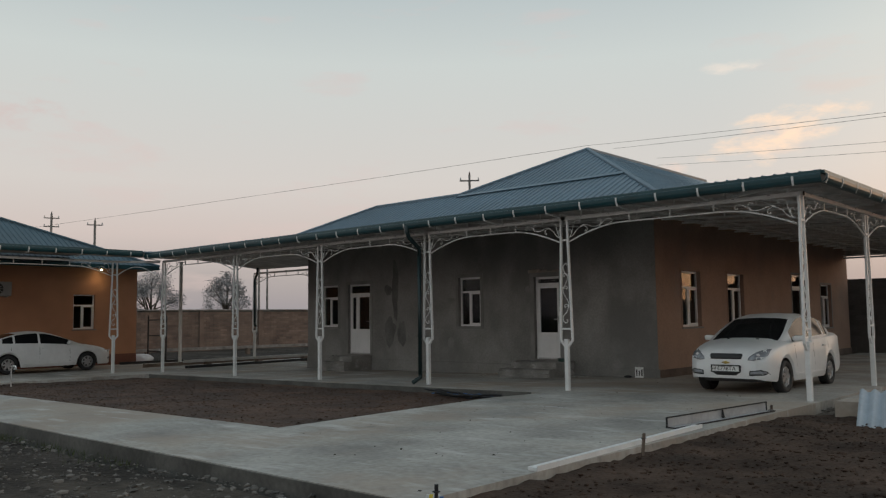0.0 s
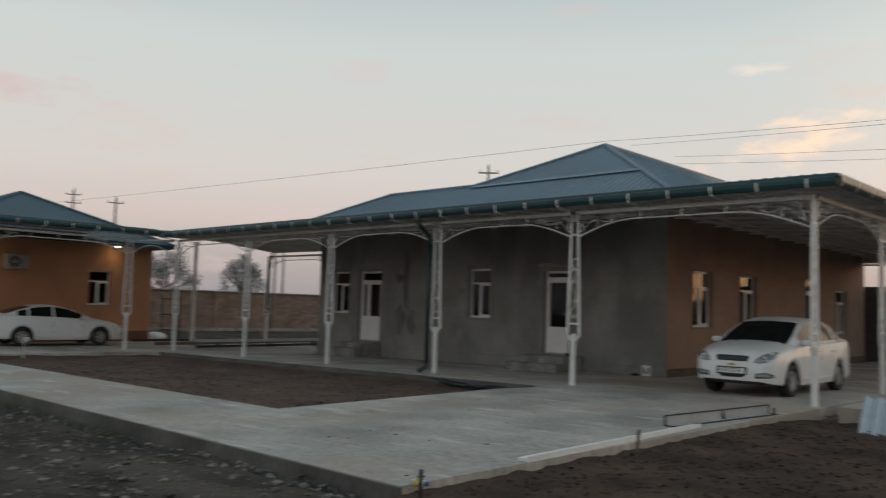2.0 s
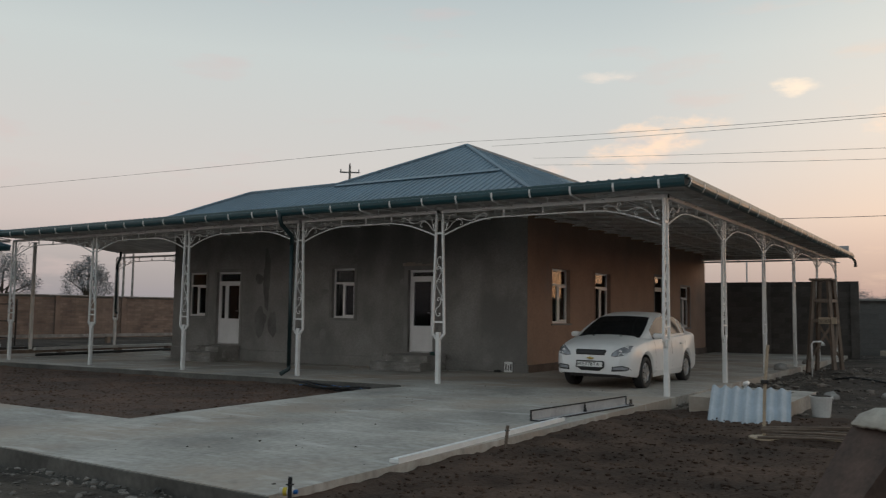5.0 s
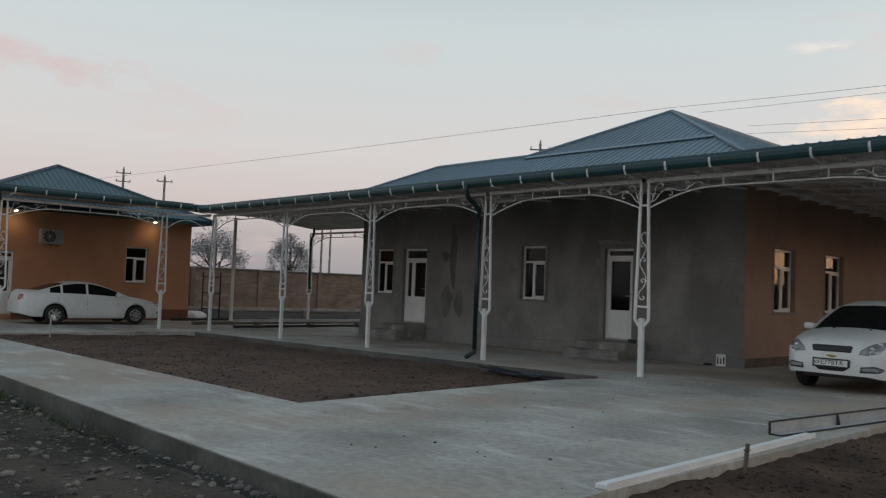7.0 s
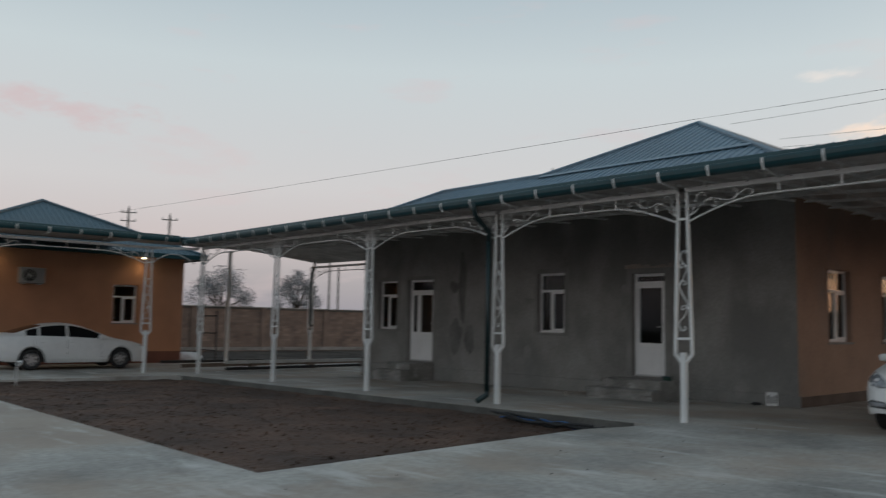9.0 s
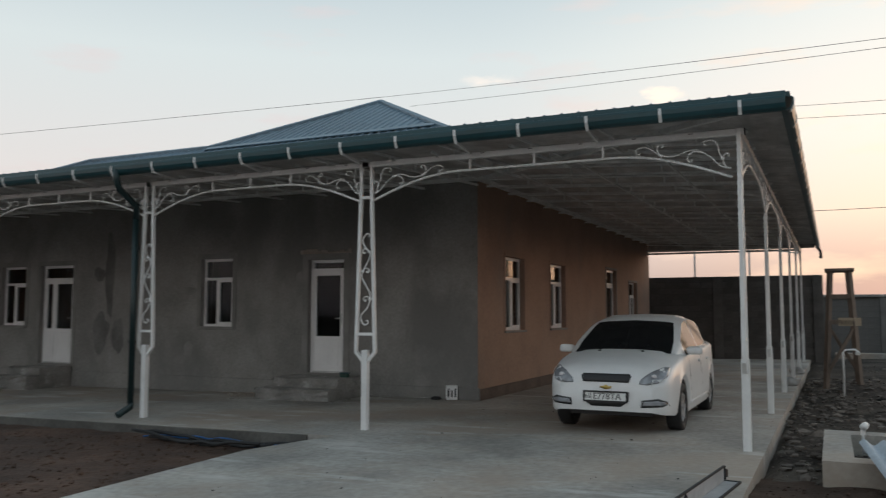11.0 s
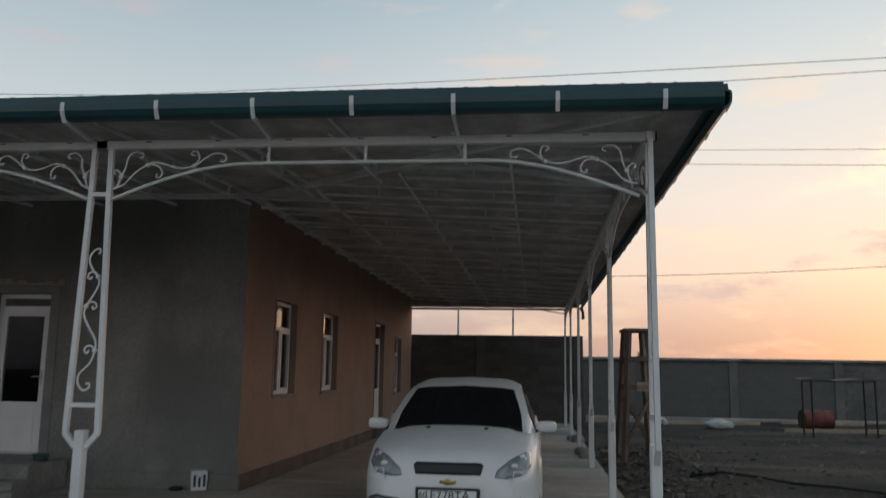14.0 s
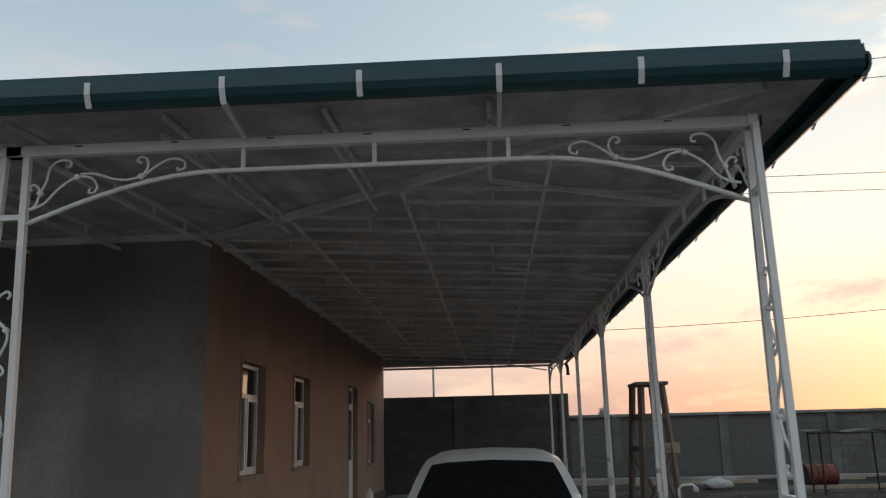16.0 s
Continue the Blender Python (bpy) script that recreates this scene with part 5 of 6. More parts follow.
        part("mirror_arm", sweep(((s * (W * 0.9), yw + 0.01, zb + 0.01), (s * (W + 0.02), yw, zb + 0.045)), 0.022), M_CARBLACK, mir)
        for k in range(2):
            yh = S["pillars"][k + 1] - 0.14
            patch("door_handle", [(yh - 0.09, 0.80), (yh + 0.07, 0.80), (yh + 0.08, 0.815), (yh + 0.07, 0.83), (yh - 0.09, 0.83)], M_CARW, "", 0.022, s, axis="x", cuts=1)
        for yd in S["seams"]:
            patch("door_seam", [(yd - 0.004, 0.36), (yd + 0.004, 0.36), (yd + 0.004, 0.88), (yd - 0.004, 0.88)], M_CARBLACK, "", 0.001, s, axis="x", cuts=2)
        patch("side_skirt", [(wf + Ra + 0.06, 0.30), (wr - Ra - 0.06, 0.30), (wr - Ra - 0.06, 0.335), (wf + Ra + 0.06, 0.335)], M_CARW, "", 0.012, s, axis="x", cuts=3)
        for yw2 in (wf, wr):
            wheel(t, s * (W - 0.115), yw2, R, s)
    return t, patch, tree


AVEO = dict(len=4.3, width=1.62, front_axle=0.82, rear_axle=3.30, wheel=0.295,
            plan=[(0, 0.70), (0.05, 0.80), (0.14, 0.885), (0.3, 0.95), (0.7, 0.99), (1.2, 1.0), (3.0, 1.0), (3.7, 0.97), (4.1, 0.90), (4.25, 0.82), (4.3, 0.76)],
            deck=[(0, 0.60), (0.02, 0.68), (0.06, 0.76), (0.14, 0.815), (0.4, 0.895), (0.75, 0.955), (1.05, 0.99), (1.3, 0.9), (3.5, 0.98), (3.75, 1.06), (4.15, 1.07), (4.26, 1.0), (4.3, 0.80)],
            belt=[(0, 0.56), (0.06, 0.66), (0.2, 0.75), (0.6, 0.85), (1.0, 0.915), (2.0, 0.945), (3.2, 0.985), (3.7, 1.0), (4.15, 0.98), (4.3, 0.76)],
            low=[(0, 0.29), (0.1, 0.26), (0.5, 0.22), (1.2, 0.20), (3.0, 0.2), (4.0, 0.24), (4.3, 0.34)],
            roof=[(0.88, 0.955), (1.0, 1.0), (1.25, 1.125), (1.5, 1.245), (1.7, 1.335), (1.9, 1.40), (2.2, 1.44), (2.6, 1.442), (2.95, 1.41), (3.2, 1.35), (3.45, 1.25), (3.65, 1.15), (3.82, 1.075)],
            screen=(1.78, 3.12), pillars=[1.22, 2.28, 3.05, 3.42], seams=(1.3, 2.3, 3.2),
            face=dict(grille=[(-0.28, 0.635), (-0.305, 0.71), (-0.28, 0.735), (0.28, 0.735), (0.305, 0.71), (0.28, 0.635)],
                      intake=[(-0.275, 0.41), (-0.28, 0.52), (0.28, 0.52), (0.275, 0.41), (0.18, 0.345), (-0.18, 0.345)],
                      lamp=[(0.40, 0.62), (0.42, 0.68), (0.53, 0.765), (0.65, 0.815), (0.705, 0.81), (0.71, 0.71), (0.63, 0.64), (0.5, 0.612)],
                      fog=[(0.42, 0.345), (0.43, 0.43), (0.62, 0.455), (0.71, 0.42), (0.73, 0.36)],
                      tail=[(0.5, 0.72), (0.52, 0.93), (0.66, 0.94), (0.70, 0.74)]))
CX = -1.66
car, patch_on, tree_a = sedan("parked_car", Matrix.Translation((CX, 0.64, ground_z(CX, 2.6) + 0.003)) @ Matrix.Rotation(-0.003, 4, "X"), AVEO, "white compact saloon car parked under the veranda")


def text_mesh(s, size):
    c = bpy.data.curves.new("lettering", "FONT")
    c.body, c.size, c.align_x, c.align_y, c.extrude = s, size, "CENTER", "CENTER", 0.001
    ob = bpy.data.objects.new("lettering", c)
    scene.collection.objects.link(ob)
    me = bpy.data.meshes.new_from_object(ob.evaluated_get(bpy.context.evaluated_depsgraph_get()))
    bpy.data.objects.remove(ob)
    me.materials.clear()
    me.materials.append(M_INK)
    return me


def number_plate(parent, y, z, tilt, texts):
    hold = part("number_plate", box(-0.262, 0.262, -0.006, 0.0, -0.058, 0.058, 0.003), M_PLATE, parent, "white number plate with black characters")
    hold.matrix_local = Matrix.Translation((0, y, z)) @ Matrix.Rotation(tilt, 4, "X")
    fr = part("plate_frame", plate_with_holes(-0.272, 0.272, -0.068, 0.068, [(-0.25, 0.25, -0.046, 0.046)], 0.008, lambda u, d, zz: (u, -0.012 + d, zz)), M_CARBLACK, hold, "black plate frame")
    for s, size, x in texts:
        o = new("characters", text_mesh(s, size))
        o.parent = hold
        o.matrix_local = Matrix.Translation((x, -0.0085, 0)) @ Matrix.Rotation(math.pi / 2, 4, "X")
    part("divider", box(-0.178, -0.174, -0.0075, -0.0055, -0.045, 0.045), M_INK, hold)


h = tree_a.ray_cast(Vector((0, -3, 0.47)), Vector((0, 1, 0)))[0]
number_plate(car, h.y - 0.022, 0.462, -0.06, (("60", 0.075, -0.212), ("E778TA", 0.105, 0.02)))
patch_on("badge", [(-0.07, 0.564), (-0.07, 0.586), (-0.022, 0.586), (-0.022, 0.6), (0.022, 0.6), (0.022, 0.586), (0.07, 0.586), (0.07, 0.564), (0.022, 0.564), (0.022, 0.55), (-0.022, 0.55), (-0.022, 0.564)], M_GOLD, "gold badge shape", 0.008, cuts=0)
for s in (-1, 1):
    part("washer_nozzle", box(s * 0.28 - 0.02, s * 0.28 + 0.02, 0.80, 0.83, 0.968, 0.99, 0.004), M_CARBLACK, car)

LAC = dict(AVEO)
LAC.update(len=4.5, width=1.72, front_axle=0.88, rear_axle=3.48, wheel=0.305,
           plan=[(0, 0.68), (0.05, 0.78), (0.15, 0.87), (0.35, 0.95), (0.8, 0.99), (1.2, 1.0), (3.2, 1.0), (3.9, 0.97), (4.3, 0.9), (4.45, 0.82), (4.5, 0.76)],
           deck=[(0, 0.56), (0.02, 0.64), (0.08, 0.71), (0.2, 0.76), (0.5, 0.84), (0.9, 0.91), (1.2, 0.95), (1.4, 0.85), (3.7, 0.98), (3.95, 1.06), (4.35, 1.07), (4.46, 1.0), (4.5, 0.8)],
           belt=[(0, 0.53), (0.08, 0.62), (0.3, 0.72), (0.8, 0.82), (1.2, 0.89), (2.2, 0.92), (3.4, 0.97), (3.9, 1.0), (4.35, 0.97), (4.5, 0.76)],
           low=[(0, 0.24), (0.1, 0.2), (1.2, 0.2), (3.2, 0.2), (4.2, 0.25), (4.5, 0.34)],
           roof=[(1.05, 0.92), (1.2, 0.97), (1.5, 1.09), (1.8, 1.21), (2.05, 1.30), (2.3, 1.355), (2.6, 1.375), (2.9, 1.36), (3.2, 1.31), (3.5, 1.225), (3.8, 1.12), (4.02, 1.05)],
           screen=(2.02, 3.22), pillars=[1.5, 2.5, 3.3, 3.68], seams=(1.5, 2.5, 3.4),
           face=dict(AVEO["face"], lamp=[(0.42, 0.60), (0.44, 0.67), (0.6, 0.72), (0.74, 0.70), (0.74, 0.62)], grille=[(-0.3, 0.6), (-0.32, 0.67), (0.32, 0.67), (0.3, 0.6)], tail=[(0.45, 0.74), (0.47, 0.94), (0.66, 0.95), (0.71, 0.78)]))
LX2, LY2 = -24.75, -0.13
sedan("parked_car", Matrix.Translation((LX2, LY2, ground_z(LX2, -2.6) + 0.01)) @ Matrix.Rotation(math.pi, 4, "Z"), LAC, "white saloon car parked before the orange house")


# ---- yard clutter ----
def yz(x, y):
    return soil_z(x, y)


M_RAKED = mat("dark_raked_soil", (0.078, 0.051, 0.038), 0.97, var=0.5, scale=1.1, fine=26, bump=0.7, dist=0.03, spec=0.15)
dusty(M_RAKED, (0.042, 0.031, 0.025), 1.3, 0.5, 0.68, 0.7)


def raked_z(x, y):
    """Loose dug earth, a little proud of the trodden yard, falling away at its outer sides."""
    z = soil_z(x, y) + 0.05 + 0.02 * noise.noise((x * 2.3, y * 2.3, 2)) + 0.022 * noise.noise((x * 6, y * 6, 5)) + 0.014 * noise.noise((x * 13, y * 13, 8))
    return z - max(0, (x - 5.5) * 0.05) - max(0, (-9.6 - y) * 0.1) - max(0, (y + 1.6) * 0.08)


raked = structure("raked_soil", sheet([0.175 + 0.085 * i for i in range(82)], [-10.5 + 0.085 * i for i in range(117)], raked_z), M_RAKED, "raked brown earth beside the drive", True)

# planed board and welded frame on the slab edge
t = thing("formwork_board", Matrix.Translation((0.05, -5.9, ground_z(0, -5.9) + 0.002)) @ Matrix.Rotation(math.atan2(3.62, -0.12) - math.pi / 2, 4, "Z") @ Matrix.Rotation(-0.003, 4, "X"), "white-painted steel channel lying along the slab edge", "channel")
part("web", box(-0.05, 0.05, -1.83, 1.83, 0.002, 0.036, 0.004), M_WHITE, t)
part("flange", box(0.051, 0.056, -1.83, 1.83, 0.0, 0.05), M_WHITE, t)
t = thing("drain_tray", Matrix.Translation((-0.17, -3.05, ground_z(-0.17, -3.05))) @ Matrix.Rotation(-0.11, 4, "Z"), "pale sheet steel drain tray with black edges lying on the slab", "tray")
part("back_panel", box(-0.004, 0.0, -1.26, 1.26, 0.012, 0.125), M_TRAY, t, "pale grey sheet panel")
part("floor_panel", box(0.001, 0.125, -1.26, 1.26, 0.006, 0.011), M_TRAY, t, "pale grey sheet panel")
for nm, x, z in (("top_bar", -0.002, 0.13), ("front_bar", 0.13, 0.012)):
    part(nm, sweep(((x, -1.27, z), (x, 1.27, z)), 0.008, square=True), M_BLACK, t)
for y in (-1.268, 1.268):
    part("end_bar", sweep(((0.0, y, 0.0095), (0.13, y, 0.0095)), 0.009, square=True), M_BLACK, t)
    part("upright", sweep(((-0.002, y, 0.0), (-0.002, y, 0.135)), 0.011, square=True), M_BLACK, t)
part("gusset", sweep(((0.012, 0.05, 0.006), (0.006, 0.05, 0.12)), 0.022, square=True, taper=0.35), M_BLACK, t)


def stake(x, y, h, material, label, lean=(0, 0), r=0.014):
    z = yz(x, y)
    t = thing("stake", Matrix.Translation((x, y, z)), label, "stake", "ground stakes")
    part("rod", sweep(((0, 0, -0.1), (lean[0], lean[1], h)), r, square=True), material, t)
    part("knot", box(lean[0] * 0.8 - r * 1.5, lean[0] * 0.8 + r * 1.5, lean[1] * 0.8 - r * 1.5, lean[1] * 0.8 + r * 1.5, h * 0.8, h * 0.83), M_CARBLACK, t)


stake(0.26, -6.0, 0.27, M_WOOD, "short wooden stake beside the slab edge", (0.02, 0.03))
stake(0.42, -9.35, 0.28, M_BLACK, "short dark steel stake at the slab corner", (0.01, 0.0))
stake(-0.05, -1.55, 0.34, M_RUST, "short rusty stake beside the slab edge", (0.0, 0.02))
t = thing("bottle", Matrix.Translation((0.3, -9.22, ground_z(0.3, -9.22) + 0.03)) @ Matrix.Rotation(0.5, 4, "Z"), "small white and blue plastic bottle lying on the slab", "bottle")
part("flask", add_cyl(bmesh.new(), (-0.07, 0, 0), 0.03, 0.1, 14, "x"), M_PLASTIC, t, smooth=True)
part("cap", add_cyl(bmesh.new(), (0.031, 0, 0), 0.016, 0.03, 12, "x"), M_BLUE, t, "blue cap")
part("label_band", add_cyl(bmesh.new(), (-0.045, 0, 0), 0.0308, 0.03, 14, "x"), mat("yellow_label", (0.6, 0.45, 0.05)), t)

# concrete inspection pit with a corrugated sheet leaning on it
PX0, PX1, PY0, PY1, PT = 0.72, 2.15, -1.15, 1.0, 0.14
t = thing("inspection_pit", Matrix.Translation(((PX0 + PX1) / 2, (PY0 + PY1) / 2, 0)), "square cast concrete pit rim standing above the soil", "pit")
cx, cy = (PX1 - PX0) / 2, (PY1 - PY0) / 2
part("rim", plate_with_holes(-cx, cx, -cy, cy, [(-cx + 0.26, cx - 0.26, -cy + 0.3, cy - 0.3)], 0.5, lambda u, d, z: (u, z, PT - d)), M_CONC, t, "pale cast concrete rim")
part("bottom", box(-cx + 0.2, cx - 0.2, -cy + 0.2, cy - 0.2, PT - 0.62, PT - 0.505), M_SOIL, t)
t2 = thing("corrugated_sheet", Matrix(), "grey-blue wavy cement roofing sheet leaning on a pit rim", "roofing sheet")
bm = bmesh.new()
p0, p1 = Vector((1.36, -2.45, yz(1.36, -2.45) + 0.03)), Vector((2.40, -2.38, yz(2.4, -2.4) + 0.03))
q0, q1 = Vector((1.02, -0.98, PT + 0.16)), Vector((2.12, -0.86, PT + 0.16))
nrm = (p1 - p0).cross(q0 - p0).normalized()
rows = []
for lay in (0.0, -0.008):
    g = []
    for j in range(2):
        for i in range(85):
            s = i / 84
            a = (p0.lerp(p1, s)) if j == 0 else (q0.lerp(q1, s))
            g.append(bm.verts.new(a + nrm * (0.027 * math.sin(s * 2 * math.pi * 7) + lay)))
    rows.append(g)
for g, fl in zip(rows, (1, -1)):
    for i in range(84):
        f = (g[i], g[i + 1], g[85 + i + 1], g[85 + i])
        bm.faces.new(f if fl > 0 else f[::-1])
for j in range(2):
    for i in range(84):
        bm.faces.new((rows[0][j * 85 + i], rows[1][j * 85 + i], rows[1][j * 85 + i + 1], rows[0][j * 85 + i + 1]))
part("sheet", bm, M_SLATE, t2, smooth=False)
# white pipe tee standing in the pit
t = thing("pipe_stub", Matrix.Translation((1.1, 0.72, PT)), "white plastic pipe stub on the pit rim", "pipe")
part("pipe", sweep(((0, 0, -0.2), (0, 0, 0.05), (0.03, 0, 0.09)), 0.025, sides=10), M_PVC, t, smooth=True)
part("elbow", sweep(((0.0, -0.04, 0.09), (0.03, 0.05, 0.1)), 0.036, sides=10), M_PVC, t, smooth=True)

# bucket
bx, by = 2.5, -0.75
t = thing("bucket", Matrix.Translation((bx, by, yz(bx, by))), "dirty white plastic bucket standing on the soil", "bucket")
part("pail", add_cyl(bmesh.new(), (0, 0, 0), 0.12, 0.29, 20, r2=0.15), M_PLASTIC, t, smooth=False)
part("rim", add_cyl(bmesh.new(), (0, 0, 0.27), 0.16, 0.025, 20), M_PLASTIC, t)
part("mortar_crust", add_cyl(bmesh.new(), (0, 0, 0.296), 0.135, 0.005, 20), M_SOIL, t)
part("handle", sweep([(0.16 * math.cos(a), 0.05, 0.28 - 0.1 * math.sin(a)) for a in [math.pi * k / 10 for k in range(11)]], 0.005), M_GALV, t)

# tamper stick
sx, sy = 2.4, -3.9
t = thing("tamper", Matrix.Translation((sx, sy, yz(sx, sy) + 0.035)), "wooden tamping stick on a round foot", "tool")
part("shaft", sweep(((0, 0, 0.0), (0.01, 0.02, 0.5), (0.05, 0.03, 1.05)), 0.018, sides=8), M_PALEWOOD, t)
part("foot", add_cyl(bmesh.new(), (0, 0, 0.0), 0.16, 0.03, 18), M_PALEWOOD, t)
part("tie", box(-0.02, 0.06, -0.02, 0.04, 0.62, 0.66, 0.004), M_CARBLACK, t)
# dry branches
t = thing("branches", Matrix.Translation((3.0, -3.9, yz(3.0, -3.9) + 0.02)), "dry branches and sticks lying on the soil", "branches")
rnd = random.Random(3)
for k in range(7):
    a = rnd.uniform(-0.5, 0.6)
    y = rnd.uniform(-0.3, 0.3)
    part("stick", sweep(((-0.6, y - 0.2 * a, 0.02 + 0.02 * k), (0.0, y + 0.05 * a, 0.06 + 0.02 * k), (0.7, y + 0.3 * a, 0.05 + 0.03 * k)), 0.016, sides=6, taper=0.5), M_WOOD if k else M_PALEWOOD, t)


# ---- handcart ----
def handcart():
    ax, ay = 4.12, -7.29
    g = soil_z(ax, ay) + 0.02
    t = thing("handcart", Matrix.Translation((ax, ay, g)) @ Matrix.Rotation(radians(-44), 4, "Z"), "rusty steel two-wheeled handcart tipped on its nose", "handcart")
    R = 0.26
    for s in (-1, 1):
        w = new("wheel")
        w.parent = t
        w.location = (s * 0.32, 0, R)
        bm = bmesh.new()
        n, m, rt = 32, 14, 0.085
        ring = [[bm.verts.new(((rt * 0.95) * math.cos(b) , (R - rt + rt * math.sin(b)) * math.cos(a), (R - rt + rt * math.sin(b)) * math.sin(a))) for b in [2 * math.pi * j / m for j in range(m)]] for a in [2 * math.pi * i / n for i in range(n)]]
        for i in range(n):
            for j in range(m):
                bm.faces.new((ring[i][j], ring[(i + 1) % n][j], ring[(i + 1) % n][(j + 1) % m], ring[i][(j + 1) % m]))
        bmesh.ops.recalc_face_normals(bm, faces=bm.faces)
        part("tyre", bm, mat("grey_worn_tyre", (0.075, 0.078, 0.082), 0.8, var=0.2, scale=5), w, "worn grey pneumatic tyre", True)
        bm = add_cyl(bmesh.new(), (-0.045, 0, 0), 0.125, 0.09, 22, "x")
        part("rim", bm, M_RUST, w, "rusty pressed steel rim")
        bm = add_cyl(bmesh.new(), (s * 0.045 - 0.02, 0, 0), 0.055, 0.04, 14, "x")
        part("hub", bm, mat("dusty_steel", (0.3, 0.28, 0.26), 0.7, var=0.3), w)
    part("axle", sweep(((-0.28, 0, R), (0.28, 0, R)), 0.02, sides=8), M_RUST, t)
    # open box body, tipped so that its mouth faces forward
    bm = bmesh.new()
    prof = [(-0.72, 0.13), (-0.26, 0.70), (0.26, 0.60), (0.06, 0.15)]
    for s0, s1 in ((-0.20, 0.20),):
        A_ = [bm.verts.new((s0 - (0.05 if z > 0.5 else 0.0), y, z)) for y, z in prof]
        B_ = [bm.verts.new((s1 + (0.05 if z > 0.5 else 0.0), y, z)) for y, z in prof]
        bm.faces.new(A_)
        bm.faces.new(B_[::-1])
        for k in (0, 2, 3):
            q = (k + 1) % 4
            bm.faces.new((A_[q], A_[k], B_[k], B_[q]))
    bmesh.ops.recalc_face_normals(bm, faces=bm.faces)
    b = part("box_body", bm, M_RUST, t, "rusty sheet steel box")
    sol = b.modifiers.new("thickness", "SOLIDIFY")
    sol.thickness = 0.012
    part("box_rim", sweep(((-0.255, -0.26, 0.705), (0.255, -0.26, 0.705)), 0.014, sides=8), M_RUST, t)
    # tubular push handle
    for s in (-1, 1):
        part("shaft", sweep(((s * 0.23, -0.05, 0.28), (s * 0.25, 0.2, 0.5), (s * 0.25, 0.34, 0.78), (s * 0.25, 0.62, 1.18)), 0.018, sides=8), M_RUST, t)
    part("grip_bar", sweep(((-0.27, 0.62, 1.18), (0.27, 0.62, 1.18)), 0.02, sides=8), M_CARBLACK, t, "dark grip bar")
    for s in (-1, 1):
        part("prop_leg", sweep(((s * 0.25, 0.32, 0.72), (s * 0.25, 0.36, 0.0)), 0.015, sides=8), M_RUST, t)
    return t, g


cart, cart_g = handcart()
cm_ = cart.matrix_world
# cement sack folded over the rim
bm = bmesh.new()
nx, ny = 14, 8
G_ = [[None] * (ny + 1) for _ in range(nx + 1)]
for i in range(nx + 1):
    for j in range(ny + 1):
        u, v = i / nx * 2 - 1, j / ny * 2 - 1
        e = max(0, 1 - abs(u) ** 3) * max(0, 1 - abs(v) ** 3)
        z = 0.735 + 0.05 * e - 0.09 * max(0, -v - 0.3) + 0.02 * noise.noise((u * 3, v * 3, 1))
        G_[i][j] = bm.verts.new((u * 0.21, -0.22 + v * 0.12, z))
for i in range(nx):
    for j in range(ny):
        bm.faces.new((G_[i][j], G_[i + 1][j], G_[i + 1][j + 1], G_[i][j + 1]))
ret = bmesh.ops.extrude_face_region(bm, geom=list(bm.faces))
bmesh.ops.translate(bm, verts=[v for v in ret["geom"] if isinstance(v, bmesh.types.BMVert)], vec=(0, 0, -0.02))
bmesh.ops.recalc_face_normals(bm, faces=bm.faces)
sk = thing("sack", cm_.copy(), "empty off-white woven sack lying on a handcart rim", "sack")
part("cloth", bm, mat("sack_cloth", (0.42, 0.39, 0.34), 0.9, var=0.25, scale=6), sk, smooth=True)
sp = thing("shovel", cm_.copy(), "long pale wooden shovel leaning in a handcart", "shovel")
part("handle", sweep(((0.2, -0.48, 0.16), (0.38, -0.02, 0.92)), 0.021, sides=10), M_PALEWOOD, sp, smooth=True)
part("blade", box(0.09, 0.31, -0.56, -0.46, 0.15, 0.19, 0.004), M_RUST, sp)


# ---- wooden trestle tower, tap, hose ----
def trestle(x, y, h):
    g = soil_z(x, y)
    t = thing("trestle", Matrix.Translation((x, y, g)), "rough weathered wooden trestle tower on four legs", "trestle")
    bx_, by_, sx_, sy_ = 0.31, 0.66, 0.17, 0.42
    feet = {}
    for i, (a, c) in enumerate(((-1, -1), (1, -1), (1, 1), (-1, 1))):
        feet[i] = (Vector((a * bx_, c * by_, 0)), Vector((a * sx_, c * sy_, h)))
        part("leg", sweep((feet[i][0] - Vector((0, 0, 0.05)), feet[i][1]), 0.042, square=True), M_WOOD, t)
    at = lambda i, z: feet[i][0].lerp(feet[i][1], z / h)
    for z in (0.78 * h, 0.56 * h):
        for i in range(4):
            part("rail", sweep((at(i, z), at((i + 1) % 4, z)), 0.042, square=True), M_WOOD, t)
    for i in (0, 2, 1):
        part("brace", sweep((at(i, 0.12 * h), at((i + 1) % 4, 0.52 * h)), 0.03, square=True), M_WOOD, t)
    for k in range(3):
        part("top_board", box(-sx_ - 0.1, sx_ + 0.1, -sy_ - 0.08 + k * 0.3, -sy_ + 0.12 + k * 0.3, h - 0.01, h + 0.045, 0.006), M_WOOD, t)
    part("pale_board", box(-0.05, 0.36, -by_ * 0.86, -by_ * 0.82 + 0.02, 0.53 * h, 0.6 * h), M_PALEWOOD, t)


trestle(1.0, 9.5, 2.36)


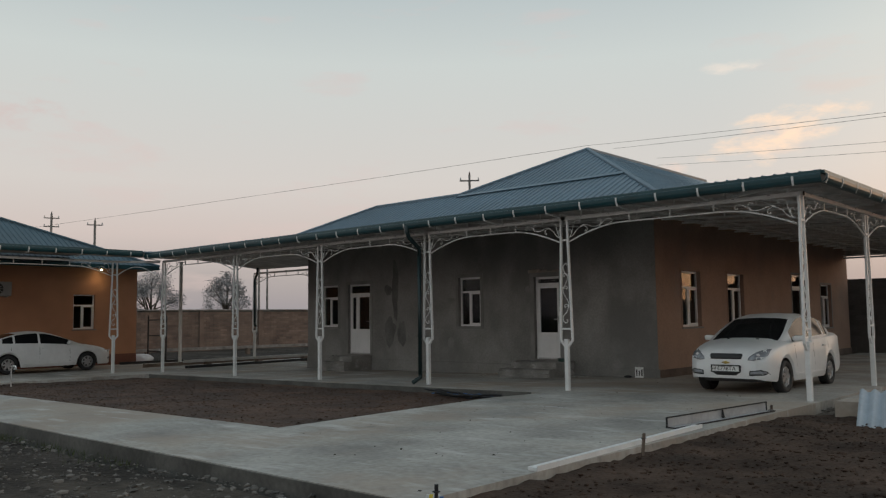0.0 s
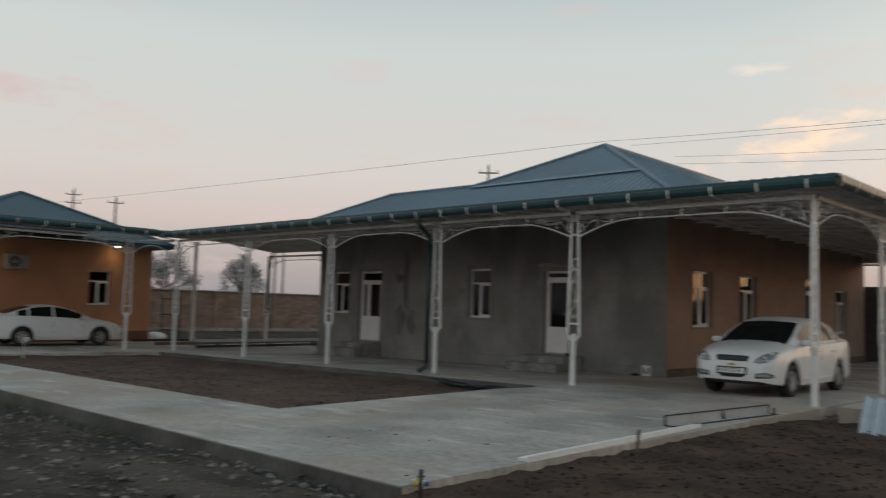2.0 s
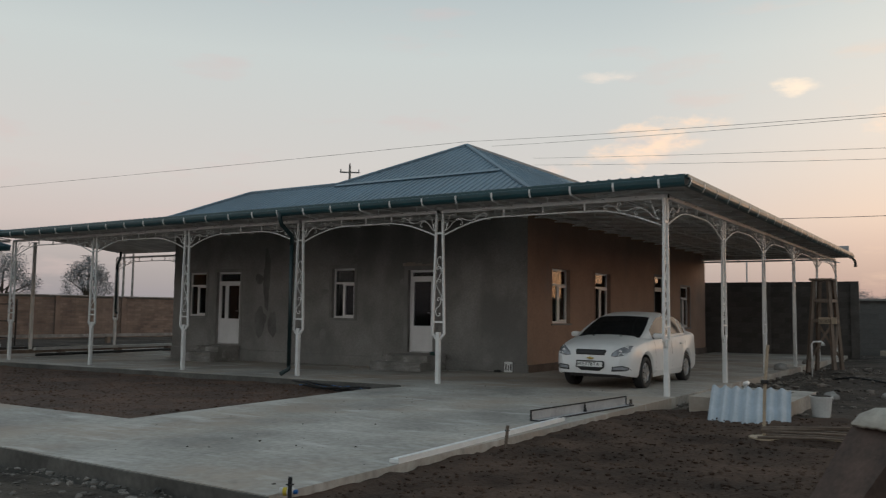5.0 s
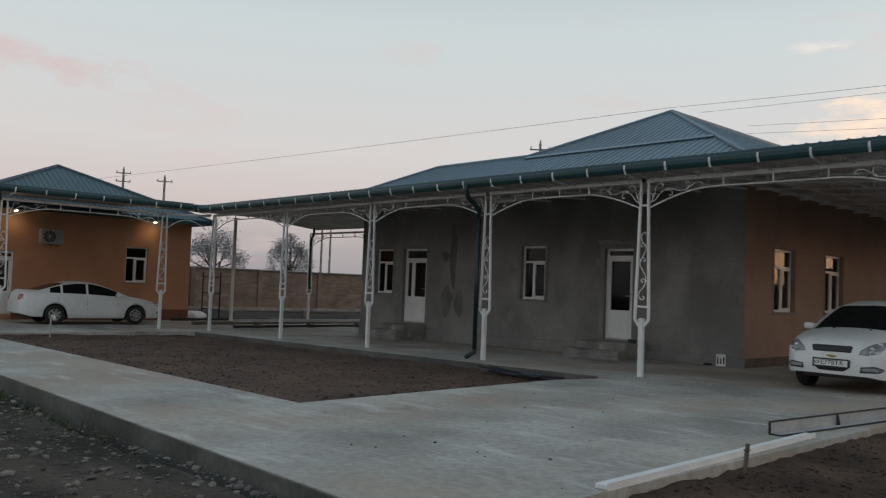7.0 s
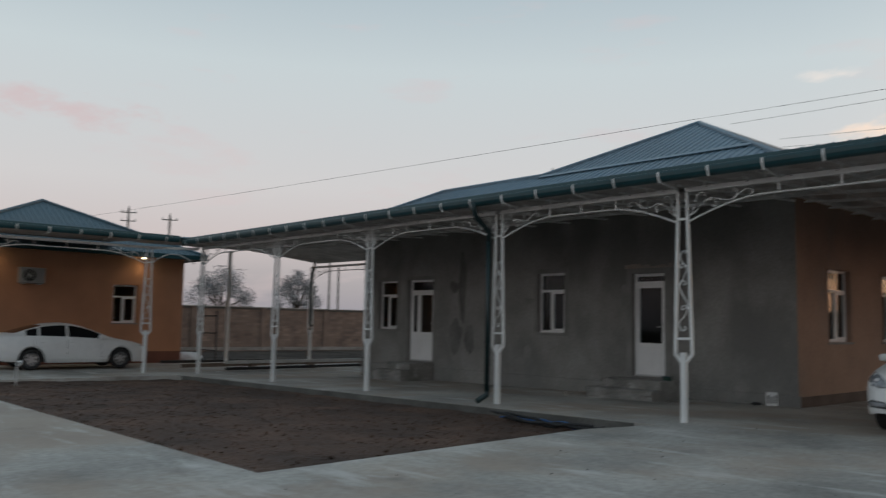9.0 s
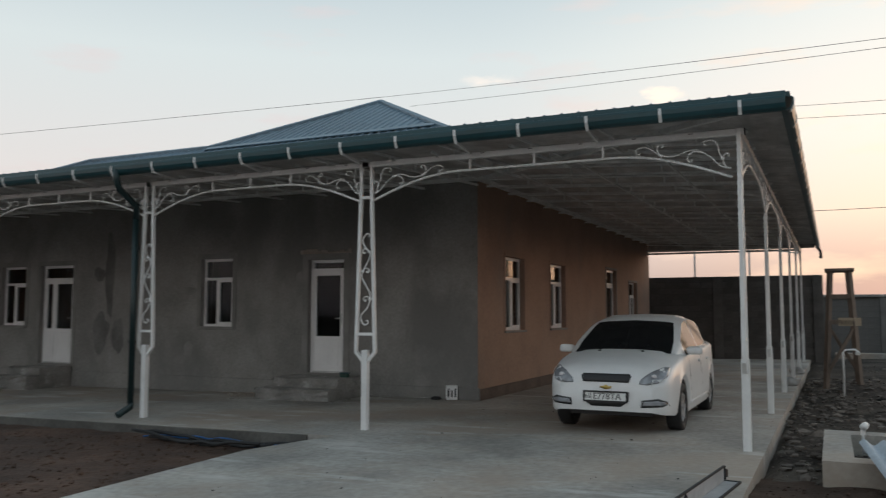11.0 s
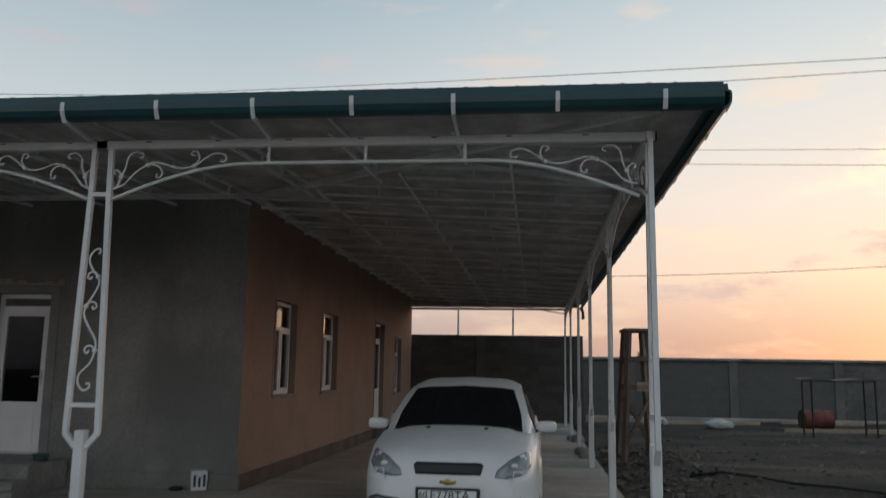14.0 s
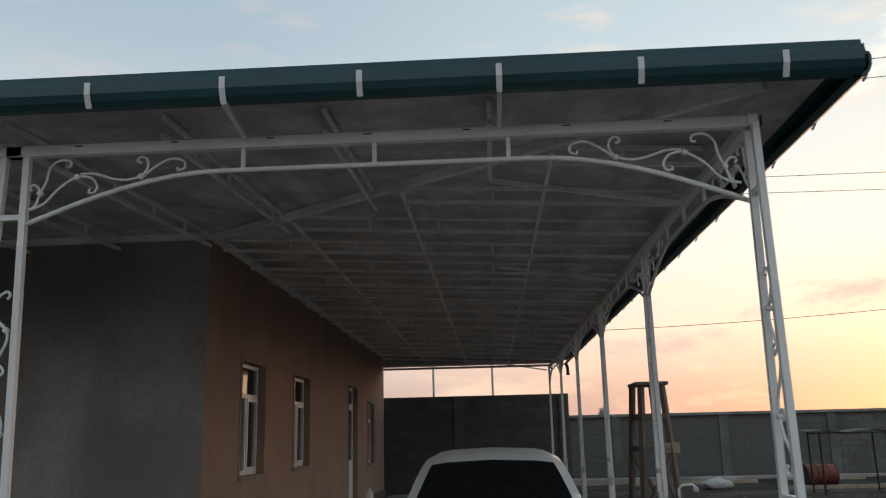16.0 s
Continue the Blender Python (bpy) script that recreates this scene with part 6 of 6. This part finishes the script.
def standpipe(x, y, h, g, label):
    t = thing("standpipe", Matrix.Translation((x, y, g)), label, "standpipe", "standpipes")
    part("riser", sweep(((0, 0, -0.05), (0, 0, h - 0.05), (0.04, 0, h), (0.2, 0.02, h + 0.01), (0.26, 0.02, h - 0.04)), 0.019, sides=10), M_PVC, t, smooth=True)
    part("tap", box(0.2, 0.28, -0.02, 0.04, h - 0.09, h - 0.03, 0.008), M_PLASTIC, t)


standpipe(1.0, 7.6, 0.85, soil_z(1, 7.6), "white plastic water standpipe with a bent head")
standpipe(-18.95, -5.3, 0.55, bed_z(-18.95, -5.3), "white plastic water standpipe standing in the bed")
hose = thing("hose", Matrix(), "black water hose trailing across the soil", "hose")
part("tube", sweep([(1.5 + 0.45 * k, 7.0 - 0.28 * k + 0.25 * math.sin(k * 0.9), soil_z(1.5 + 0.45 * k, 7.0 - 0.28 * k) + 0.035) for k in range(22)], 0.022, sides=8), M_BLACK, hose, smooth=True)


def lump(name, x, y, z, r, material, label, category, seed, flat=0.6):
    bm = bmesh.new()
    bmesh.ops.create_icosphere(bm, subdivisions=3, radius=r)
    for v in bm.verts:
        v.co *= 1 + 0.25 * noise.noise(v.co * (2.2 / r) + Vector((seed, 0, 0)))
        v.co.z = max(-r * flat * 0.5, v.co.z * flat)
    ob = to_obj(name, bm, material, True)
    ob.location = (x, y, z + r * flat * 0.48)
    return tagged(ob, label, category)


lump("sack", 4.7, 19.8, soil_z(4.7, 19.8), 0.42, mat("white_sack", (0.45, 0.44, 0.42), 0.9, var=0.2), "crumpled off-white sack lying on the soil", "sack", 1, 0.45)
for k, (x, y, r) in enumerate(((0.02, 8.9, 0.16), (-0.05, 9.6, 0.12), (0.05, 12.6, 0.15), (-0.08, 13.2, 0.1), (2.2, 2.2, 0.13), (3.0, 3.0, 0.1))):
    lump("rock", x, y, (ground_z(x, y) if x < 0.14 else soil_z(x, y)), r, M_CONC_OLD, "rough lump of broken concrete on the ground", "rock", k + 4, 0.75)
bt = thing("oil_drum", Matrix.Translation((7.6, 19.9, soil_z(7.6, 19.9) + 0.28)) @ Matrix.Rotation(0.1, 4, "Z"), "rust-red steel drum lying on its side", "drum")
part("shell", add_cyl(bmesh.new(), (-0.44, 0, 0), 0.285, 0.88, 24, "x"), mat("red_rust", (0.2, 0.06, 0.04), 0.8, var=0.4, scale=3), bt)
for x in (-0.44, -0.15, 0.15, 0.42):
    part("hoop", add_cyl(bmesh.new(), (x, 0, 0), 0.297, 0.025, 24, "x"), M_RUST, bt)


def work_table(x, y, w, d, h):
    g = soil_z(x, y)
    t = thing("work_table", Matrix.Translation((x, y, g)), "thin dark steel table frame with a sagging sheet top", "table", "yard tables")
    bm = bmesh.new()
    for i in range(13):
        for j in (0, 1):
            bm.verts.new((-w / 2 + w * i / 12, -d / 2 + d * j, h + 0.05 + 0.03 * math.sin(i * 0.9) + 0.02 * j))
    bm.verts.ensure_lookup_table()
    for i in range(12):
        bm.faces.new((bm.verts[2 * i], bm.verts[2 * i + 2], bm.verts[2 * i + 3], bm.verts[2 * i + 1]))
    e = bmesh.ops.extrude_face_region(bm, geom=list(bm.faces))
    bmesh.ops.translate(bm, verts=[v for v in e["geom"] if isinstance(v, bmesh.types.BMVert)], vec=(0, 0, -0.015))
    part("top_sheet", bm, M_BLOCKD, t)
    for a in (-1, 1):
        for b in (-1, 1):
            part("leg", sweep(((a * w * 0.38, b * d * 0.42, -0.03), (a * w * 0.38, b * d * 0.42, h + 0.03)), 0.018, square=True), M_CARBLACK, t)
        part("rail", sweep(((-w * 0.38, a * d * 0.42, h), (w * 0.38, a * d * 0.42, h)), 0.015, square=True), M_CARBLACK, t)


work_table(7.1, 16.5, 2.1, 0.9, 1.45)
work_table(9.4, 15.6, 1.9, 0.9, 1.4)
for k, (x0, y0, x1, y1) in enumerate(((6.3, 18.6, 10.5, 17.9), (2.6, 21.5, 6.4, 21.7), (7.2, 22.2, 9.8, 22.1))):
    b = thing("plank", Matrix(), "long weathered plank lying on the soil", "plank", "yard planks")
    part("board", sweep(((x0, y0, soil_z(x0, y0) + 0.06), (x1, y1, soil_z(x1, y1) + 0.06)), 0.05, square=True), M_PALEWOOD, b)

# pipes coiled in the corner of the bed
for k, (mt, lab) in enumerate(((M_BLUE, "blue"), (M_BLACK, "black"), (M_BLACK, "black"), (M_BLUE, "blue"), (M_BLACK, "black"), (M_BLACK, "black"))):
    t = thing("pipe_coil", Matrix(), lab + " plastic pipe lying in the corner of the bed", "pipe", "bed pipes")
    pts = []
    for i in range(34):
        a = i / 33
        x = -7.4 + 2.25 * a + 0.12 * math.sin(5 * a + k)
        y = -0.80 - 0.085 * k - 0.10 * math.sin(2.6 * a * (1 + 0.15 * k) + k) - 0.22 * a * a * (k % 3 - 1)
        x, y = min(x, -5.17), min(-0.70, y)
        pts.append((x, y, bed_z(x, y) + 0.03 + 0.018 * k + 0.025 * math.sin(7 * a + 1.7 * k)))
    part("tube", sweep(pts, 0.012 if mt is M_BLUE else 0.021, sides=8), mt, t, smooth=True)

# things by the house walls
g = ground_z(-5.3, 4.1)
t = thing("paint_tin", Matrix.Translation((-5.28, 4.02, g)) @ Matrix.Rotation(0.5, 4, "Z"), "white printed box standing at the wall corner", "box")
part("carton", box(-0.1, 0.1, -0.09, 0.09, 0, 0.25, 0.008), M_PVC, t)
for k in range(3):
    part("print_bar", box(-0.075 + 0.06 * k, -0.045 + 0.06 * k, -0.0935, -0.0905, 0.05, 0.2 - 0.03 * (k % 2)), M_CARBLACK, t)
lump("rag", -5.55, 3.95, ground_z(-5.5, 3.95), 0.09, M_BLACK, "black rag lying beside the wall", "rag", 11, 0.4)
t = thing("plant_pot", Matrix.Translation((-7.35, 3.78, 0.15)), "dark green plastic tub on the entrance step", "tub")
part("tub", add_cyl(bmesh.new(), (0, 0, 0), 0.085, 0.18, 18, r2=0.1), mat("green_plastic", (0.03, 0.075, 0.06), 0.5), t)
part("rim", add_cyl(bmesh.new(), (0, 0, 0.17), 0.108, 0.018, 18), M_GREEN, t)
c = thing("cable", Matrix(), "pale cable hanging from the step to the floor", "cable")
part("wire", sweep(smooth([(-7.25, 3.74, 0.34), (-7.1, 3.7, 0.2), (-6.9, 3.72, 0.0), (-6.6, 3.85, -0.075), (-6.1, 3.93, -0.072), (-5.5, 3.96, -0.066)], 6), 0.007, sides=6), M_CONC_OLD, c)
for k, (x, y, r) in enumerate(((-15.9, 3.35, 0.12), (-16.35, 3.5, 0.1), (-15.55, 3.15, 0.08))):
    lump("boot", x, y, ground_z(x, y), r, M_BLACK, "dark worn shoe lying beside the steps", "shoe", k + 20, 0.6)
# white thing on the side step
t = thing("jug", Matrix.Translation((SX + 0.35, 14.0, 0.16)), "small white plastic jug on the side step", "jug")
part("jar", add_cyl(bmesh.new(), (0, 0, 0), 0.1, 0.2, 16, r2=0.06), M_PVC, t, smooth=True)
part("neck", add_cyl(bmesh.new(), (0, 0, 0.2), 0.04, 0.07, 12), M_PVC, t, smooth=True)

# steel stock, timbers and a tarpaulin under the rear roof
for k, (a, b, r, mt, lab) in enumerate((((-22.0, 1.6), (-22.4, 8.2), 0.05, M_PLASTIC, "pale steel profile lying on trestles"), ((-21.2, 1.2), (-21.9, 7.4), 0.045, M_CARBLACK, "dark steel profile lying on the slab"), ((-23.0, 0.6), (-24.0, 8.8), 0.06, M_WOOD, "weathered timber lying on the slab"), ((-33, 3.5), (-33, 20), 0.07, M_CONC_OLD, "long pale pipe along the far yard"), ((-25.6, 1.0), (-25.9, 5.2), 0.05, M_CARBLACK, "dark steel profile lying on the slab"))):
    t = thing("steel_profile" if mt is not M_WOOD else "timber", Matrix(), lab, "beam", "stored beams")
    z = 0.2 if k in (0, 3) else 0.05
    part("bar", sweep(((*a, ground_z(*a) + z + r), (*b, ground_z(*b) + z + r)), r, square=True), mt, t)
    if z > 0.1:
        for s in (0.15, 0.5, 0.85):
            x, y = a[0] + (b[0] - a[0]) * s, a[1] + (b[1] - a[1]) * s
            part("bearer", box(x - 0.12, x + 0.12, y - 0.09, y + 0.09, soil_z(x, y) - 0.1, ground_z(x, y) + z + 0.002), M_WOOD, t)
lump("tarpaulin", -29.2, 3.55, ground_z(-27, 4.3) - 0.1, 0.62, mat("white_tarp", (0.62, 0.62, 0.63), 0.6, var=0.15, scale=4), "white plastic sheet heaped on stored materials", "tarpaulin", 31, 0.45)
rk = thing("rack", Matrix.Translation((-29.5, 4.6, ground_z(-27, 4.6) - 0.15)), "dark steel storage rack in the far yard", "rack")
for x in (-0.8, 0.8):
    part("upright", sweep(((x, 0, 0), (x, 0, 2.1)), 0.03, square=True), M_CARBLACK, rk)
for z in (0.5, 1.2, 1.9):
    part("shelf_bar", sweep(((-0.8, 0, z), (0.8, 0, z)), 0.025, square=True), M_CARBLACK, rk)

# ---- poles, wires, trees, distance ----
def utility_pole(x, y, h, label, arms=2, r=0.13):
    g = ground_z(x, y) - 0.2
    t = thing("utility_pole", Matrix.Translation((x, y, g)) @ Matrix.Rotation(math.atan2(y + 12, x - 3) + math.pi / 2, 4, "Z"), label, "utility pole", "utility poles")
    part("mast", sweep(((0, 0, 0), (0, 0, h)), r, sides=10, taper=0.65), M_CONC_OLD, t)
    for k in range(arms):
        z = h - 0.5 - 0.9 * k
        part("crossarm", box(-0.75, 0.75, -0.05, 0.05, z, z + 0.1), M_CONC_OLD, t)
        for s in (-0.68, 0.68):
            part("insulator", add_cyl(bmesh.new(), (s, 0, z + 0.1), 0.06, 0.2, 10, r2=0.04), M_PLASTIC, t)
    part("top_insulator", add_cyl(bmesh.new(), (0, 0, h), 0.06, 0.25, 10, r2=0.04), M_CARBLACK, t)
    return Vector((x, y, g + h + 0.2))


def at_az(az, d, x0=4.7, y0=-13.7):
    return x0 + d * math.cos(radians(az)), y0 + d * math.sin(radians(az))


LABP = "concrete utility pole with crossarms and insulators"
pA = utility_pole(*at_az(130.5, 62), 62 * math.tan(radians(9.3)) + 1.7 + 1.0, LABP, 1)
pB = utility_pole(*at_az(158.2, 95), 95 * math.tan(radians(6.45)) + 2.6, LABP, 2, 0.17)
pC = utility_pole(*at_az(155.65, 90), 90 * math.tan(radians(6.1)) + 2.6, LABP, 1, 0.17)
pD = utility_pole(*at_az(169.8, 120), 120 * math.tan(radians(3.65)) + 2.6, LABP, 2, 0.17)
for az, d in ((145.6, 70), (145.0, 74)):
    utility_pole(*at_az(az, d, 3.0, -11.9), 70 * math.tan(radians(3.3)) + 2.6, LABP, 0, 0.12)

M_WIRE = mat("dull_aluminium_cable", (0.09, 0.09, 0.092), 0.7, var=0.1, bump=0)


def wire(a, b, sag, label="thin dark overhead power line", r=0.012):
    t = thing("power_line", Matrix(), label, "power line", "power lines")
    a, b = Vector(a), Vector(b)
    part("strand", sweep([a.lerp(b, k / 20) - Vector((0, 0, sag * 4 * (k / 20) * (1 - k / 20))) for k in range(21)], r, sides=5), M_WIRE, t)


# service lines that come down from the pole behind the house to one beside the yard
end = Vector((14.4, -2.9, 0))
utility_pole(end.x, end.y, 4.5, LABP, 1, 0.1)
way_r, way_l = Vector((0.899, -0.419, -0.127)), Vector((-0.991, -0.134, 0.0))
for k, q in enumerate(((-9.1, 8.1, 6.78), (4.1, 3.4, 5.02), (4.0, 6.4, 5.12), (4.0, 6.4, 4.87))):
    q = Vector(q)
    mid = q if k == 0 else q - way_r * ((q.x + 9.0) / 0.899)
    wire(mid, (end.x, mid.y + way_r.y * (end.x - mid.x) / 0.899 if k > 1 else end.y, mid.z + way_r.z * (end.x - mid.x) / 0.899), 0.12, r=0.0045)
    if k == 0:
        wire(mid, mid + way_l * 75, 0.25, r=0.006)
far_l = Vector((-9.1, 8.1, 6.78)) + way_l * 75
utility_pole(far_l.x, far_l.y, 8.2, LABP, 2, 0.15)
utility_pole(end.x, end.y + 3.4, 4.5, LABP, 1, 0.1)
lo_a, lo_b = at_az(50, 95, -1.2, -5.5), at_az(112, 95, -1.2, -5.5)
for q in (lo_a, lo_b):
    utility_pole(*q, 14.0, LABP, 1, 0.15)
wire((*lo_a, 14.0), (*lo_b, 13.6), 2.6, r=0.03)


def tree(x, y, h, w, seed, label):
    rnd = random.Random(seed)
    g = ground_z(x, y) - 0.2
    t = thing("tree", Matrix.Translation((x, y, g)), label, "tree", "far trees")
    bm = add_sweep(bmesh.new(), ((0, 0, 0), (0.1, 0, h * 0.25), (0.0, 0.1, h * 0.6)), 0.05 * h * 0.6, sides=8, taper=0.4)
    tips = []
    for k in range(18):
        a = k * 2.4 + rnd.uniform(-0.4, 0.4)
        z = h * rnd.uniform(0.2, 0.5)
        q = math.sqrt((k + 0.5) / 18) * rnd.uniform(0.75, 1.1)
        e = Vector((math.cos(a) * w * 0.46 * q, math.sin(a) * w * 0.46 * q, h * (0.9 - 0.42 * q * q + rnd.uniform(-0.1, 0.06))))
        add_sweep(bm, ((0, 0, z), e * 0.5 + Vector((0, 0, z * 0.5)), e), 0.012 * h, sides=5, taper=0.3)
        tips.append(e)
    part("trunk", bm, M_BARK, t)
    bm = bmesh.new()
    for k in range(8000):
        c = rnd.choice(tips)
        p_ = c + Vector([max(-1.7, min(1.7, rnd.gauss(0, 1))) * q for q in (w * 0.075, w * 0.075, h * 0.06)])
        s = rnd.uniform(0.03, 0.07) * h / 6
        d1 = Vector((rnd.uniform(-1, 1), rnd.uniform(-1, 1), rnd.uniform(-1, 1))).normalized()
        d2 = d1.orthogonal().normalized()
        bm.faces.new([bm.verts.new(p_ + d1 * s), bm.verts.new(p_ + d2 * s * 0.6), bm.verts.new(p_ - d1 * s), bm.verts.new(p_ - d2 * s * 0.6)])
    part("crown", bm, M_LEAF, t, "thin uneven crown")


tree(*at_az(152.7, 80, 3, -12), 6.9, 6.2, 1, "far broad tree with a thin dusty crown")
tree(*at_az(147.7, 80, 3, -12), 6.6, 4.4, 3, "far broad tree with a thin dusty crown")
for k, (az, d, h, w) in enumerate(((97.6, 170, 7.5, 13), (95.2, 175, 6.0, 12), (93.0, 180, 5.5, 12), (103.5, 120, 5.5, 6), (73.8, 210, 5.5, 4), (69.5, 220, 5.5, 6), (66.0, 210, 5.5, 5), (63.0, 230, 6, 7), (82.7, 190, 7.5, 3), (78, 240, 5, 8))):
    tree(*at_az(az, d, -1 if az < 90 else 4.7, -5 if az < 90 else -13.7), h, w, 40 + k, "far tree on the horizon beyond the wall")


def far_band(name, az0, az1, d, hmin, hmax, seed):
    """A far line of low bushes and roofs along the horizon."""
    rnd = random.Random(seed)
    bm = bmesh.new()
    az = az0
    while az < az1:
        x, y = at_az(az, d + rnd.uniform(-15, 15), 0, -8)
        h = rnd.uniform(hmin, hmax)
        w = rnd.uniform(3, 9)
        bmesh.ops.create_icosphere(bm, subdivisions=2, radius=1, matrix=Matrix.Translation((x, y, -0.5)) @ Matrix.Diagonal((w, w, h, 1)))
        az += rnd.uniform(0.25, 0.9)
    for v in bm.verts:
        v.co += Vector((noise.noise(v.co * 0.9), noise.noise(v.co * 0.9 + Vector((5, 0, 0))), noise.noise(v.co * 0.8 + Vector((0, 7, 0))))) * 0.9
    ob = tagged(to_obj(name, bm, M_FAR), "hazy far line of bushes along the horizon", "bushes", "", "stuff")


far_band("far_bushes", 55, 100, 260, 2.5, 4.2, 1)
far_band("far_bushes", 135, 175, 180, 2.0, 3.2, 2)
for k, (az, d, w, h) in enumerate(((149.5, 120, 16, 2.9), (144.2, 125, 10, 3.2), (95.5, 190, 20, 3.4))):
    x, y = at_az(az, d)
    t = thing("shed", Matrix.Translation((x, y, -0.6)), "low pale far shed beyond the wall", "shed", "far sheds")
    part("wall", box(-w / 2, w / 2, -4, 4, 0, h * 0.75), M_CONC_OLD, t)
    bm = bmesh.new()
    v = [bm.verts.new(p) for p in ((-w / 2 - 0.4, -4.5, h * 0.75), (w / 2 + 0.4, -4.5, h * 0.75), (w / 2 + 0.4, 4.5, h * 0.75), (-w / 2 - 0.4, 4.5, h * 0.75), (-w / 2 - 0.4, 0, h * 1.05), (w / 2 + 0.4, 0, h * 1.05))]
    for f in ((0, 1, 5, 4), (2, 3, 4, 5), (0, 4, 3), (1, 2, 5), (0, 3, 2, 1)):
        bm.faces.new([v[i] for i in f])
    part("roof", bm, M_SLATE, t)


# ---- stones and clods ----
def scatter(name, n, place, rmin, rmax, material, label, seed):
    rnd = random.Random(seed)
    base = bmesh.new()
    bmesh.ops.create_icosphere(base, subdivisions=1, radius=1)
    V0 = [v.co.copy() for v in base.verts]
    F0 = [[v.index for v in f.verts] for f in base.faces]
    base.free()
    verts, faces = [], []
    for _ in range(n):
        x, y, zf = place(rnd)
        r = rmin * (rmax / rmin) ** (rnd.random() ** 2.2)
        sx, sy, sz = r * rnd.uniform(0.7, 1.4), r * rnd.uniform(0.7, 1.2), r * rnd.uniform(0.35, 0.7)
        a = rnd.uniform(0, 6.28)
        ca, sa = math.cos(a), math.sin(a)
        o = len(verts)
        for v in V0:
            k = rnd.uniform(0.6, 1.25)
            px, py, pz = v.x * sx * k, v.y * sy * k, v.z * sz * k
            verts.append((x + px * ca - py * sa, y + px * sa + py * ca, zf(x, y) + sz * 0.35 + pz))
        faces += [[i + o for i in f] for f in F0]
    me = bpy.data.meshes.new(name)
    me.from_pydata(verts, [], faces)
    me.materials.append(material)
    return tagged(new(name, me), label, "stones", "", "stuff")


def by_path(r):
    d = r.random() ** 1.6
    x = r.uniform(-26, 1.5)
    return x, -9.38 - 0.034 * max(-24, min(0, x)) - d * 3.2, soil_z


def left_yard(r):
    return r.uniform(-30, 4), r.uniform(-17, -9.5), soil_z


def by_drive(r):
    return 0.25 + abs(r.gauss(0, 1)) * 1.1, r.uniform(-0.9, 13), soil_z


def right_yard(r):
    return r.uniform(0.3, 12), r.uniform(-6, 23), soil_z


def in_bed(r):
    return r.uniform(-20.2, -4.9), r.uniform(-7.0, -0.95), bed_z


def in_raked(r):
    return r.uniform(0.3, 6), r.uniform(-10, -1.3), raked_z


scatter("gravel", 7500, by_path, 0.008, 0.05, M_STONE, "grey stones and rubble along the slab edge", 1)
scatter("gravel", 3500, left_yard, 0.006, 0.03, M_STONE, "grey stones strewn over the earth yard", 2)
scatter("rubble", 1500, by_drive, 0.018, 0.085, mat("clods", (0.12, 0.10, 0.085), 0.95, var=0.3, island=0.5), "clods and broken stones beside the drive", 3)
scatter("gravel", 1800, right_yard, 0.012, 0.07, mat("yard_stones", (0.13, 0.115, 0.10), 0.95, var=0.3, island=0.5), "stones and clods over the back yard", 4)
scatter("clods", 11000, in_bed, 0.006, 0.03, M_BED, "crumbled brown clods in the bed", 5)
scatter("clods", 9000, in_raked, 0.006, 0.034, M_RAKED, "crumbled brown clods on raked earth", 6)
scatter("crumbs", 140, lambda r: (r.uniform(-10.2, -6.6), r.uniform(2.7, 4.1), ground_z), 0.012, 0.06, M_CONC, "mortar crumbs beside the entrance steps", 7)
scatter("crumbs", 120, lambda r: (r.uniform(-4.5, 0.1), r.uniform(-9, 3), ground_z), 0.005, 0.02, M_SOIL, "bits of dirt on the slab", 8)
# grass tufts at the slab foot
rnd = random.Random(12)
bm = bmesh.new()
for k in range(2200):
    x = rnd.choice((rnd.uniform(-16, -4), rnd.gauss(-10.5, 1.6)))
    y = -9.36 - 0.034 * x - abs(rnd.gauss(0, 0.2))
    z = soil_z(x, y)
    h, a = rnd.uniform(0.03, 0.1), rnd.uniform(0, 6.28)
    dx, dy = 0.006 * math.cos(a), 0.006 * math.sin(a)
    bm.faces.new([bm.verts.new(p) for p in ((x - dx, y - dy, z), (x + dx, y + dy, z), (x + rnd.uniform(-0.04, 0.04), y + rnd.uniform(-0.04, 0.04), z + h))])
tagged(to_obj("weeds", bm, mat("dull_grass", (0.07, 0.085, 0.035), 0.9, var=0.4, scale=5)), "dull green weeds along the slab edge", "weeds", "", "stuff")
